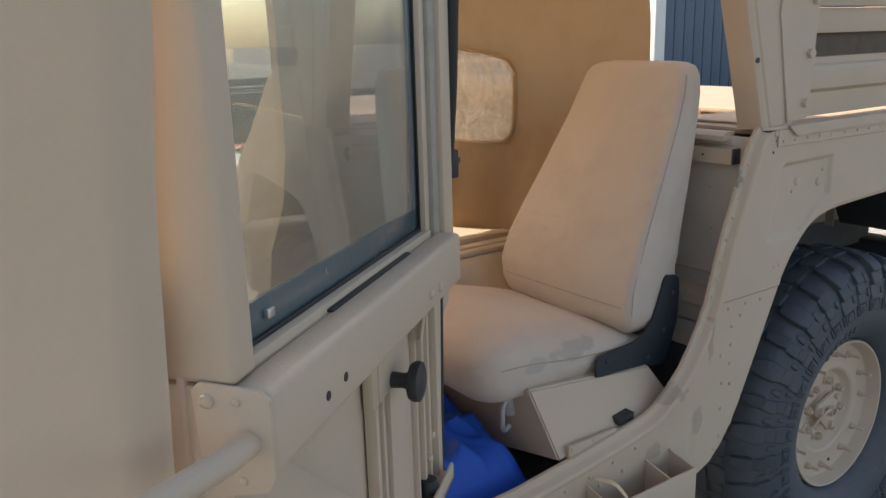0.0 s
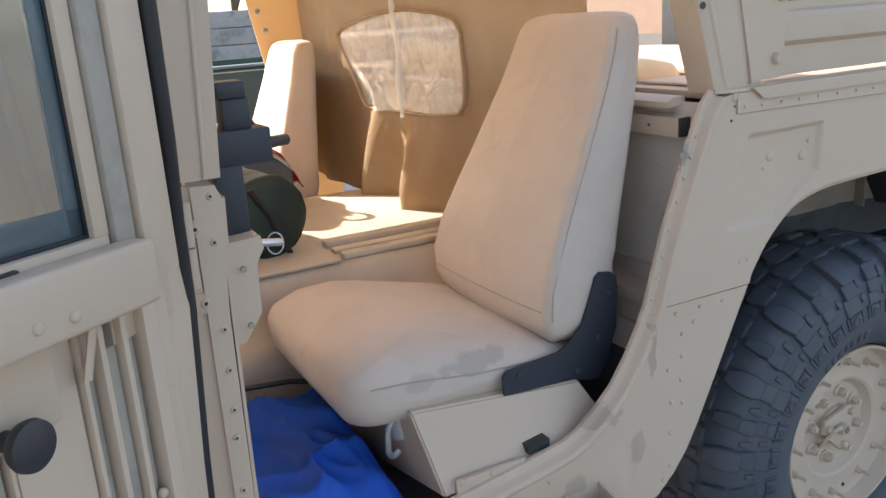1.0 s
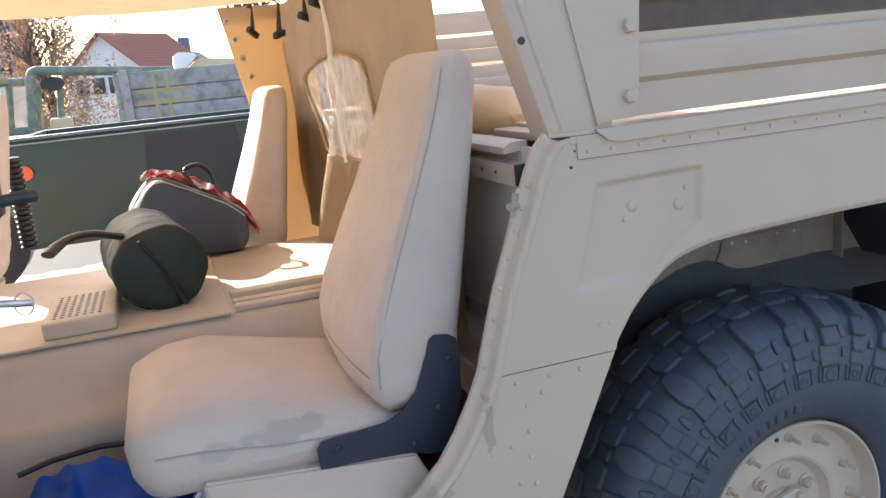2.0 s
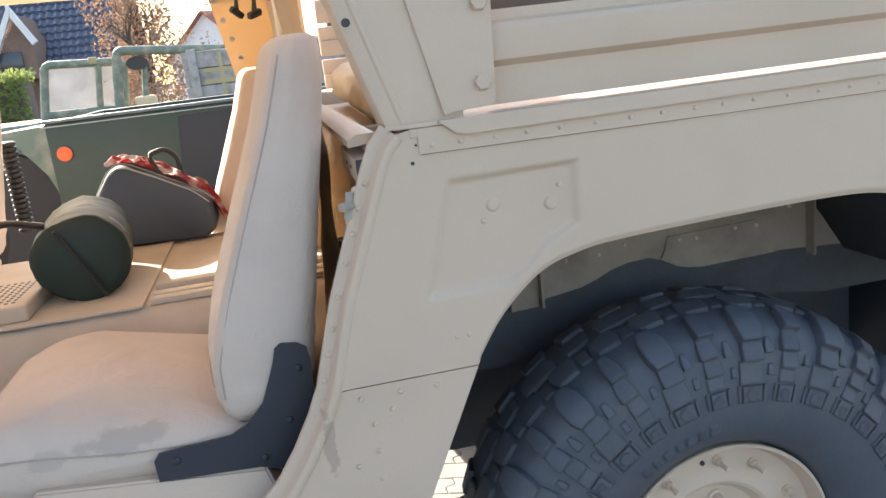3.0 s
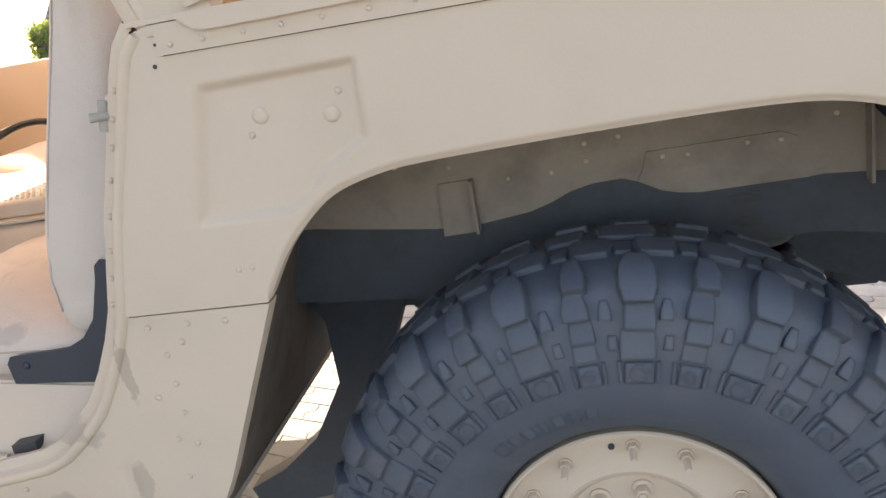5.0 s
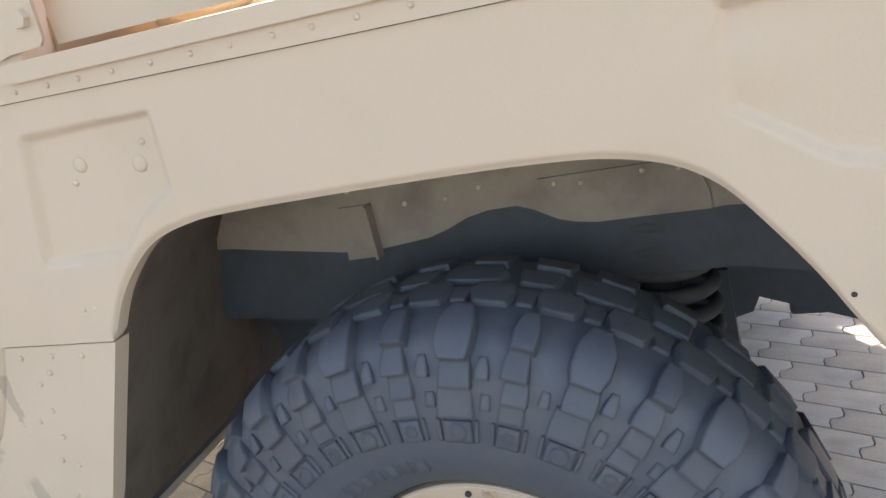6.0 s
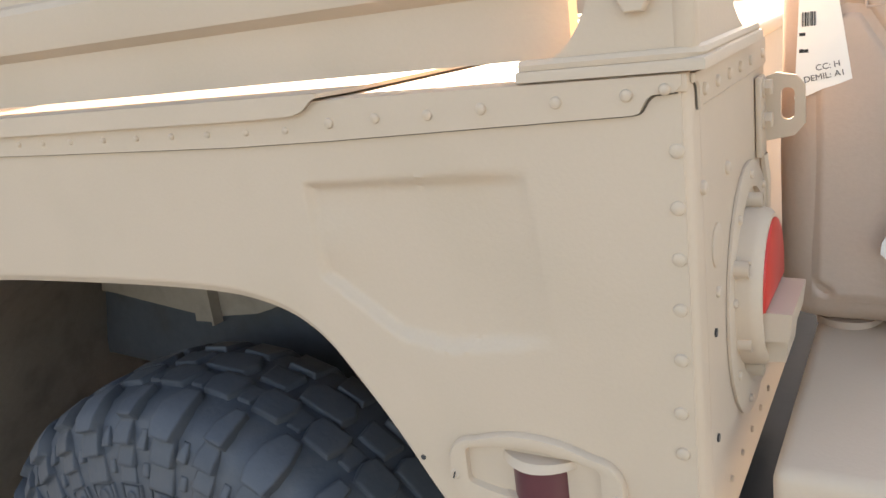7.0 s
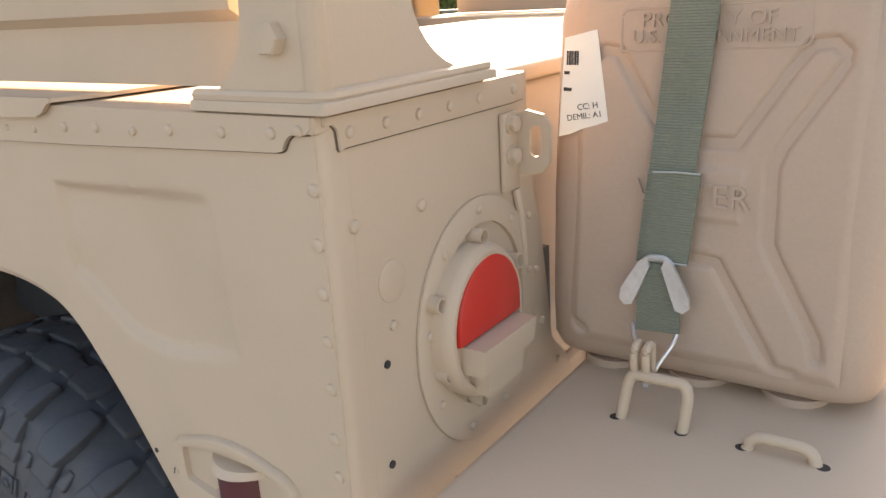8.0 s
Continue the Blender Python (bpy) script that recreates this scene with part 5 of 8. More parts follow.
# seal beside the hinge edge
bm = bmesh.new()
sweep(bm, [dp(0.062, -0.02, 0.55), dp(0.038, -0.020, 1.0), dp(0.020, -0.020, 1.2), dp(0.028, -0.012, 1.30), dp(0.046, 0.008, 1.40), dp(0.056, 0.018, 1.50), dp(0.062, 0.026, 1.66)], 0.0105, 10)
part("door_seal", bm, seal_rubber, door, "black rubber door seal")

# front door ahead of it, standing ajar; its free edge comes up to the rear door's end
front_door = thing("front_door", (-0.35, 0.0, 0.5), "tan front door standing ajar beside the open rear door", "door")
EDGE_N = [(0.50, -0.045), (1.262, -0.0179), (1.333, -0.0143), (1.427, -0.0094), (1.481, -0.0056), (1.587, 0.0064), (1.70, 0.0160)]
TO_HINGE = Vector((-0.835, 0.55, 0.0)).normalized()
FACE_OUT = Vector((-0.55, -0.835, 0.0)).normalized()


def front_skin(d, z):
    """The bowed outer sheet: d metres from the free edge towards the hinge."""
    p = dp(0.737, lerp(EDGE_N, z), z)
    roll = -0.020 * (1 - smoothstep(0.0, 0.030, d)) ** 2
    bow = 0.010 * smoothstep(0.0, 0.12, d)
    return p + TO_HINGE * d + FACE_OUT * (roll + bow + 0.0015 * noise.noise(Vector((d * 5, z * 4, 1))))


bm = bmesh.new()
ds = [0.0, 0.003, 0.008, 0.014, 0.022, 0.03, 0.04, 0.055, 0.07, 0.09, 0.11, 0.14, 0.18, 0.23, 0.30, 0.45, 0.62, 0.80]
ring_loft(bm, [[front_skin(d, z) for d in ds] + [front_skin(d, z) - FACE_OUT * 0.022 for d in (0.80, 0.45, 0.23, 0.09, 0.03)] for z in [0.52 + 0.0232 * k for k in range(50)]])
part("skin", bm, paint, front_door, "bowed tan outer door sheet", smooth=60)
# unseen black sheet, added so the door's back throws no sun on the stile
bm = bmesh.new()
rows = [[bm.verts.new(front_skin(d, z) - FACE_OUT * (0.026 if d > 0.05 else 0.0245)) for z in (0.56, 1.1, 1.3, 1.5, 1.64)] for d in (0.02, 0.06, 0.2, 0.45, 0.78)]
for a, b in zip(rows, rows[1:]):
    for k in range(4):
        bm.faces.new((a[k], b[k], b[k + 1], a[k + 1]))
part("bounce_shield", bm, seal_rubber, front_door, "unseen black sheet added to stop bounced sunlight", smooth=60)

# ---- B pillar ----
bp_ = thing("door_pillar", (0.81, 0.0, 0.55), "tan riveted pillar between the doors with hinges", "pillar")
bm = bmesh.new()
prism(bm, [(0.764, 0.52), (0.806, 0.52), (0.806, 1.322), (0.784, 1.322), (0.770, 0.9)], 0.006, side(-0.034), 0.002)
part("hinge_plate", bm, paint, bp_)
bm = bmesh.new()
prism(bm, [(0.802, 0.52), (0.829, 0.52), (0.830, 0.90), (0.832, 1.14), (0.842, 1.305), (0.836, 1.320), (0.804, 1.322)], 0.05, side(-0.040), 0.004)
low_post = part("lower_post", bm, paint, bp_)
bm = bmesh.new()
prism(bm, [(0.828, 0.52), (0.838, 0.52), (0.839, 0.90), (0.842, 1.14), (0.850, 1.300), (0.840, 1.300)], 0.055, side(-0.026), 0.002)
part("rear_flange", bm, paint, bp_)
bm = bmesh.new()
prism(bm, [(0.786, 1.328), (0.846, 1.328), (0.858, 1.50), (0.868, 1.66), (0.802, 1.66)], 0.055, side(-0.034), 0.006)
part("upper_post", bm, paint, bp_)
bm = bmesh.new()
prism(bm, [(0.600, 0.52), (0.762, 0.52), (0.768, 0.9), (0.782, 1.322), (0.796, 1.70), (0.578, 1.70), (0.582, 1.42), (0.572, 1.34), (0.548, 1.27), (0.540, 1.20)], 0.03, side(-0.020), 0.006)
part("wide_panel", bm, paint, bp_, "wide tan sheet between the doors")
bm = bmesh.new()
sweep(bm, [(0.668, -0.021, 0.60), (0.638, -0.021, 1.22), (0.600, -0.021, 1.69)], 0.010, 10, flat=0.5)
part("panel_bead", bm, paint, bp_)
bm = bmesh.new()
sweep(bm, [(0.826, -0.036, 1.33), (0.836, -0.036, 1.5), (0.846, -0.036, 1.66)], 0.003, 8)
part("seam_bead", bm, paint, bp_)
blind = bmesh.new()
lathe(blind, [(0.0052, -0.002), (0.0052, 0.0014), (0.0040, 0.0028), (0.0022, 0.0030), (0.0019, 0.0010), (0, 0.0010)], Matrix.Identity(4), 14)
blind_mesh = mesh_of(blind, "rivet", paint)
core_mesh = mesh_of(lathe(bmesh.new(), [(0.0019, 0.0), (0.0019, 0.0016), (0, 0.0016)], Matrix.Identity(4), 8), "rivet_core", black_plastic)
spots = [(0.830, 1.307), (0.827, 1.246), (0.824, 1.125), (0.823, 1.066), (0.821, 1.007), (0.819, 0.964), (0.818, 0.882), (0.817, 0.80), (0.816, 0.72)]
pieces("rivet", blind_mesh, low_post, [facing((x - 0.002, -0.040, z), OUT) for x, z in spots])
pieces("rivet_core", core_mesh, low_post, [facing((x - 0.002, -0.0415, z), OUT) for x, z in spots])
for z0 in (1.150, 0.62):
    bm = bmesh.new()
    for lo, hi in ((0.0, 0.030), (0.105, 0.130)):
        box(bm, (0.791, -0.0385, z0 + lo), (0.813, -0.0335, z0 + hi), 0.001)
    box(bm, (0.789, -0.0385, z0 + 0.030), (0.802, -0.0335, z0 + 0.105), 0.001)
    leaf = part("hinge_leaf", bm, paint, bp_)
    for a, b, r in ((0.042, 0.095, 0.0085), (0.097, 0.155, 0.0078)):
        bm = bmesh.new()
        sweep(bm, [(0.790 + 0.02 * a, -0.046, z0 + a), (0.790 + 0.02 * b, -0.046, z0 + b)], r, 16)
        part("hinge_knuckle", bm, paint, bp_)
    pieces("hinge_screw", blind_mesh, leaf, [facing((0.803, -0.0385, z0 + h), OUT) @ Matrix.Scale(1.25, 4) for h in (0.016, 0.117)])
    pieces("screw_core", core_mesh, leaf, [facing((0.803, -0.0395, z0 + h), OUT) @ Matrix.Scale(1.5, 4) for h in (0.016, 0.117)])

# ---- interior ----
cab = thing("cab_shell", (1.2, 1.0, 0.5), "tan cab floor, tunnel and bulkhead", "truck cab")
bm = bmesh.new()
box(bm, (0.0, 0.03, 0.52), (1.63, 2.14, 0.545), 0.004)
part("floor", bm, worn_paint, cab, "dark worn cab floor")
bm = bmesh.new()
tun = [(0.55, 0.545), (0.575, 0.70), (0.585, 0.80), (0.612, 0.822), (0.640, 0.835), (0.668, 0.900), (0.685, 0.940), (0.700, 0.953), (0.715, 0.957), (1.48, 0.957), (1.53, 0.93), (1.56, 0.83), (1.60, 0.70), (1.62, 0.545)]
rows = []
for x in [-0.1 + 0.03 * k for k in range(63)]:
    s = 0.02 * noise.noise(Vector((x * 2.0, 0, 0)))
    rows.append([bm.verts.new((x, y, (z if x < 1.61 else max(z, 0.84)) + (s * 0.3 if 0.6 < y < 1.55 and z < 0.95 else 0) + 0.03 * (x - 0.9) * (1 if 0.59 < y < 0.66 and z < 0.9 else 0))) for y, z in tun])
for a, b in zip(rows, rows[1:]):
    for j in range(len(tun) - 1):
        bm.faces.new((a[j], b[j], b[j + 1], a[j + 1]))
part("tunnel", bm, inner_paint, cab, "tan insulated engine tunnel", smooth=60)
bm = bmesh.new()
box(bm, (0.40, 0.690, 0.957), (1.262, 1.46, 0.965), 0.003)
part("tunnel_lid", bm, inner_paint, cab)
for y0, y1, z1 in ((0.705, 0.735, 0.972), (0.765, 0.80, 0.968), (0.83, 0.87, 0.974)):
    bm = bmesh.new()
    box(bm, (1.275, y0, 0.957), (1.70, y1, z1), 0.003)
    part("tunnel_rib", bm, inner_paint, cab)
bm = bmesh.new()
prism(bm, [(1.748, 0.945), (1.758, 0.945), (1.758, 1.325), (1.748, 1.325)], 2.12, Matrix.Translation((0, 0.02, 0)) @ SIDE)
# sheet coloured black to stand for the shaded opening below the bulkhead
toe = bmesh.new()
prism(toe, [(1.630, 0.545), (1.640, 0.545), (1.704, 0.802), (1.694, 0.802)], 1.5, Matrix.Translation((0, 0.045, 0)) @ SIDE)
riser = bmesh.new()
prism(riser, [(1.704, 0.868), (1.712, 0.866), (1.722, 0.916), (1.714, 0.916)], 1.5, Matrix.Translation((0, 0.045, 0)) @ SIDE)
part("bulkhead_riser", riser, inner_paint, cab)
plate = bmesh.new()
prism(plate, [(1.688, 0.803), (1.702, 0.803), (1.711, 0.862), (1.697, 0.864)], 1.5, Matrix.Translation((0, 0.040, 0)) @ SIDE, 0.002)
part("kick_plate", plate, bulkhead_paint, cab, "scuffed pale plate below the bulkhead")
ledge = bmesh.new()
prism(ledge, [(1.696, 0.914), (1.702, 0.911), (1.706, 0.928), (1.7475, 0.940), (1.7475, 0.950), (1.700, 0.936)], 1.5, Matrix.Translation((0, 0.035, 0)) @ SIDE, 0.0015)
part("bulkhead_step", ledge, paint, cab, "folded step along the bulkhead's foot")
part("toe_opening_shade", toe, dark_metal, cab, "lower bulkhead sheet, blackened for a shaded opening")
bulk = part("bulkhead", bm, bulkhead_paint, cab, "riveted tan bulkhead behind the seats")
bm = bmesh.new()
prism(bm, [(1.716, 1.316), (1.760, 1.320), (1.760, 1.335), (1.730, 1.335), (1.716, 1.327)], 1.96, Matrix.Translation((0, 0.078, 0)) @ SIDE)
part("bulkhead_ledge", bm, paint, cab)
bm = bmesh.new()
prism(bm, [(1.722, 1.262), (1.730, 1.262), (1.730, 1.292), (1.748, 1.296), (1.748, 1.302), (1.722, 1.298)], 0.24, Matrix.Translation((0, 0.055, 0)) @ SIDE)
chan = part("seat_belt_channel", bm, paint, cab, "short tan channel bracket")
pieces("hole", hole_mesh, chan, [Matrix.Translation((1.7215, y, 1.28)) @ pose(0, 0, 0, 0, -90, 0) for y in (0.135, 0.20)])
bm = bmesh.new()
box(bm, (1.7215, 0.0495, 1.263), (1.7475, 0.0553, 1.299), 0.001)
part("channel_end", bm, black_plastic, cab)
pieces("rivet", rivet_small, bulk, [Matrix.Translation((1.748, y, z)) @ pose(0, 0, 0, 0, -90, 0) for y, z in ((0.05, 1.20), (0.05, 1.15), (0.09, 1.06), (0.06, 1.05), (0.12, 1.10), (0.09, 1.02), (0.05, 0.98), (0.13, 1.2), (0.16, 0.96), (0.12, 0.965))])
bm = bmesh.new()
box(bm, (1.738, 0.03, 0.985), (1.749, 0.45, 0.990), 0.002)
part("bulkhead_bead", bm, paint, cab)
# striker pin on the jamb
bm = bmesh.new()
sweep(bm, [(1.712, 0.024, 1.236), (1.698, 0.012, 1.238), (1.686, 0.003, 1.239)], [0.006, 0.006, 0.0068], 14)
sweep(bm, [(1.703, 0.016, 1.258), (1.695, 0.014, 1.218)], 0.007, 10, flat=0.5)
part("door_striker", bm, worn_paint, cab, "worn door striker pin")
pieces("bolt", mesh_of(hexbolt(0.005, 0.004, 0.0065), "bolt", paint, 30), cab, [facing((1.712, 0.021, 1.258), OUT), facing((1.697, 0.021, 1.212), OUT)])

# seat box
sbox = thing("seat_box", (1.33, 0.3, 0.55), "tan sheet metal battery box under the seat", "box")
bm = bmesh.new()
A = [(1.146, 0.102, 0.842), (1.168, 0.030, 0.700), (1.490, 0.030, 0.735), (1.532, 0.056, 0.752), (1.508, 0.094, 0.808)]
B = [(1.150, 0.60, 0.832), (1.180, 0.60, 0.56), (1.48, 0.60, 0.56), (1.54, 0.60, 0.79), (1.515, 0.60, 0.832)]
va, vb = [bm.verts.new(p) for p in A], [bm.verts.new(p) for p in B]
bm.faces.new(va)
bm.faces.new(list(reversed(vb)))
for k in range(5):
    bm.faces.new((va[k], vb[k], vb[(k + 1) % 5], va[(k + 1) % 5]))
bmesh.ops.bevel(bm, geom=list(bm.edges), offset=0.004, segments=2, affect="EDGES")
part("body", bm, paint, sbox)
bm = bmesh.new()
box(bm, (1.190, 0.024, 0.694), (1.335, 0.034, 0.728), 0.002, 2)
lidp = part("cover_strip", bm, paint, sbox)
pieces("rivet", rivet_small, lidp, [facing((x, 0.024, z), OUT) for x in (1.20, 1.262, 1.325) for z in (0.700, 0.722)])
bm = bmesh.new()
prism(bm, [(1.346, 0.727), (1.392, 0.731), (1.392, 0.747), (1.346, 0.742)], 0.03, side(0.030))
part("slot", bm, black_plastic, sbox)
bm = bmesh.new()
sweep(bm, bend([(1.142, 0.17, 0.80), (1.128, 0.165, 0.79), (1.124, 0.165, 0.74), (1.135, 0.17, 0.725), (1.150, 0.17, 0.735)], 0.01), 0.006, 8)
sweep(bm, [(1.142, 0.17, 0.81), (1.150, 0.17, 0.76)], 0.012, 8, flat=0.6)
part("latch", bm, cast_zinc, sbox, "draw latch")


def seat_ring(cx, w0, w1, d0, d1, z, r, n=8):
    """A rounded rectangle: y from w0 to w1, x from d0 to d1."""
    out = []
    for sx, sy, a0 in ((1, 1, 0), (-1, 1, 90), (-1, -1, 180), (1, -1, 270)):
        for k in range(n + 1):
            a = radians(a0 + 90 * k / n)
            x = (d1 if sx > 0 else d0) - sx * r + r * math.cos(a)
            y = (w1 if sy > 0 else w0) - sy * r + r * math.sin(a)
            out.append(Vector((x, y, z)))
    return out


def crease(p, amp=0.004, f=9.0):
    return p + Vector((amp * noise.noise(p * f), amp * noise.noise(p * f + Vector((7, 3, 1))), amp * 0.6 * noise.noise(p * f + Vector((1, 9, 4)))))


def back_ring(y0, y1, x0, x1, z, rf, rb, n=6):
    """A slab's section: tight corners in front, round ones behind, the front slightly crowned."""
    out = []
    for sx, sy, a0 in ((1, 1, 0), (-1, 1, 90), (-1, -1, 180), (1, -1, 270)):
        r = rb if sx > 0 else rf
        for k in range(n + 1):
            a = radians(a0 + 90 * k / n)
            out.append(Vector(((x1 if sx > 0 else x0) - sx * r + r * math.cos(a), (y1 if sy > 0 else y0) - sy * r + r * math.sin(a), z)))
        if sx < 0 and sy > 0:
            for k in range(1, 12):
                t = k / 12
                out.append(Vector((x0 - 0.016 * 4 * t * (1 - t), y1 - rf + (y0 - y1 + 2 * rf) * t, z)))
        if sx < 0 and sy < 0:
            for k in range(1, 5):
                out.append(Vector((x0 + rf + (x1 - rb - x0 - rf) * k / 5, y0 - 0.004 * math.sin(math.pi * k / 5), z)))
    return out


def make_seat(name, label, place=None, group="rear seats"):
    """Canvas-covered seat in the near place: y from 0.11 to 0.58; place moves it elsewhere."""
    place = place or Matrix.Identity(4)

    def put(nm, bm, material, parent, text="", smooth=70):
        bmesh.ops.transform(bm, matrix=place, verts=bm.verts)
        return part(nm, bm, material, parent, text, smooth)

    st = thing(name, place @ Vector((1.35, 0.36, 0.82)), label, "seat", group)
    bm = bmesh.new()
    # backrest: sections from the bottom up; the front leans back
    T = [  # z, y0, y1, x front, x back, corner
        (0.868, 0.24, 0.46, 1.540, 1.565, 0.012), (0.871, 0.17, 0.51, 1.505, 1.580, 0.018), (0.882, 0.128, 0.540, 1.476, 1.590, 0.020), (0.905, 0.110, 0.560, 1.456, 1.600, 0.022), (0.935, 0.106, 0.571, 1.447, 1.607, 0.022), (0.99, 0.105, 0.577, 1.449, 1.617, 0.022),
        (1.05, 0.105, 0.567, 1.466, 1.628, 0.022), (1.12, 0.105, 0.546, 1.490, 1.641, 0.022), (1.20, 0.106, 0.521, 1.521, 1.656, 0.022), (1.28, 0.108, 0.496, 1.553, 1.671, 0.022), (1.36, 0.110, 0.470, 1.584, 1.686, 0.022),
        (1.43, 0.113, 0.452, 1.607, 1.698, 0.022), (1.468, 0.120, 0.441, 1.619, 1.701, 0.022), (1.487, 0.132, 0.428, 1.630, 1.698, 0.020), (1.496, 0.155, 0.405, 1.645, 1.690, 0.014), (1.499, 0.19, 0.37, 1.655, 1.680, 0.008)]
    rings = []
    for a, b in zip(T, T[1:]):
        m_ = 6 if b[0] - a[0] > 0.05 else 2
        for k in range(m_):
            t = k / m_
            q = [a[i] + (b[i] - a[i]) * t for i in range(6)]
            rings.append([crease(crease(p, 0.004 if q[0] < 1.1 else 0.0025, 6), 0.008 * smoothstep(1.12, 0.98, q[0]) * smoothstep(1.44, 1.52, p.x), 26) for p in back_ring(q[1], q[2], q[3], q[4], q[0], q[5], min(q[5] * 1.7, (q[4] - q[3]) * 0.45))])
    rings.append([crease(p, 0.002) for p in back_ring(*T[-1][1:5], T[-1][0], T[-1][5], T[-1][5])])
    ring_loft(bm, rings)
    back = put("backrest", bm, seat_cloth, st, "tan canvas backrest cover")
    bm = bmesh.new()
    C = [(0.815, 0.145, 0.585, 1.075, 1.55, 0.05), (0.822, 0.122, 0.610, 1.050, 1.575, 0.06), (0.85, 0.112, 0.622, 1.036, 1.58, 0.065), (0.89, 0.110, 0.625, 1.032, 1.58, 0.07), (0.912, 0.116, 0.620, 1.040, 1.575, 0.075),
         (0.928, 0.130, 0.605, 1.062, 1.56, 0.085), (0.940, 0.160, 0.575, 1.10, 1.53, 0.09), (0.947, 0.21, 0.52, 1.16, 1.47, 0.08), (0.950, 0.28, 0.45, 1.24, 1.40, 0.05)]
    rings = []
    for z, y0, y1, x0, x1, r in C:
        ring = []
        for p in seat_ring(0, y0, y1, x0, x1, z, r, 10):
            p = crease(p, 0.003, 7)
            p.z += 0.018 * smoothstep(1.5, 1.1, p.x) * smoothstep(0.80, 0.95, z) - 0.065 * smoothstep(1.24, 1.56, p.x) * smoothstep(0.84, 0.94, z)
            if p.x < 1.1:
                p.z += -0.02 * (1 - smoothstep(1.03, 1.12, p.x)) * smoothstep(0.9, 0.95, z)
            ring.append(p)
        rings.append(ring)
    ring_loft(bm, rings)
    put("cushion", bm, seat_cloth, st, "tan canvas cushion cover with faint stains")
    # piping seams
    bm = bmesh.new()
    sweep(bm, [(q[3] + 0.014, q[1] + 0.0015, q[0]) for q in T[4:13]], 0.0016, 6)
    put("seam", bm, thread, st)
    bm = bmesh.new()
    q = T[4]
    sweep(bm, [(q[3] + 0.001 - 0.016 * 4 * t * (1 - t) - 0.0015, q[2] - 0.02 + (q[1] - q[2] + 0.04) * t, 0.952 + 0.006 * math.sin(t * 3)) for t in [k / 14 for k in range(15)]], 0.0014, 6)
    put("seam", bm, thread, st)
    bm = bmesh.new()
    sweep(bm, [(1.0335, 0.17 + 0.04 * k, 0.903 + 0.002 * math.sin(k * 2)) for k in range(11)], 0.0016, 6)
    put("seam", bm, thread, st)
    bm = bmesh.new()
    sweep(bm, [(1.08 + 0.045 * k, 0.1085, 0.900 + 0.003 * math.sin(k) - 0.0045 * k) for k in range(9)], 0.0016, 6)
    put("seam", bm, thread, st)
    # steel angle bracket
    bm = bmesh.new()
    ol = [(1.338, 0.822), (1.336, 0.858), (1.345, 0.870), (1.460, 0.878), (1.492, 0.892), (1.520, 0.922), (1.546, 0.985), (1.553, 1.010), (1.563, 1.018), (1.590, 1.014), (1.604, 1.004), (1.607, 0.98), (1.604, 0.90), (1.580, 0.83), (1.56, 0.80), (1.535, 0.80), (1.50, 0.812)]
    prism(bm, ol, 0.006, side(0.094), 0.0015)
    brk = put("bracket", bm, black_steel, st, "black steel seat bracket", 40)
    pieces("bracket_bolt", mesh_of(dome(0.007, 0.004), "bracket_bolt", black_steel), brk, [place @ facing((x, 0.094, z), OUT) for x, z in ((1.371, 0.853), (1.508, 0.827), (1.585, 0.972), (1.558, 0.885))])
    return st


seat = make_seat("rear_seat", "tan canvas covered rear seat with black side bracket")
far_seat = make_seat("rear_seat", "tan canvas rear seat across the tunnel in sunlight", Matrix.Translation((-0.08, 2.16, -0.04)) @ Matrix.Diagonal((1, -1, 1, 1)))

for y_flip, text in ((1, "tan canvas covered front seat seen through door window"), (-1, "tan canvas front seat across the tunnel in sunlight")):
    make_seat("front_seat", text, Matrix.Translation((-0.87 if y_flip > 0 else -1.0, 0.0 if y_flip > 0 else 2.16, 0.03)) @ Matrix.Diagonal((1, y_flip, 1, 1)), "front seats")

# weapon mount on the pillar
mount = thing("steel_mount", (0.89, 0.06, 1.2), "black square steel mount with clamp on pillar", "mount")
bm = bmesh.new()
box(bm, (0.858, 0.06, 1.20), (0.900, 0.105, 1.345), 0.003)
box(bm, (0.850, 0.055, 1.325), (0.945, 0.115, 1.375), 0.003)
part("column", bm, black_steel, mount)
bm = bmesh.new()
box(bm, (0.882, 0.065, 1.372), (0.922, 0.105, 1.418), 0.003)
box(bm, (0.876, 0.060, 1.418), (0.918, 0.110, 1.442), 0.003)
part("clamp", bm, black_steel, mount)
bm = bmesh.new()
sweep(bm, bend([(0.935, 0.085, 1.345), (0.96, 0.10, 1.347), (0.985, 0.12, 1.345)], 0.01), 0.009, 10)
part("handle", bm, black_plastic, mount)
bracket = thing("pillar_bracket", (0.88, 0.03, 1.15), "tan cast bracket bolted behind the pillar", "bracket")
bm = bmesh.new()
prism(bm, [(0.850, 1.075), (0.862, 1.075), (0.890, 1.115), (0.893, 1.19), (0.905, 1.21), (0.902, 1.228), (0.850, 1.225)], 0.06, side(0.02), 0.004)
part("casting", bm, paint, bracket)
pieces("bolt", mesh_of(hexbolt(0.005, 0.005, 0.0), "bolt", worn_paint, 30), bracket, [facing((0.872, 0.02, z), OUT) for z in (1.10, 1.185)])
bm = bmesh.new()
sweep(bm, bend([(0.90, 0.10, 1.20), (0.935, 0.10, 1.195), (0.955, 0.11, 1.19)], 0.01), 0.006, 12)
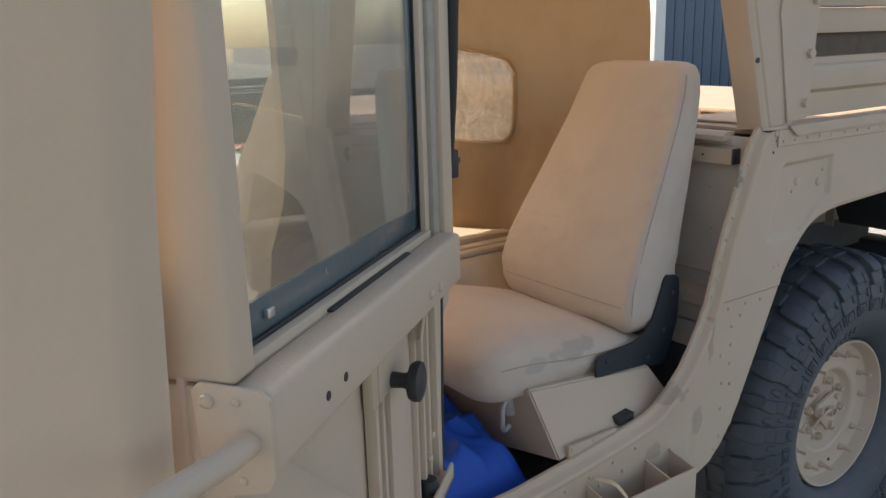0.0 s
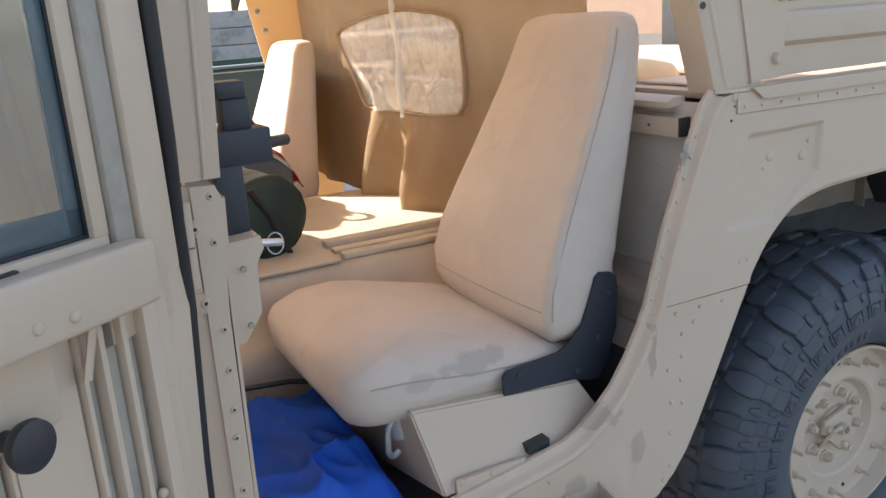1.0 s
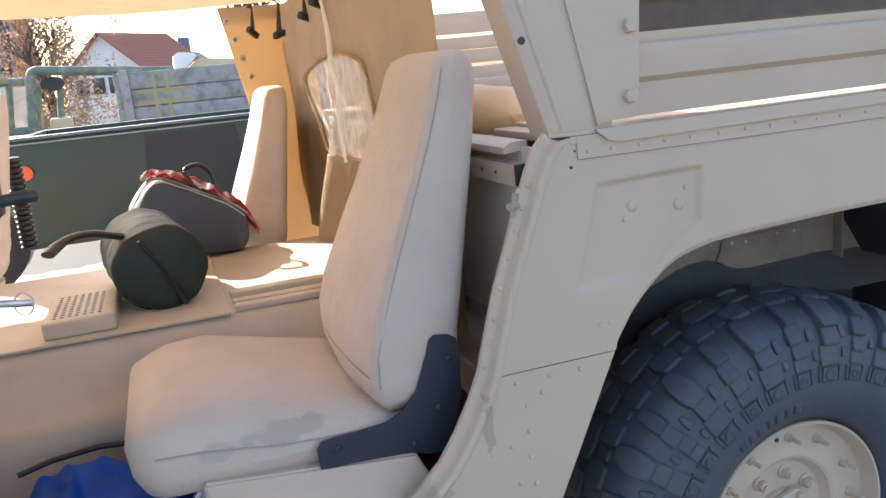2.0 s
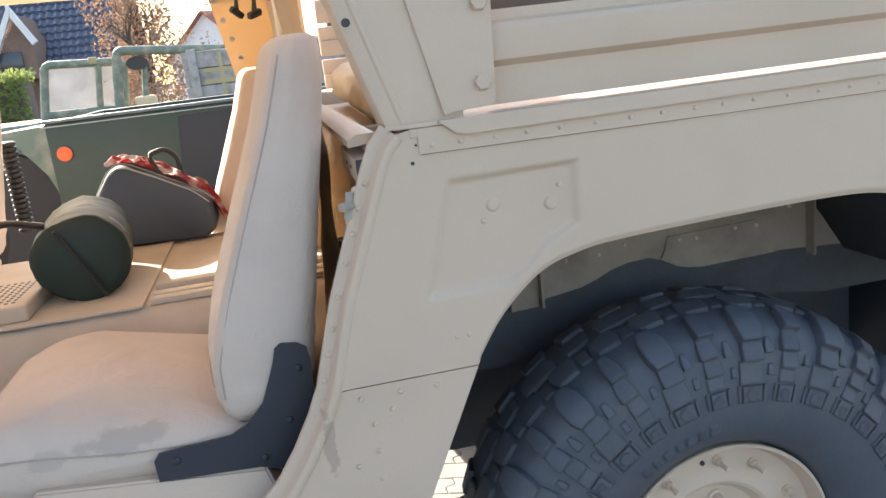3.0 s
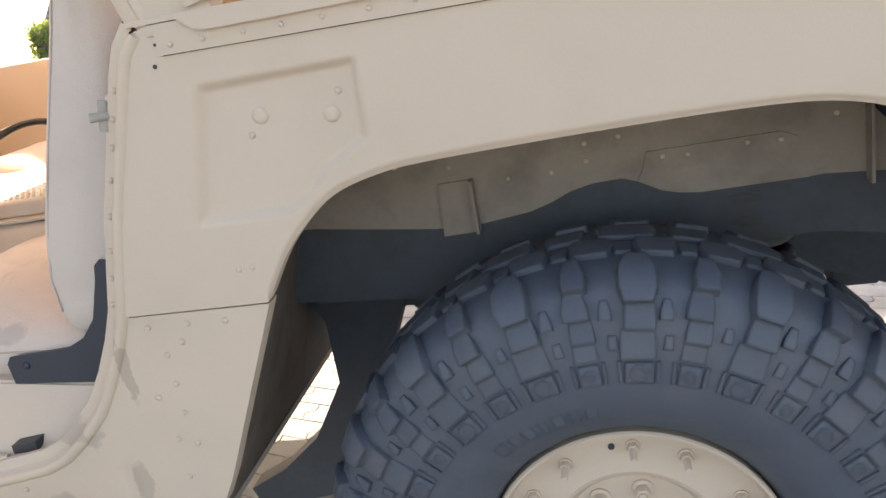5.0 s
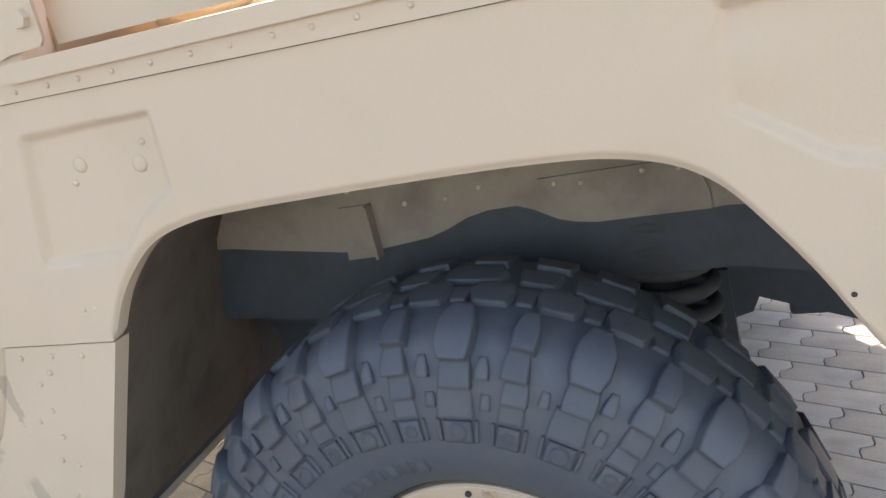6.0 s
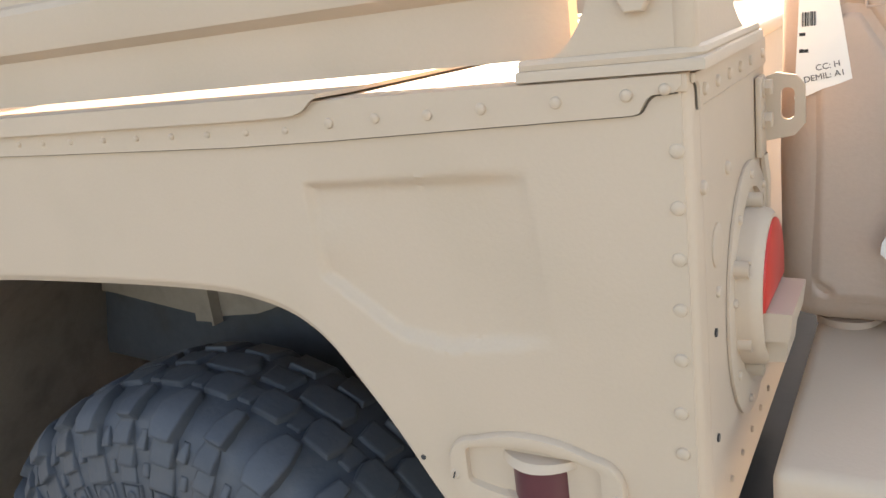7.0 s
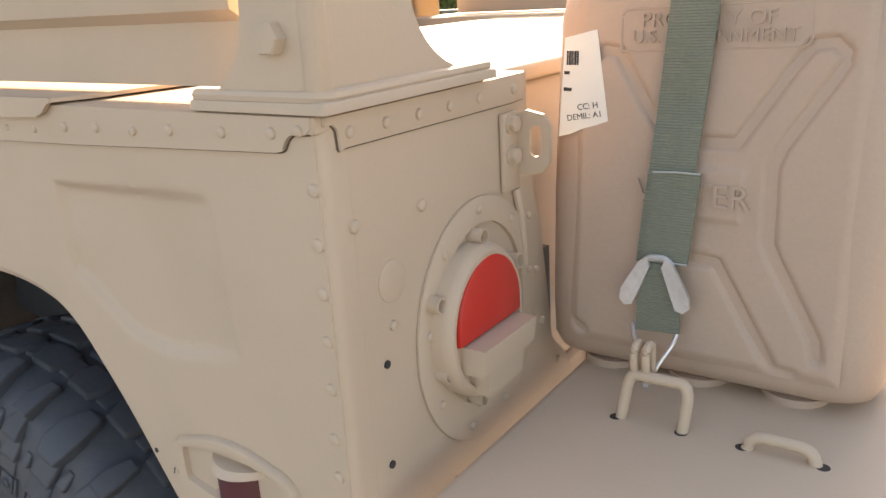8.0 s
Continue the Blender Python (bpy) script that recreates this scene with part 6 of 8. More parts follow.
ring_pts = [(0.944 + 0.013 * math.cos(a), 0.10, 1.192 + 0.017 * math.sin(a)) for a in [k * math.tau / 16 for k in range(17)]]
sweep(bm, ring_pts, 0.0012, 6)
part("quick_pin", bm, steel, bracket, "steel quick-release pin with ring")

# bags
def bag_shape(bm, p0, p1, r, seed, n=40, m=28, squash=0.85, sag=0.0, wr=0.02):
    p0, p1 = Vector(p0), Vector(p1)
    ax = (p1 - p0).normalized()
    up = Vector((0, 0, 1))
    sd = ax.cross(up).normalized()
    up = sd.cross(ax).normalized()
    rings = []
    for i in range(n + 1):
        t = i / n
        e = 0.06
        k = min(1.0, math.sin(math.pi / 2 * min(1.0, t / e)) ** 0.6 if t < e else (math.sin(math.pi / 2 * min(1.0, (1 - t) / e)) ** 0.6 if t > 1 - e else 1.0))
        k = max(k, 0.04)
        c = p0.lerp(p1, t)
        ring = []
        for j in range(m):
            a = j * math.tau / m
            rr_ = r * k * (1 + wr * 2 * noise.noise(Vector((t * 5, math.cos(a) * 2, math.sin(a) * 2 + seed))) + wr * noise.noise(Vector((t * 18, math.cos(a) * 5, math.sin(a) * 5 + seed))))
            h = math.sin(a) * rr_ * squash
            ring.append(c + sd * math.cos(a) * rr_ + up * h)
        rings.append(ring)
    return ring_loft(bm, rings)


duffel = thing("duffel_bag", (1.1, 0.9, 0.965), "dark green nylon duffel bag lying on tunnel", "bag")
bm = bmesh.new()
bag_shape(bm, (1.13, 0.80, 1.066), (1.075, 1.21, 1.066), 0.110, 2, squash=0.93, wr=0.035)
part("body", bm, green_cloth, duffel, smooth=80)
bm = bmesh.new()
ax = Vector((-0.133, 0.991, 0.0))
for t, w in ((0.10, 0.022),):
    ring = []
    c = Vector((1.13, 0.80, 1.060)) + ax * 0.045
    sd = ax.cross(Vector((0, 0, 1)))
    for side_ in (0.0, w):
        ring.append([c + ax * side_ + sd * math.cos(a) * 0.110 + Vector((0, 0, 1)) * math.sin(a) * 0.101 for a in [k * math.tau / 40 for k in range(40)]])
    ring_loft(bm, ring, False)
sweep(bm, [Vector((1.13, 0.80, 1.06)) - ax * 0.006 + sd * u * 0.02 + Vector((0, 0, 1)) * v for u, v in ((-2.2, 0.085), (-0.3, 0.02), (1.2, -0.05), (2.0, -0.085))], 0.012, 8, flat=0.3)
part("strap", bm, black_plastic, duffel, "black webbing strap")
bm = bmesh.new()
sweep(bm, bend([(1.05, 0.86, 1.15), (0.98, 0.83, 1.175), (0.93, 0.80, 1.17), (0.90, 0.75, 1.15)], 0.03), 0.018, 10, flat=0.5)
part("carry_handle", bm, black_plastic, duffel)
bm = bmesh.new()
for s in range(2):
    c = Vector((1.13, 0.80, 1.066)) + ax * (0.10 + s * 0.05)
    ring = [[c + ax * d + sd * math.cos(a) * 0.1095 + Vector((0, 0, 1)) * math.sin(a) * 0.1005 for a in [radians(5 + k * 8) for k in range(24)]] for d in (0.0, 0.026)]
    rows = [[bm.verts.new(p) for p in q] for q in ring]
    for j in range(23):
        bm.faces.new((rows[0][j], rows[0][j + 1], rows[1][j + 1], rows[1][j]))
part("pale_panel", bm, green_grey_cloth, duffel, "grey-green panels on the flank")

pack = thing("travel_bag", (1.22, 1.5, 0.965), "grey soft travel bag with pale piping on tunnel", "bag")
PACK = [(1.005, 0.968), (1.375, 0.968), (1.392, 1.00), (1.388, 1.075), (1.345, 1.115), (1.26, 1.165), (1.170, 1.213), (1.135, 1.216), (1.105, 1.195), (1.065, 1.140), (1.015, 1.04)]
bm = bmesh.new()
rings = []
for y, k in ((1.405, 0.90), (1.412, 0.97), (1.43, 1.0), (1.50, 1.02), (1.58, 1.01), (1.62, 0.96), (1.63, 0.88)):
    ring = bend([Vector((1.20 + (x - 1.20) * k, y, 1.06 + (z - 1.06) * k)) for x, z in PACK + PACK[:1]], 0.05, 5)
    rings.append([crease(crease(p, 0.014, 7), 0.006, 20) for p in ring[:-1]])
ring_loft(bm, rings)
part("body", bm, grey_cloth, pack, smooth=80)
for y, k in ((1.409, 0.965), (1.462, 1.025)):
    bm = bmesh.new()
    pts = bend([Vector((1.20 + (x - 1.20) * k, y, 1.06 + (z - 1.06) * k)) for x, z in PACK[3:]], 0.05, 5)
    sweep(bm, [crease(p, 0.014, 7) for p in pts], 0.0024, 6)
    part("piping", bm, light_cloth, pack, "pale grey piping")
bm = bmesh.new()
sweep(bm, bend([(1.25, 1.47, 1.175), (1.225, 1.49, 1.232), (1.275, 1.50, 1.245), (1.31, 1.50, 1.215), (1.315, 1.50, 1.15)], 0.02), 0.008, 10)
part("handle", bm, black_plastic, pack)
jacket = thing("red_jacket", (1.28, 1.56, 1.17), "crumpled red and white cloth lying on bag", "jacket")
bm = bmesh.new()
rows = []
for i in range(56):
    row = []
    for j in range(34):
        u, v = i / 55, j / 33
        x, y = 1.10 + 0.33 * u, 1.455 + 0.17 * v + 0.012 * math.sin(u * 17)
        z = lerp([(1.00, 1.19), (1.135, 1.232), (1.20, 1.222), (1.30, 1.165), (1.38, 1.10), (1.405, 1.05), (1.44, 0.99)], x) - 0.03 * abs(v - 0.4)
        z += 0.020 * noise.noise(Vector((u * 7, v * 5, 4))) + 0.016 * (0.5 - abs(noise.noise(Vector((u * 13, v * 8, 1)))))
        row.append(bm.verts.new((x + 0.02 * noise.noise(Vector((u * 5, v * 5, 8))), y, z)))
    rows.append(row)
for a, b in zip(rows, rows[1:]):
    for j in range(33):
        bm.faces.new((a[j], b[j], b[j + 1], a[j + 1]))
bmesh.ops.solidify(bm, geom=list(bm.faces), thickness=0.006)
part("cloth", bm, striped_cloth, jacket, smooth=70)

tarp = thing("blue_bag", (1.0, 0.25, 0.55), "crumpled blue nylon bag on the cab floor", "bag")
bm = bmesh.new()
rows = []
for i in range(80):
    row = []
    for j in range(70):
        u, v = i / 79, j / 69
        x, y = 0.775 + 0.395 * u, 0.035 + 0.51 * v
        e = smoothstep(0, 0.2, min(u, 1 - u)) * smoothstep(0, 0.2, min(v, 1 - v))
        q = Vector((x * 4.0 + y * 1.5, y * 3.2, 0.7))
        fold = 1 - abs(noise.noise(q * 1.7 + Vector((3, 1, 0)))) * 2
        z = 0.56 + (0.175 + 0.045 * v - 0.03 * u) * e ** 0.45 + 0.030 * noise.noise(q) * e + 0.026 * fold ** 3 * e * e + 0.013 * (1 - 2 * abs(noise.noise(q * 3.3))) ** 2 * e * e
        x += 0.02 * noise.noise(q + Vector((5, 0, 0)))
        row.append(bm.verts.new((x, y, z)))
    rows.append(row)
for a, b in zip(rows, rows[1:]):
    for j in range(69):
        bm.faces.new((a[j], b[j], b[j + 1], a[j + 1]))
bmesh.ops.solidify(bm, geom=list(bm.faces), thickness=-0.004)
part("body", bm, blue_cloth, tarp, smooth=80)
bm = bmesh.new()
sweep(bm, [(0.80, 0.495, 0.765), (0.86, 0.515, 0.772), (0.95, 0.52, 0.778), (1.05, 0.512, 0.772), (1.14, 0.48, 0.760)], 0.006, 8)
part("zip_edge", bm, black_plastic, tarp, "black edge binding")

hose = thing("ribbed_hose", (0.664, 2.09, 0.97), "black ribbed rubber hose standing by far door", "hose")
bm = bmesh.new()
prof = []
for k in range(18):
    prof += [(0.026, 0.96 + 0.019 * k), (0.030, 0.965 + 0.019 * k), (0.030, 0.972 + 0.019 * k), (0.024, 0.976 + 0.019 * k)]
lathe(bm, prof, Matrix.Translation((0.664, 2.09, 0)), 16)
part("hose", bm, seal_rubber, hose)

# perforated box on the tunnel
grille = thing("perforated_box", (0.95, 0.8, 0.965), "tan perforated metal box on tunnel", "box")
bm = bmesh.new()
box(bm, (0.86, 0.715, 0.965), (1.015, 0.99, 1.005), 0.008, 3)
part("box", bm, inner_paint, grille)
pieces("hole", hole_mesh, grille, [Matrix.Translation((0.885 + 0.016 * i, 0.75 + 0.022 * j, 1.005)) @ Matrix.Scale(1.5, 4) for i in range(7) for j in range(10)])

# rear curtain of the soft top
curtain = thing("canvas_curtain", (1.68, 1.0, 0.96), "tan canvas curtain with clear window, hanging in folds", "curtain")
WIN = [(0.890, 1.245), (0.845, 1.275), (0.815, 1.38), (0.800, 1.465), (0.825, 1.500), (0.95, 1.525), (1.14, 1.540), (1.34, 1.530), (1.55, 1.500), (1.610, 1.480), (1.615, 1.445), (1.555, 1.33), (1.500, 1.245), (1.455, 1.225), (1.20, 1.228), (1.00, 1.234)]
WIN = [(1.2 + (y - 1.2) * 1.07, 1.38 + (z - 1.38) * 0.97) for y, z in WIN]


def curtain_x(y, z):
    s = 0.028 * math.sin(y * 9.0 + 0.6) * smoothstep(1.5, 1.0, z) + 0.018 * noise.noise(Vector((y * 4, z * 3, 2)))
    s -= 0.13 * math.exp(-((y - 1.40 + 0.10 * (z - 1.0)) / 0.07) ** 2) * smoothstep(1.42, 0.98, z)
    s -= 0.07 * math.exp(-((y - 1.10) / 0.05) ** 2) * smoothstep(1.30, 1.0, z)
    s += 0.05 * math.exp(-((y - 1.25) / 0.06) ** 2) * smoothstep(1.35, 1.0, z)
    s += 0.014 * math.sin(y * 23 + z * 6) * smoothstep(1.40, 1.0, z)
    s += 0.010 * noise.noise(Vector((y * 11, z * 9, 5)))
    return 1.695 - 0.03 * smoothstep(1.2, 1.9, z) + s * 0.8


def cloth_sheet(keep, x_of, ys, zs, offset=0.0):
    bm = bmesh.new()
    grid = [[bm.verts.new((x_of(y, z) + offset, y, z)) for z in zs] for y in ys]
    for a, b, y0, y1 in zip(grid, grid[1:], ys, ys[1:]):
        for j in range(len(zs) - 1):
            if keep((y0 + y1) / 2, (zs[j] + zs[j + 1]) / 2):
                bm.faces.new((a[j], b[j], b[j + 1], a[j + 1]))
    for v in [v for v in bm.verts if not v.link_faces]:
        bm.verts.remove(v)
    return bm


ys = [0.275 + 0.0125 * k for k in range(146)]
zs = [0.93 + 0.0125 * k for k in range(66)]
def hem(y):
    return 1.66 + 0.10 * smoothstep(0.3, 1.2, y)


bm = cloth_sheet(lambda y, z: inside_depth(WIN, y, z) < 0.004 and z < hem(y), curtain_x, ys, zs)
bmesh.ops.solidify(bm, geom=list(bm.faces), thickness=0.003)
part("canvas", bm, canvas, curtain, smooth=80)
bm = cloth_sheet(lambda y, z: inside_depth(WIN, y, z) > -0.016, curtain_x, ys, zs, 0.004)
win = part("clear_window", bm, clear_vinyl, curtain, "hazy creased clear vinyl window", smooth=80)
bm = bmesh.new()
loop = [(y, z) for y, z in WIN]
pts = bend([Vector((curtain_x(y, z) - 0.003, y, z)) for y, z in loop + loop[:1]], 0.03, 3)
sweep(bm, pts, 0.008, 8, flat=0.5)
part("window_binding", bm, canvas, curtain)
bm = bmesh.new()
sweep(bm, [(curtain_x(1.18, z) - 0.010, 1.185 + 0.006 * math.sin(z * 30), z) for z in [1.22 + 0.03 * k for k in range(18)]], 0.009, 8, flat=0.35)
part("pull_strap", bm, mat("white_strap", (0.85, 0.83, 0.80), 0.5, bump=0.2), curtain, "pale strap across the window")
# side flap by the far pillar
flap = thing("canvas_flap", (1.55, 2.05, 1.4), "tan canvas side flap with grommets", "flap")
bm = bmesh.new()
prism(bm, [(1.47, 0.70), (1.80, 0.70), (1.80, 1.76), (1.455, 1.76), (1.530, 1.36), (1.525, 1.22)], 0.006, side(2.06), 0.0)
part("cloth", bm, canvas, flap)
pieces("grommet", mesh_of(lathe(bmesh.new(), [(0.012, 0.0), (0.012, 0.003), (0.006, 0.004), (0.006, 0.0), (0, 0.0)], Matrix.Identity(4), 16), "grommet", cast_zinc), flap, [facing((1.555 - 0.30 * (z - 1.4) + 0.02, 2.06, z), OUT) for z in (1.50, 1.57, 1.64, 1.71)])
buckle = mesh_of(box(bmesh.new(), (-0.03, -0.01, -0.012), (0.03, 0.01, 0.012), 0.006, 2), "buckle", black_plastic)
for x, y, z, r in ((1.56, 1.95, 1.655, 30), (1.62, 1.72, 1.63, -15), (1.66, 1.42, 1.66, 10), (1.66, 1.22, 1.68, 10)):
    b_ = thing("strap_buckle", (x, y, z), "black plastic strap buckle hanging from roof", "buckle", "roof buckles")
    ob = new("buckle", buckle)
    ob.parent = b_
    ob.rotation_euler = (0.3, radians(r), 0.8)
    bm = bmesh.new()
    sweep(bm, [(x, y, z), (x + 0.01, y, z + 0.1), (x, y + 0.02, 1.745)], 0.010, 8, flat=0.2)
    part("strap", bm, black_plastic, b_)
# soft roof
roof = thing("canvas_roof", (0.8, 1.1, 1.80), "tan canvas soft top over the cab", "roof")
bm = bmesh.new()
rows = []
for i in range(12):
    x = -0.5 + 2.22 * i / 11
    rows.append([bm.verts.new((x, -0.02 + 2.2 * j / 15, 1.775 + 0.04 * math.sin(math.pi * j / 15) + 0.006 * math.sin(i * 1.3))) for j in range(16)])
for a, b in zip(rows, rows[1:]):
    for j in range(15):
        bm.faces.new((a[j], b[j], b[j + 1], a[j + 1]))
bmesh.ops.solidify(bm, geom=list(bm.faces), thickness=0.004)
part("cloth", bm, canvas, roof, smooth=80)

# cream tarpaulin in the bed
load = thing("folded_tarpaulin", (2.1, 0.7, 1.34), "cream folded tarpaulin stowed in the bed", "tarpaulin")
bm = bmesh.new()
bag_shape(bm, (1.86, 0.36, 1.36), (1.90, 1.6, 1.38), 0.075, 12, squash=0.8, wr=0.10)
bag_shape(bm, (2.02, 0.40, 1.30), (2.05, 1.5, 1.30), 0.09, 17, squash=0.8, wr=0.12)
part("cloth", bm, cream_canvas, load, smooth=70)
bm = bmesh.new()
box(bm, (1.77, 0.475, 0.905), (2.15, 1.75, 1.28), 0.01)
stow = thing("stowage_box", (1.9, 1.0, 0.9), "tan stowage box across the bed front", "box")
part("box", bm, paint, stow)
bm = bmesh.new()
box(bm, (1.765, 0.47, 1.281), (2.155, 1.755, 1.30), 0.006)
part("lid", bm, paint, stow)
bm = bmesh.new()
box(bm, (1.80, 1.86, 0.9), (3.09, 1.88, 1.338), 0.004)
part("far_bed_side", bm, paint, truck)
bm = bmesh.new()
box(bm, (1.80, 1.88, 1.325), (3.094, 2.18, 1.34), 0.004)
part("side_deck", bm, paint, truck)
bm = bmesh.new()
box(bm, (1.76, 0.318, 1.146), (3.09, 0.326, 1.327), 0.003)
part("bed_side", bm, paint, truck, "tan inner bed wall")
bm = bmesh.new()
for z0, z1, y in ((1.342, 1.40, 2.105), (1.402, 1.455, 2.118), (1.468, 1.525, 2.105), (1.527, 1.58, 2.118), (1.592, 1.68, 2.105)):
    box(bm, (1.85, y, z0), (3.02, y + 0.02, z1), 0.005)
part("far_rack", bm, paint, truck, "ribbed rack on the far bed side")
bm = bmesh.new()
prism(bm, [(2.955, 1.342), (3.10, 1.342), (3.095, 1.68), (3.02, 1.68), (3.01, 1.46)], 0.03, side(2.135), 0.003)
part("far_post", bm, paint, truck, "flared post on the far bed side")

chest = thing("cargo_chest", (2.7, 1.0, 0.9), "tan flat-lidded chest filling the truck bed", "chest")
bm = bmesh.new()
box(bm, (2.26, 0.480, 0.902), (2.985, 1.70, 1.316), 0.012, 3)
box(bm, (2.990, 0.342, 0.902), (3.040, 1.70, 1.316), 0.008, 3)
part("body", bm, paint, chest)
bm = bmesh.new()
box(bm, (2.252, 0.336, 1.317), (3.056, 1.708, 1.338), 0.006, 3)
part("lid", bm, paint, chest)

board = thing("wooden_board", (2.5, 0.05, 1.49), "dark brown wooden board behind the rack slats", "board")
bm = bmesh.new()
box(bm, (1.955, 0.0575, 1.475), (2.955, 0.072, 1.58), 0.003)
part("plank", bm, bark, board)

# ---- water can on the tailgate ----
LEAN = Matrix.Translation((3.52, 0.36, 0.986)) @ pose(0, 0, 0, -5.2, 0, 0) @ Matrix.Diagonal((1.03, 1, 1, 1)) @ Matrix.Translation((-3.52, -0.36, -0.986))


def lean(ob):
    """Leans a thing back with the can."""
    ob.matrix_basis = LEAN @ ob.matrix_basis


can = thing("water_can", (3.30, 0.42, 0.986), "sand plastic water can strapped on the tailgate", "jerry can")
CX0, CX1, CY0, CY1, CZ0, CZ1 = 3.128, 3.482, 0.338, 0.50, 1.004, 1.44
bm = bmesh.new()
rings = []
for z, i in ((CZ0, 0.020), (CZ0 + 0.006, 0.008), (CZ0 + 0.02, 0.002), (CZ0 + 0.06, 0.0), (1.2, -0.002), (CZ1 - 0.05, 0.0), (CZ1 - 0.015, 0.006), (CZ1, 0.02)):
    rings.append(seat_ring(0, CY0 + i, CY1 - i, CX0 + i, CX1 - i, z, 0.042, 6))
# the broad face with its X-shaped recess
ring_loft(bm, rings)
body = part("body", bm, can_plastic, can, smooth=50)


def seg_dist(p, a, b):
    ax_, az_ = b[0] - a[0], b[1] - a[1]
    t = min(1, max(0, ((p[0] - a[0]) * ax_ + (p[1] - a[1]) * az_) / (ax_ * ax_ + az_ * az_)))
    return math.hypot(p[0] - a[0] - t * ax_, p[1] - a[1] - t * az_)


GROOVES = [[(3.185, 1.350), (3.195, 1.356), (3.211, 1.353), (3.244, 1.296), (3.268, 1.264), (3.334, 1.264), (3.377, 1.334), (3.395, 1.359), (3.413, 1.361), (3.423, 1.351)],
           [(3.423, 1.341), (3.376, 1.263), (3.369, 1.244), (3.371, 1.165), (3.379, 1.149), (3.420, 1.075), (3.424, 1.055)],
           [(3.270, 1.145), (3.322, 1.140), (3.385, 1.035), (3.402, 1.035)],
           [(3.165, 1.050), (3.180, 1.040)]]
bm = bmesh.new()
nx, nz = 90, 120
grid = []
for i in range(nx + 1):
    col = []
    for j in range(nz + 1):
        x = CX0 + 0.036 + (CX1 - CX0 - 0.072) * i / nx
        z = CZ0 + 0.025 + (CZ1 - CZ0 - 0.05) * j / nz
        d = min(seg_dist((x, z), a, b) for g_ in GROOVES for a, b in zip(g_, g_[1:]))
        e = min(1.0, min(i, nx - i) / 3, min(j, nz - j) / 3)
        y = CY0 - 0.0050 * e + 0.0068 * (1 - smoothstep(0.002, 0.0085, d)) * e + 0.001 * noise.noise(Vector((x * 9, z * 9, 1)))
        if 3.285 < x < 3.346 and 1.182 < z < 1.240:
            y -= 0.0035 * smoothstep(0, 0.004, min(x - 3.285, 3.346 - x, z - 1.182, 1.240 - z))
        col.append(bm.verts.new((x, y, z)))
    grid.append(col)
for a, b in zip(grid, grid[1:]):
    for j in range(nz):
        bm.faces.new((a[j], b[j], b[j + 1], a[j + 1]))
part("face_panel", bm, can_plastic, can, "moulded face with pressed grooves", smooth=80)
for x in (3.20, 3.30, 3.40):
    bm = bmesh.new()
    lathe(bm, [(0.030, 0.0), (0.036, 0.004), (0.036, 0.014), (0.03, 0.016)], Matrix.Translation((x, 0.40, 0.986)) @ Matrix.Diagonal((1, 1.3, 1, 1)), 24)
    part("foot", bm, can_plastic, can)


def words(text, size, m, material, parent, depth=0.0012, name="lettering"):
    cu = bpy.data.curves.new(name, "FONT")
    cu.body, cu.size, cu.extrude, cu.align_x = text, size, depth, "LEFT"
    cu.materials.append(material)
    ob = new(name, cu)
    ob.parent = parent
    ob.matrix_parent_inverse = Matrix.Translation(-parent.location)
    ob.matrix_basis = m
    return ob


FACE = Matrix(((1, 0, 0, 0), (0, 0, -1, 0), (0, 1, 0, 0), (0, 0, 0, 1)))
words("PROPERTY OF", 0.0205, Matrix.Translation((3.233, CY0 - 0.0056, 1.3785)) @ FACE, can_plastic, can, 0.0018)
words("U.S. GOVERNMENT", 0.0185, Matrix.Translation((3.224, CY0 - 0.0056, 1.3625)) @ FACE, can_plastic, can, 0.0018)
words("WATER", 0.034, Matrix.Translation((3.236, CY0 - 0.0092, 1.199)) @ FACE, can_plastic, can, 0.0022)
bm = bmesh.new()
fr = [Vector((x, CY0 - 0.0040, z)) for x, z in ((3.213, 1.354), (3.393, 1.357), (3.393, 1.399), (3.212, 1.396), (3.213, 1.354))]
sweep(bm, bend(fr, 0.01), 0.0016, 6)
part("lettering_frame", bm, can_plastic, can)

tag = thing("paper_tag", (3.17, 0.33, 1.31), "white printed card tag stuck on water can", "tag")
bm = bmesh.new()
TG = Matrix(((0.985, 0.0, 0.17, 0), (0.0, 1.0, 0.0, 0), (0, 0, 1, 0), (0, 0, 0, 1)))
prism(bm, [(3.1475, 1.262), (3.1515, 1.369), (3.188, 1.377), (3.2035, 1.281), (3.190, 1.276), (3.176, 1.272), (3.160, 1.265)], 0.0006, side(0.3325))
card = part("card", bm, paper, tag, smooth=0)
TX = Matrix.Translation((0, 0.3321, 0)) @ FACE @ pose(0, 0, 0, 0, 0, 9)
for txt, x, z, s in (("CC: H", 3.1685, 1.2915, 0.0092), ("DEMIL: A1", 3.157, 1.2795, 0.0092)):
    words(txt, s, Matrix.Translation((x, 0.3321, z)) @ FACE @ pose(0, 0, 0, 0, 0, 9), ink, tag, 0.0001, "print")
bm = bmesh.new()
for k in range(11):
    w = (0.0008, 0.0004, 0.0012, 0.0005, 0.0009, 0.0004, 0.0006, 0.0011, 0.0005, 0.0008, 0.0004)[k]
    box(bm, (3.1545 + k * 0.0013, 0.3318, 1.340), (3.1545 + k * 0.0013 + w, 0.3325, 1.355))
part("bar_code", bm, ink, tag, smooth=0)
bm = bmesh.new()
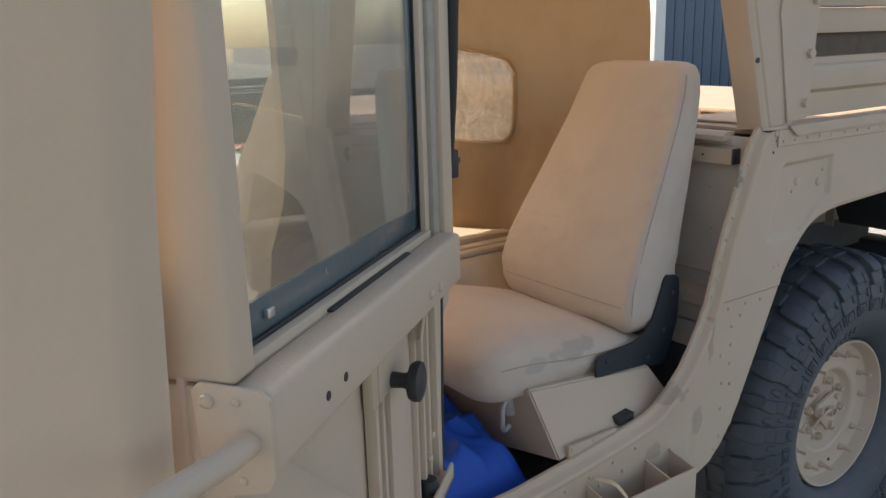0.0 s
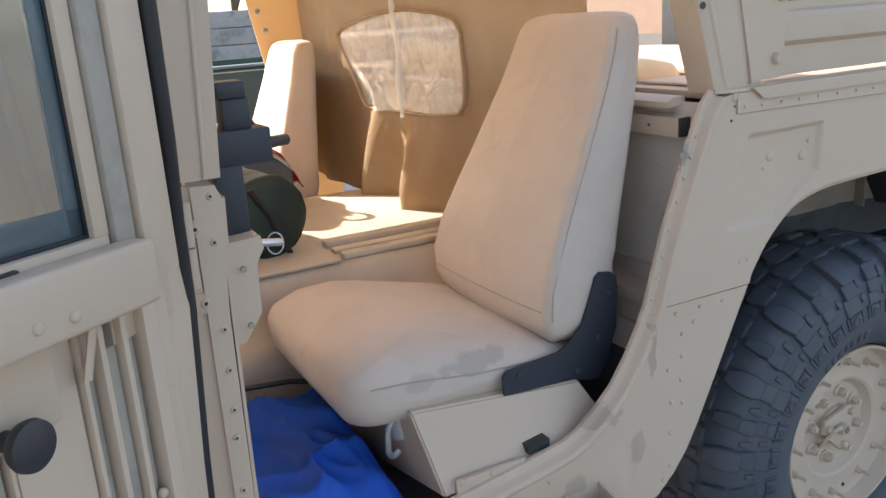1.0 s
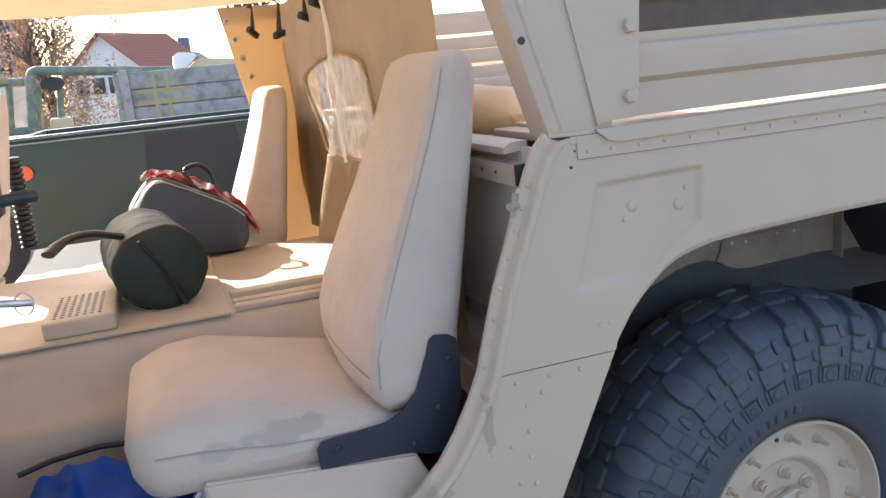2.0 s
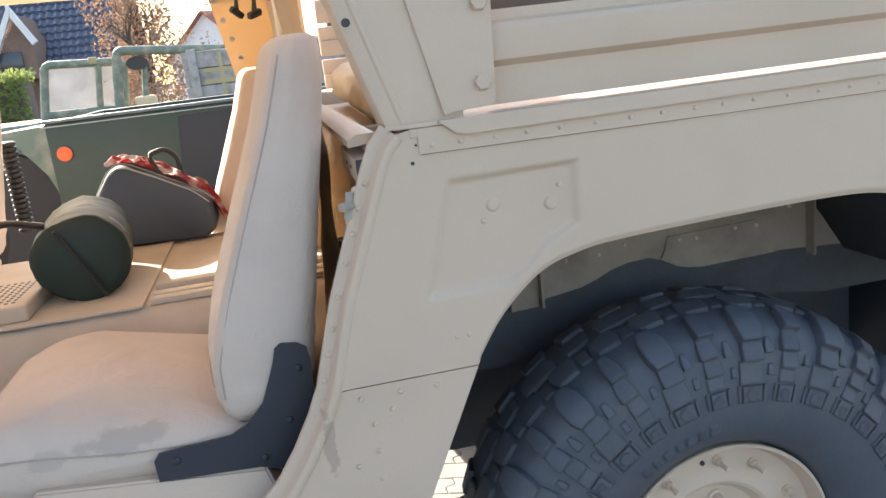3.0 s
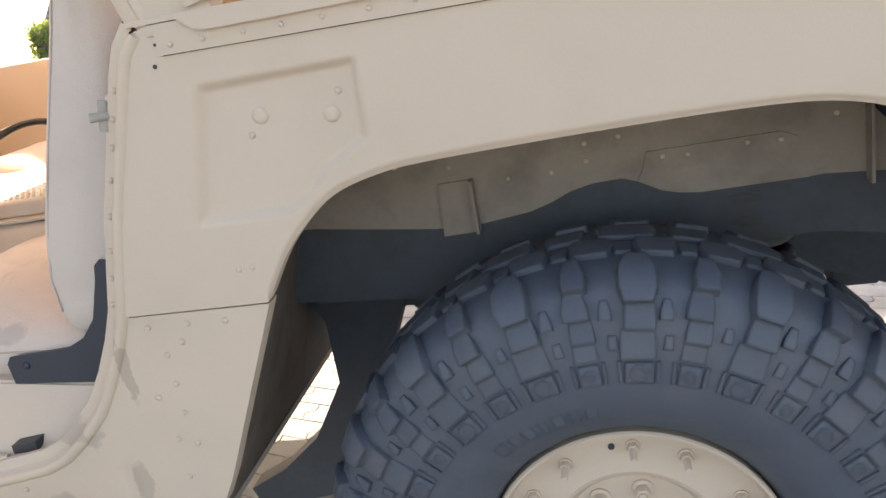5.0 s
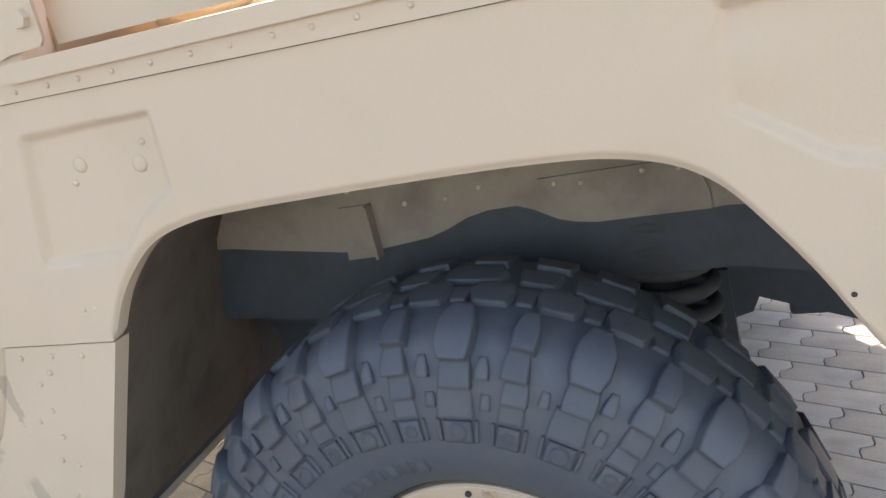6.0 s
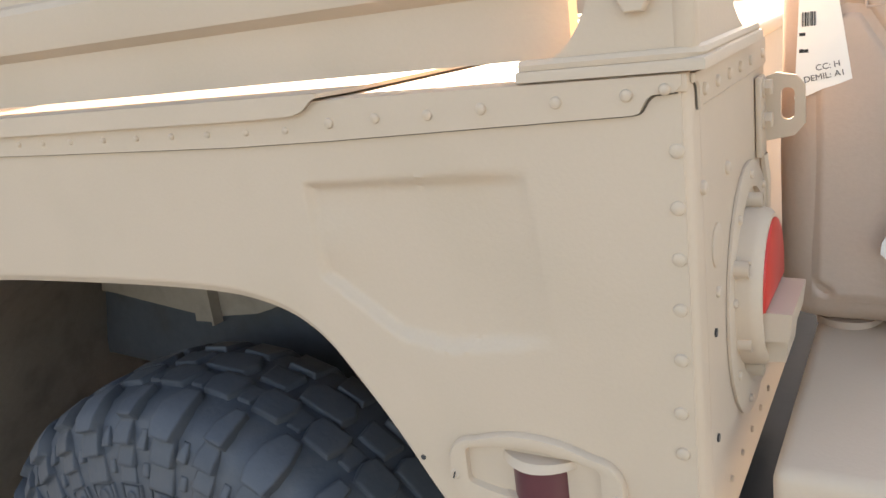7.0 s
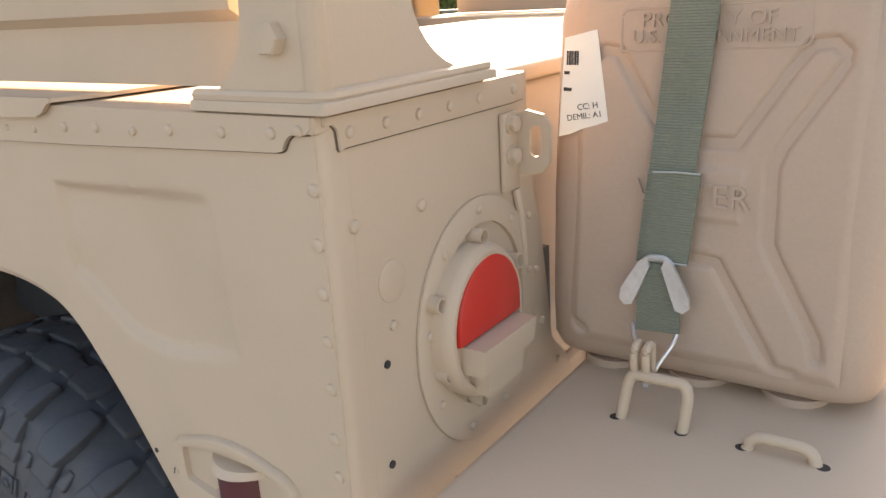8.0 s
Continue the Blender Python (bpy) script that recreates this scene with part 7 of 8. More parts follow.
for x, z, w in ((3.152, 1.330, 0.006), (3.152, 1.312, 0.009), (3.152, 1.3125, 0.004)):
    box(bm, (x, 0.3318, z), (x + w, 0.3325, z + 0.0035))
part("print_bar", bm, ink, tag, smooth=0)

strap = thing("ratchet_strap", (3.28, 0.325, 1.2), "olive webbing strap with zinc buckle and hook", "strap")
bm = bmesh.new()
ringsw = []
for k in range(40):
    t = k / 39
    z, x, y = 1.470 - 0.335 * t, 3.287 - 0.0275 * t, 0.3195 - 0.002 * math.sin(t * 9)
    ringsw.append([Vector((x + sx * 0.0235, y + dy, z)) for sx, dy in ((-1, 0.0005), (-0.5, 0), (0, -0.0002), (0.5, 0), (1, 0.0005), (1, 0.003), (-1, 0.003))])
ring_loft(bm, ringsw)
part("webbing", bm, webbing, strap)
bm = bmesh.new()
prism(bm, [(3.2425, 1.136), (3.2505, 1.232), (3.2985, 1.234), (3.2905, 1.138)], 0.004, side(0.3155), 0.001)
part("webbing_fold", bm, webbing, strap)
bm = bmesh.new()
prism(bm, [(3.241, 1.060), (3.2405, 1.092), (3.2545, 1.136), (3.272, 1.138), (3.286, 1.095), (3.288, 1.063)], 0.004, side(0.3135), 0.001)
part("webbing_end", bm, webbing, strap)
for k in range(2):
    z = 1.2325 - k * 0.095
    bm = bmesh.new()
    sweep(bm, [(3.2505 - 0.008 * k, 0.3145, z), (3.275 - 0.008 * k, 0.3140, z + 0.0015), (3.2985 - 0.008 * k, 0.3145, z + 0.001)], 0.0011, 6)
    part("stitch_line", bm, light_cloth, strap)
for sgn in (-1, 1):
    x0 = 3.261
    bm = bmesh.new()
    pl = [(0.010, 0.056), (0.018, 0.050), (0.036, 0.018), (0.037, 0.006), (0.031, 0.0), (0.023, 0.002), (0.019, 0.012), (0.006, 0.046)]
    pl = [(x0 + sgn * a, 1.088 + b) for a, b in pl]
    prism(bm, pl if sgn > 0 else pl[::-1], 0.007, side(0.3065), 0.002)
    part("buckle_plate", bm, cast_zinc, strap, "worn zinc buckle plate")
bm = bmesh.new()
sweep(bm, bend([(3.247, 0.311, 1.136), (3.252, 0.310, 1.143), (3.270, 0.310, 1.144), (3.277, 0.311, 1.137)], 0.006), 0.0035, 8)
part("buckle_pin", bm, cast_zinc, strap)
bm = bmesh.new()
sweep(bm, bend([(3.236, 0.318, 1.066), (3.240, 0.312, 1.055), (3.262, 0.295, 1.030), (3.266, 0.275, 1.012), (3.272, 0.264, 1.020)], 0.01), 0.0024, 8)
sweep(bm, bend([(3.285, 0.318, 1.066), (3.283, 0.312, 1.052), (3.270, 0.295, 1.025), (3.268, 0.275, 1.012)], 0.01), 0.0024, 8)
part("wire_hook", bm, steel, strap)
bm = bmesh.new()
for x in (3.262, 3.274):
    sweep(bm, bend([(x, 0.270, 1.022), (x, 0.256, 1.040), (x, 0.256, 1.062), (x, 0.272, 1.064), (x, 0.276, 1.03)], 0.010), 0.0042, 8)
part("double_hook", bm, paint, strap, "tan painted double hook")
for ob in (can, tag, strap):
    lean(ob)
for ob, dx in ((can, -0.012), (tag, -0.014), (strap, -0.003)):
    ob.matrix_basis = Matrix.Translation((dx, 0, 0)) @ ob.matrix_basis

# ---- front of the truck, unseen: hood, firewall and far door added to block sun ----
bm = bmesh.new()
box(bm, (-1.65, 0.05, 0.55), (-0.36, 2.12, 1.30), 0.05, 3)
part("hood", bm, paint, truck, "unseen tan hood and cowl, added to block sun")
bm = bmesh.new()
box(bm, (-0.36, 0.0, 0.52), (-0.33, 2.16, 1.34), 0.005)
part("firewall", bm, inner_paint, truck)
bm = bmesh.new()
box(bm, (-0.35, 2.14, 0.52), (0.28, 2.17, 1.30), 0.01)
part("far_front_door", bm, paint, truck)
bm = bmesh.new()
box(bm, (0.80, 2.10, 0.52), (1.80, 2.16, 0.66), 0.01)
part("far_sill", bm, paint, truck)
bm = bmesh.new()
sweep(bm, [(0.30, 2.13, 0.55), (0.31, 2.12, 1.3), (0.33, 2.10, 1.80)], 0.03, 10)
part("far_door_pillar", bm, paint, truck)
# sill tool bracket
tool = thing("tool_bracket", (1.36, -0.07, 0.6), "tan welded tool bracket with strap on sill", "bracket")
bm = bmesh.new()
box(bm, (1.16, -0.075, 0.505), (1.485, -0.070, 0.625), 0.0015)
box(bm, (1.16, -0.070, 0.505), (1.485, 0.0, 0.510), 0.0015)
part("tray", bm, paint, tool)
for x in (1.22, 1.40, 1.480):
    bm = bmesh.new()
    prism(bm, [(0.0, 0.510), (-0.070, 0.510), (-0.070, 0.624), (0.0, 0.640)], 0.004, Matrix.Translation((x, 0, 0)) @ REAR)
    part("divider", bm, paint, tool)
bm = bmesh.new()
sweep(bm, bend([(1.235, -0.01, 0.655), (1.25, -0.05, 0.66), (1.262, -0.080, 0.63), (1.262, -0.082, 0.58)], 0.015), 0.010, 8, flat=0.25)
part("strap", bm, cream_canvas, tool, "cream webbing strap")

# ---- ground ----
ground = new("ground", mesh_of(box(bmesh.new(), (-300, -300, GROUND - 0.4), (300, 300, GROUND - 0.006)), "ground", ground_mat, 0))
tagged(ground, "sandy ground between and beyond the pavers", "ground", kind="structure")
pavement = thing("pavement", (2.0, 1.5, GROUND), "grey interlocking concrete pavement under the truck", "pavement", kind="structure")


def paver_mesh():
    """A concrete paver with straight long sides and stepped ends, chamfered."""
    L, W, q = 0.0985, 0.0505, 0.013
    left = [(-L, W), (-L + q, W * 0.45), (-L + q, W * 0.2), (-L - q, -W * 0.2), (-L - q, -W * 0.45), (-L, -W)]
    right = [(L, -W), (L - q, -W * 0.45), (L - q, -W * 0.2), (L + q, W * 0.2), (L + q, W * 0.45), (L, W)]
    bm = bmesh.new()
    prism(bm, left + right, 0.05, Matrix.Translation((0, 0, -0.05)), 0.003)
    return mesh_of(bm, "paver", paver_mat, 30)


pm = paver_mesh()
rng = random.Random(5)
poses, rest = [], []
LAY = pose(2.0, 1.6, 0, 0, 0, -20)
for i in range(-28, 29):
    for j in range(-54, 56):
        m = LAY @ Matrix.Translation((i * 0.2005 + (0.100 if j % 2 else 0.0), j * 0.1040, GROUND + rng.uniform(-0.0012, 0.0012))) @ pose(0, 0, 0, rng.uniform(-.3, .3), rng.uniform(-.3, .3), rng.uniform(-.3, .3))
        x, y = m.translation.x, m.translation.y
        if 2.35 < x < 3.75 and 1.0 < y < 2.9:
            poses.append(m)
        elif -3.0 < x < 7.0 and -2.5 < y < 7.0:
            rest.append(m)

pieces("paver", pm, pavement, poses[:300])
verts, faces = [], []
base_v = [v.co.copy() for v in pm.vertices]
base_f = [tuple(p.vertices) for p in pm.polygons]
for m in rest + poses[300:]:
    k = len(verts)
    verts += [tuple(m @ v) for v in base_v]
    faces += [tuple(k + i for i in f) for f in base_f]
me = bpy.data.meshes.new("outer_pavers")
me.from_pydata(verts, [], faces)
me.materials.append(paver_mat)
ob = new("outer_pavers", me)
ob.parent = pavement
ob.matrix_parent_inverse = Matrix.Translation(-pavement.location)
tagged(ob, "grey interlocking pavers round the truck", kind="stuff")

# ---- beyond the truck ----
trailer = thing("cargo_trailer", (1.4, 4.4, GROUND), "dark green and black camouflaged cargo trailer", "trailer")
bm = bmesh.new()
box(bm, (0.36, 3.90, 0.70), (3.60, 3.94, 1.284), 0.01)
part("side_panel", bm, green_paint, trailer)
bm = bmesh.new()
prism(bm, [(1.05, 0.72), (1.70, 0.72), (1.62, 1.25), (1.10, 1.24)], 0.004, side(3.8955))
part("camouflage_patch", bm, black_paint, trailer)
# rail colour lightened as if sunlit
bm = bmesh.new()
box(bm, (0.34, 3.88, 1.286), (3.62, 3.97, 1.304), 0.006)
part("top_rail", bm, mat("sunlit_rail", (0.10, 0.13, 0.14), 0.35, bump=0.05), trailer)
# pale strip painted as the sky's highlight along the rail
bm = bmesh.new()
box(bm, (0.34, 3.89, 1.262), (3.62, 3.899, 1.269), 0.002)
part("highlight_line", bm, mat("rail_highlight", (0.35, 0.37, 0.36), 0.5, bump=0.05), trailer)
bm = bmesh.new()
box(bm, (0.36, 3.94, 0.70), (0.40, 5.6, 1.284), 0.01)
box(bm, (0.36, 5.56, 0.70), (3.60, 5.60, 1.284), 0.01)
box(bm, (0.36, 3.94, 0.66), (3.60, 5.6, 0.70), 0.01)
part("tray", bm, green_paint, trailer)
bm = bmesh.new()
prism(bm, ellipse(1.15, 0.38, 0.42, 0.42, 32), 0.24, side(3.95))
part("wheel", bm, rubber, trailer)
bm = bmesh.new()
lathe(bm, [(0.042, 0.0), (0.042, 0.010), (0.03, 0.014), (0, 0.014)], Matrix.Translation((0.44, 3.90, 1.105)) @ OUT, 24)
part("reflector", bm, orange_lens, trailer, "round orange reflector")

bm = bmesh.new()
prism(bm, [(0.27, 1.26), (0.06, 1.25), (-0.14, 1.235), (-0.28, 1.18), (-0.36, 1.08), (-0.34, 1.07), (-0.26, 1.13), (-0.10, 1.165), (0.06, 1.15), (0.20, 0.95), (0.27, 0.75)], 0.55, side(4.4), 0.02)
part("mudguard", bm, pale_green_paint, trailer, "pale green rounded mudguard")
bm = bmesh.new()
prism(bm, ellipse(-0.08, 0.70, 0.40, 0.40, 40), 0.26, side(4.5), 0.04)
part("wheel", bm, seal_rubber, trailer)

# crate with a painted cross
crate = thing("wooden_crate", (1.8, 8.0, 1.1), "weathered wooden crate with yellow painted cross", "crate")
for k in range(3):
    bm = bmesh.new()
    z = 1.17 + 0.18 * k
    box(bm, (0.84, 8.0, z), (3.4, 8.04, z + 0.172), 0.006)
    part("plank", bm, old_wood, crate)
for x in (0.90, 2.42, 2.54):
    bm = bmesh.new()
    box(bm, (x, 7.955, 1.15), (x + 0.09, 8.0, 1.73), 0.006)
    part("batten", bm, old_wood, crate)
bm = bmesh.new()
for lo, hi in (((1.21, 1.19), (1.25, 1.68)), ((1.34, 1.19), (1.38, 1.68)), ((1.04, 1.36), (1.21, 1.40)), ((1.04, 1.48), (1.21, 1.52)), ((1.25, 1.36), (1.34, 1.40)), ((1.25, 1.48), (1.34, 1.52)), ((1.38, 1.36), (1.55, 1.40)), ((1.38, 1.48), (1.55, 1.52))):
    box(bm, (lo[0], 7.996, lo[1]), (hi[0], 8.0, hi[1]), 0.0)
part("painted_cross", bm, yellow_paint, crate, "faded yellow cross")
for x in (1.0, 1.9, 2.9):
    bm = bmesh.new()
    box(bm, (x, 8.0, 1.08), (x + 0.14, 9.2, 1.168), 0.006)
    part("skid", bm, old_wood, crate)
bm = bmesh.new()
box(bm, (0.86, 8.045, 1.17), (3.38, 9.2, 1.69), 0.01)
part("body", bm, old_wood, crate)
flatbed = thing("flatbed_trailer", (2.1, 8.6, GROUND), "dark green flatbed carrying the wooden crate", "trailer")
bm = bmesh.new()
box(bm, (0.6, 7.9, 0.80), (3.6, 9.4, 1.078), 0.03)
part("bed", bm, green_paint, flatbed)
for x in (1.2, 3.0):
    bm = bmesh.new()
    prism(bm, ellipse(x, 0.37, 0.41, 0.41, 32), 0.26, side(7.95), 0.02)
    part("wheel", bm, rubber, flatbed)
bm = bmesh.new()
box(bm, (0.9, 8.25, 0.30), (3.3, 9.1, 0.80), 0.02)
part("chassis", bm, black_paint, flatbed)
board = thing("plywood_board", (2.0, 8.4, 1.693), "yellow-tan board lying on the crate", "board")
bm = bmesh.new()
prism(bm, [(1.60, 1.693), (2.36, 1.693), (2.34, 1.735), (1.74, 1.795), (1.70, 1.775)], 0.5, side(8.2), 0.008)
part("board", bm, cream_canvas, board)
sack = thing("white_sack", (1.55, 8.3, 1.693), "rounded white sack lying on the crate", "sack")
bm = bmesh.new()
prism(bm, [(1.47, 1.694), (1.58, 1.694), (1.66, 1.77), (1.71, 1.82), (1.68, 1.855), (1.52, 1.87), (1.475, 1.84), (1.462, 1.76)], 0.3, side(8.15), 0.025)
part("sack", bm, white_wood, sack)

# blue shed with a white corner post
shed = thing("blue_shed", (18.0, 12.5, GROUND), "blue-grey boarded shed with white corner post", "shed")
bm = bmesh.new()
box(bm, (15.2, 12.0, GROUND), (15.55, 12.3, 5.0), 0.02)
part("corner_post", bm, white_wood, shed)
slate = mat("blue_grey_boards", (0.10, 0.14, 0.20), 0.6, big=0.2, small=0.1, big_scale=1.5, small_scale=30, bump=0.2)
for k in range(24):
    bm = bmesh.new()
    box(bm, (15.57 + 0.36 * k, 12.05, GROUND), (15.57 + 0.36 * k + 0.33, 12.12, 4.8), 0.01)
    part("board", bm, slate, shed)
bm = bmesh.new()
box(bm, (15.5, 12.125, GROUND), (24.2, 15.0, 4.8), 0.02)
part("core", bm, black_paint, shed)

# second truck, green, further off
jeep = thing("green_utility_truck", (0.5, 12.6, GROUND), "faded green open utility truck with windscreen frame", "truck")
JY = 12.0
bm = bmesh.new()
sweep(bm, bend([(-1.57, JY, 1.06), (-1.42, JY, 1.86), (-0.32, JY, 1.80), (-0.42, JY, 1.06)], 0.10), 0.058, 10)
sweep(bm, [(-0.78, JY, 1.10), (-0.68, JY, 1.81)], 0.045, 8)
sweep(bm, [(-1.57, JY, 1.14), (-0.42, JY, 1.12)], 0.06, 8)
part("windscreen_frame", bm, pale_green_paint, jeep)
for x0, x1, x2, x3 in ((-1.52, -0.80, -0.71, -1.38), (-0.74, -0.44, -0.36, -0.65)):
    bm = bmesh.new()
    prism(bm, [(x0, 1.17), (x1, 1.17), (x2, 1.78), (x3, 1.81)], 0.01, side(JY + 0.02))
    part("windscreen", bm, hazy_pane, jeep)
bm = bmesh.new()
sweep(bm, bend([(-0.46, JY - 0.35, 1.0), (-0.34, JY - 0.35, 1.94), (1.60, JY - 0.35, 1.76), (1.60, JY - 0.35, 1.0)], 0.11), 0.068, 12)
part("door_frame", bm, pale_green_paint, jeep, "faded green tubular door frame")
bm = bmesh.new()
sweep(bm, bend([(-0.12, JY - 0.1, 1.05), (-0.02, JY - 0.1, 1.70), (-0.20, JY - 0.1, 1.76)], 0.06), 0.045, 8)
part("quarter_bar", bm, pale_green_paint, jeep)
bm = bmesh.new()
prism(bm, ellipse(-0.10, 1.74, 0.16, 0.10, 20), 0.05, side(JY - 0.22), 0.012)
part("side_mirror", bm, black_plastic, jeep)
bm = bmesh.new()
box(bm, (-0.24, JY - 0.2, 1.06), (0.06, JY + 0.05, 1.26), 0.05, 3)
part("seat_back", bm, cream_canvas, jeep, "worn tan seat back")
bm = bmesh.new()
box(bm, (-0.79, JY - 0.08, 1.80), (-0.67, JY - 0.05, 1.90), 0.01)
part("sun_visor", bm, yellow_paint, jeep, "small yellow visor clip")
bm = bmesh.new()
box(bm, (-3.1, JY, 0.62), (-1.50, JY + 1.8, 1.06), 0.10, 4)
part("hood", bm, pale_green_paint, jeep)
bm = bmesh.new()
box(bm, (-1.50, JY - 0.02, 0.45), (2.6, JY + 1.8, 1.02), 0.03)
part("body", bm, pale_green_paint, jeep)
for x in (-1.75, 1.75):
    bm = bmesh.new()
    prism(bm, ellipse(x, 0.36, 0.41, 0.41, 36), 0.28, side(JY - 0.06))
    part("wheel", bm, rubber, jeep)
bm = bmesh.new()
sweep(bm, [(-1.0 + 0.2 * math.cos(a), JY + 0.4 + 0.06 * math.sin(a), 1.22 + 0.17 * math.sin(a)) for a in [k * math.tau / 24 for k in range(25)]], 0.015, 8)
part("steering_wheel", bm, black_plastic, jeep)


def gable_house(x0, x1, y0, y1, eave, ridge, wall, tile, label, along_x=True, chimney=None):
    h = thing("house", ((x0 + x1) / 2, (y0 + y1) / 2, GROUND), label, "house", "houses beyond")
    bm = bmesh.new()
    if along_x:
        prism(bm, [(y0, GROUND), (y1, GROUND), (y1, eave), ((y0 + y1) / 2, ridge), (y0, eave)], x1 - x0, Matrix.Translation((x0, 0, 0)) @ REAR)
    else:
        prism(bm, [(x0, GROUND), (x1, GROUND), (x1, eave), ((x0 + x1) / 2, ridge), (x0, eave)], y1 - y0, side(y0))
    part("wall", bm, wall, h)
    # tiled slopes: each a stepped sheet with raised courses
    o, n = 0.35, 26
    mid, half = ((y0 + y1) / 2, (y1 - y0) / 2) if along_x else ((x0 + x1) / 2, (x1 - x0) / 2)
    dz = (ridge - eave) * (1 + o / half)
    for sgn in (-1, 1):
        top = []
        for k in range(n):
            a, b = k / n, (k + 1) / n
            top += [(mid + sgn * (half + o) * a, ridge - dz * a + 0.10), (mid + sgn * (half + o) * b, ridge - dz * b + 0.14)]
        outline = top + [(mid + sgn * (half + o), ridge - dz), (mid, ridge)]
        bm = bmesh.new()
        if along_x:
            prism(bm, outline, x1 - x0 + 2 * o, Matrix.Translation((x0 - o, 0, 0)) @ REAR)
        else:
            prism(bm, outline, y1 - y0 + 2 * o, side(y0 - o))
        part("roof", bm, tile, h)
    if chimney:
        bm = bmesh.new()
        box(bm, (chimney[0] - 0.35, chimney[1] - 0.35, ridge - 0.6), (chimney[0] + 0.35, chimney[1] + 0.35, ridge + 1.0), 0.03)
        part("chimney", bm, wall, h)
    return h


h1 = gable_house(-19, -3.4, 30, 40, 2.3, 7.4, house_brick, roof_tile, "brick house with dark blue tiled roof")


def pantiles(h, x0, x1, low, high, material):
    """Rows of curved roof tiles on one slope, each row lapping over the next."""
    (ya, za), (yb, zb) = low, high
    w, n = 0.26, 20
    xs = np.arange(x0, x1, w / 6)
    verts, faces = [], []
    for k in range(n):
        for f, up in ((k / n, 0.10), ((k + 1.15) / n, 0.045)):
            for x in xs:
                verts.append((x, ya + (yb - ya) * f, za + (zb - za) * f + 0.13 + up + 0.035 * math.sin(x / w * math.tau)))
        b = 2 * k * len(xs)
        faces += [(b + i, b + i + 1, b + len(xs) + i + 1, b + len(xs) + i) for i in range(len(xs) - 1)]
    me = bpy.data.meshes.new("roof_tiles")
    me.from_pydata(verts, [], faces)
    me.materials.append(material)
    ob = new("roof_tiles", me)
    ob.parent = h
    ob.matrix_parent_inverse = Matrix.Translation(-h.location)
    tagged(ob, "glazed blue-grey pantiles in rows", kind="stuff")


pantiles(h1, -19.3, -3.1, (29.65, 1.95), (35.0, 7.4), roof_tile)
# gable dormer with white barge boards
bm = bmesh.new()
prism(bm, [(-7.0, 2.0), (-5.45, 2.0), (-5.45, 3.2), (-5.9, 4.1), (-7.0, 2.1)], 3.5, side(28.8))
part("dormer", bm, house_brick, h1)
for pts in ([(-5.9, 4.35), (-7.15, 2.05), (-7.0, 1.95), (-5.9, 4.0)], [(-5.9, 4.0), (-5.4, 3.05), (-5.25, 3.15), (-5.9, 4.35)], [(-9.9, 4.1), (-9.9, 3.75), (-8.1, 2.2), (-7.95, 2.35)]):
    bm = bmesh.new()
    prism(bm, pts, 0.25, side(28.5))
    part("barge_board", bm, white_wood, h1, "white barge board")
bm = bmesh.new()
box(bm, (-5.95, 28.45, 4.0), (-5.85, 28.55, 4.8), 0.02)
part("finial", bm, white_wood, h1)
bm = bmesh.new()
box(bm, (-6.55, 28.7, 2.05), (-5.85, 28.78, 2.9), 0.02)
part("window", bm, grey_glass, h1)
h2 = gable_house(-2.05, 3.75, 49.45, 55.55, 2.65, 5.0, white_wood, red_tile, "white gabled house with red roof", False)
for x in (-1.3, -0.2, 0.9, 2.0):
    bm = bmesh.new()
    box(bm, (x, 49.38, 1.7), (x + 0.8, 49.42, 2.6), 0.01)
    part("window", bm, grey_glass, h2)
h2.rotation_euler = (0, 0, radians(-35))
h4 = gable_house(2.73, 6.23, 59.9, 65.9, 2.75, 4.1, slate, roof_tile, "blue boarded house with slate roof and chimney", False, (4.48, 61.2))
for sgn in (-1, 1):
    bm = bmesh.new()
    prism(bm, [(4.48, 4.12), (4.48 + sgn * 2.1, 2.50), (4.48 + sgn * 2.1, 2.66), (4.48, 4.30)], 0.08, side(59.5))
    part("barge_board", bm, white_wood, h4, "white barge board")
h4.rotation_euler = (0, 0, radians(-14))
h7 = gable_house(-1.0, 3.2, 66, 72, 2.6, 4.1, house_brick, roof_tile, "brick house with blue slate roof")
h5 = gable_house(8.4, 18.0, 54, 62, 1.8, 2.5, house_brick, red_tile, "low brick house with brown roof", True)
h6 = gable_house(30.0, 46, 30, 45, 4.0, 8.0, house_brick, red_tile, "brick house with red tiled roof", True)


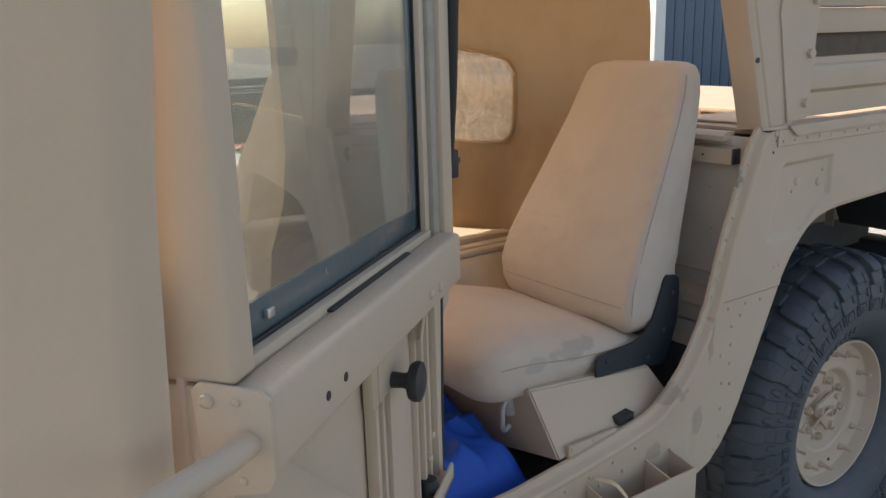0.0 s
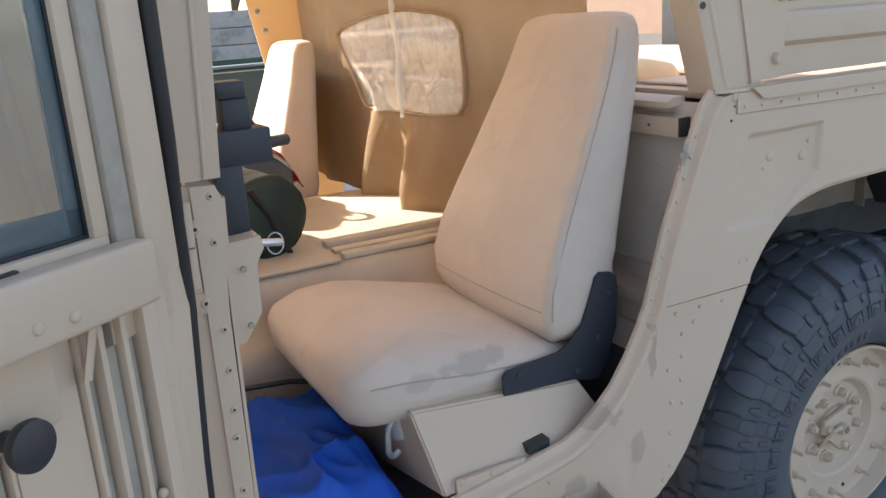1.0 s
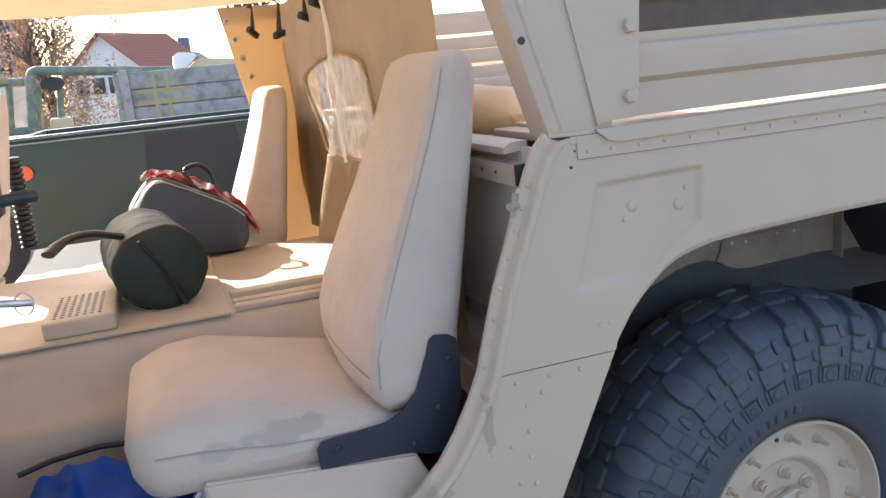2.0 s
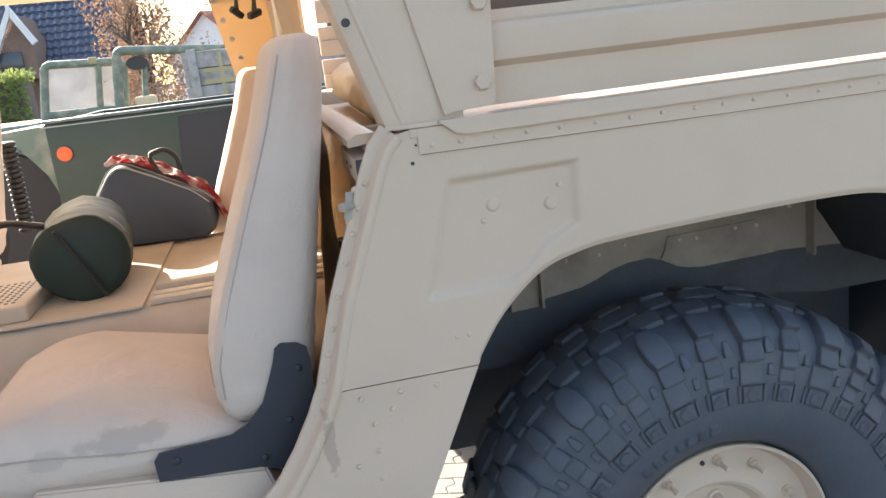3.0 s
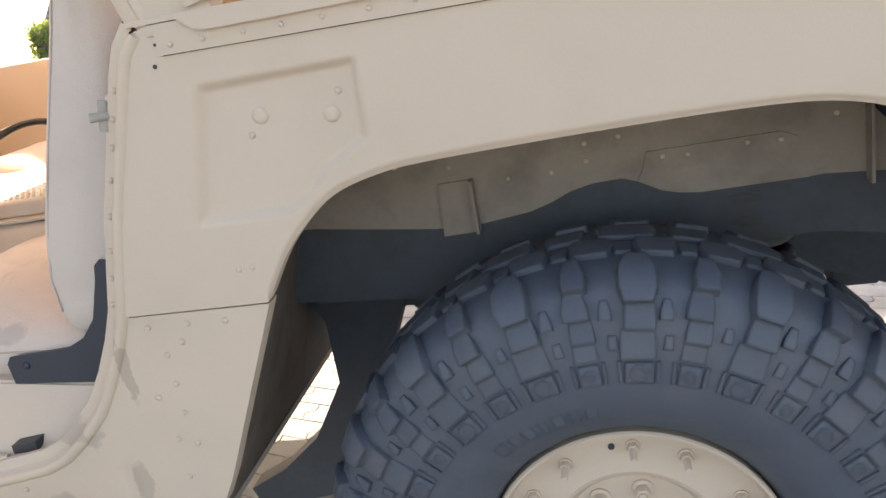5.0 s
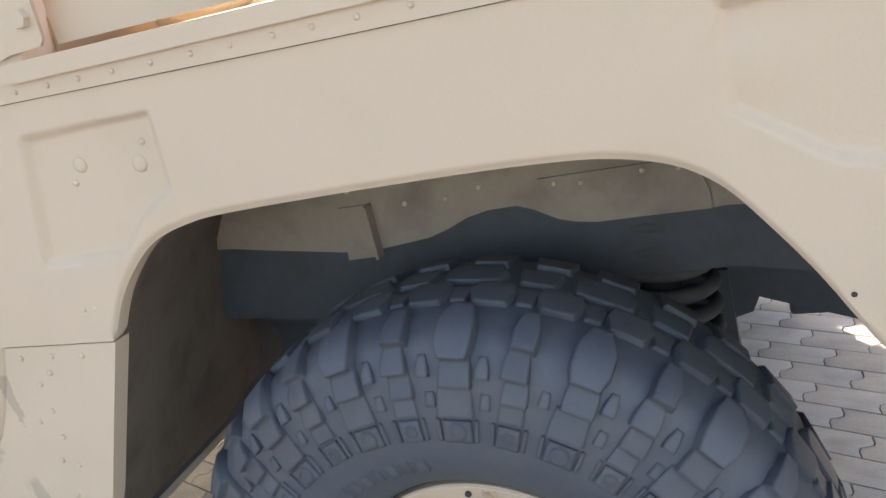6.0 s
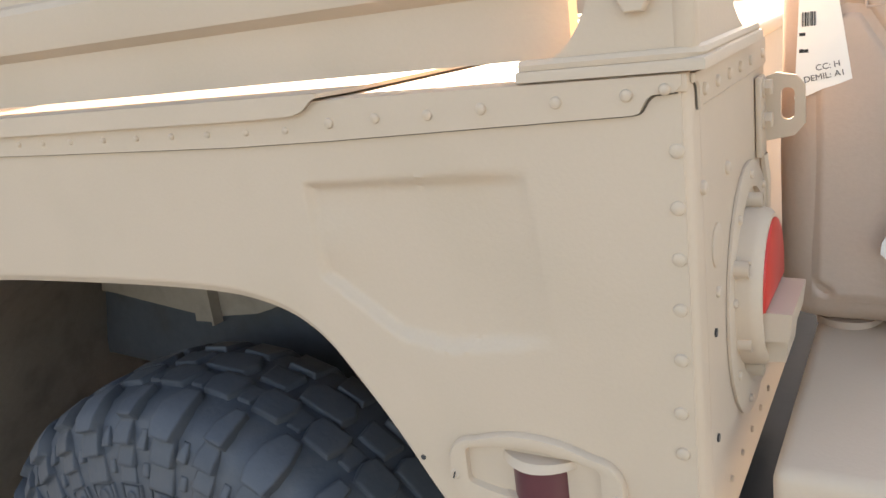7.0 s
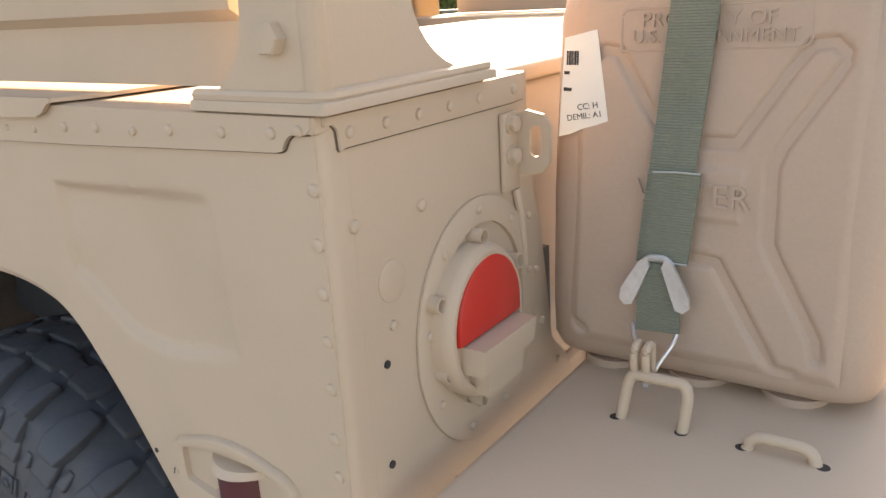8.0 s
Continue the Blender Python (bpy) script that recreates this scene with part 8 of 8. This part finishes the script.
def bare_tree(x, y, height, seed, leaves, label, leaf, bole=0.28, fluff=0.18, column=None):
    rng = random.Random(seed)
    tr = thing("tree", (x, y, GROUND), label, "tree", "trees beyond")
    bm = bmesh.new()
    tips = []

    def grow(p, d, length, r, depth):
        q = p + d * length
        mid = p.lerp(q, 0.5) + Vector((rng.uniform(-1, 1), rng.uniform(-1, 1), 0)) * length * 0.06
        sweep(bm, [p, mid, q], [r, r * 0.85, r * 0.7], 6 if depth < 3 else 4, False)
        if depth >= 5:
            tips.append(q)
            tips.append(mid)
            return
        for k in range(3 if depth < 2 else rng.choice((2, 3))):
            a = rng.uniform(0, math.tau)
            s = rng.uniform(0.35, 0.75)
            e = (d + Vector((math.cos(a), math.sin(a), rng.uniform(-0.1, 0.4))) * s).normalized()
            grow(q if k else mid.lerp(q, 0.6), e, length * rng.uniform(0.62, 0.8), r * 0.6, depth + 1)

    grow(Vector((x, y, GROUND)), Vector((0, 0, 1)), height * bole, height * 0.02, 0)
    part("trunk", bm, bark, tr)
    if column:          # a narrow crown of hanging sprays down to the ground
        tips = [Vector((x + rng.gauss(0, column[0]), y + rng.gauss(0, column[0]), rng.uniform(column[1], column[2]))) for _ in range(330)]
    if leaves:
        verts, faces = [], []
        for _ in range(leaves):
            c = rng.choice(tips) + Vector((rng.gauss(0, fluff), rng.gauss(0, fluff), rng.gauss(0, fluff * 1.6)))
            a = Vector((rng.gauss(0, 1), rng.gauss(0, 1), rng.gauss(0, 1))).normalized()
            b = a.orthogonal().normalized()
            w = rng.uniform(0.03, 0.06)
            k = len(verts)
            verts += [tuple(c + a * w), tuple(c + b * w * 0.6), tuple(c - a * w), tuple(c - b * w * 0.6)]
            faces.append((k, k + 1, k + 2, k + 3))
        me = bpy.data.meshes.new("crown")
        me.from_pydata(verts, [], faces)
        me.materials.append(leaf)
        ob = new("crown", me)
        ob.parent = tr
        ob.matrix_parent_inverse = Matrix.Translation(-tr.location)
    return tr


bare_tree(-1.15, 22.0, 6.5, 4, 15000, "beech tree holding dry brown leaves", dry_leaf, 0.20, 0.12, (0.62, 0.4, 6.4))
bare_tree(4.4, 30.0, 9.0, 9, 0, "bare brown winter tree by the houses", dry_leaf)
bare_tree(6.1, 31.0, 9.0, 21, 0, "bare brown winter tree by the houses", dry_leaf)
bare_tree(9.5, 33.0, 10.0, 33, 0, "bare brown winter tree by the houses", dry_leaf)
# clipped hedge in front of the house
rng = random.Random(8)
hedge = thing("hedge", (-6, 20.0, GROUND), "clipped green garden hedge", "hedge")
verts, faces = [], []
for _ in range(16000):
    x, y, z = rng.uniform(-12, -3.4), rng.uniform(18.6, 19.8), rng.uniform(0.2, 1.9)
    if rng.random() < 0.6:
        y = 18.6 + abs(rng.gauss(0, 0.08))
    else:
        z = 1.9 + rng.gauss(0, 0.07)
    c = Vector((x, y, z))
    a = Vector((rng.gauss(0, 1), rng.gauss(0, 1), rng.gauss(0, 1))).normalized()
    b = a.orthogonal().normalized()
    w = rng.uniform(0.03, 0.07)
    k = len(verts)
    verts += [tuple(c + a * w), tuple(c + b * w * 0.6), tuple(c - a * w), tuple(c - b * w * 0.6)]
    faces.append((k, k + 1, k + 2, k + 3))
me = bpy.data.meshes.new("leaves")
me.from_pydata(verts, [], faces)
me.materials.append(hedge_leaf)
ob = new("leaves", me)
ob.parent = hedge
ob.matrix_parent_inverse = Matrix.Translation(-hedge.location)
bm = bmesh.new()
box(bm, (-12, 18.75, GROUND), (-3.5, 19.7, 1.82), 0.1)
part("core", bm, bark, hedge)
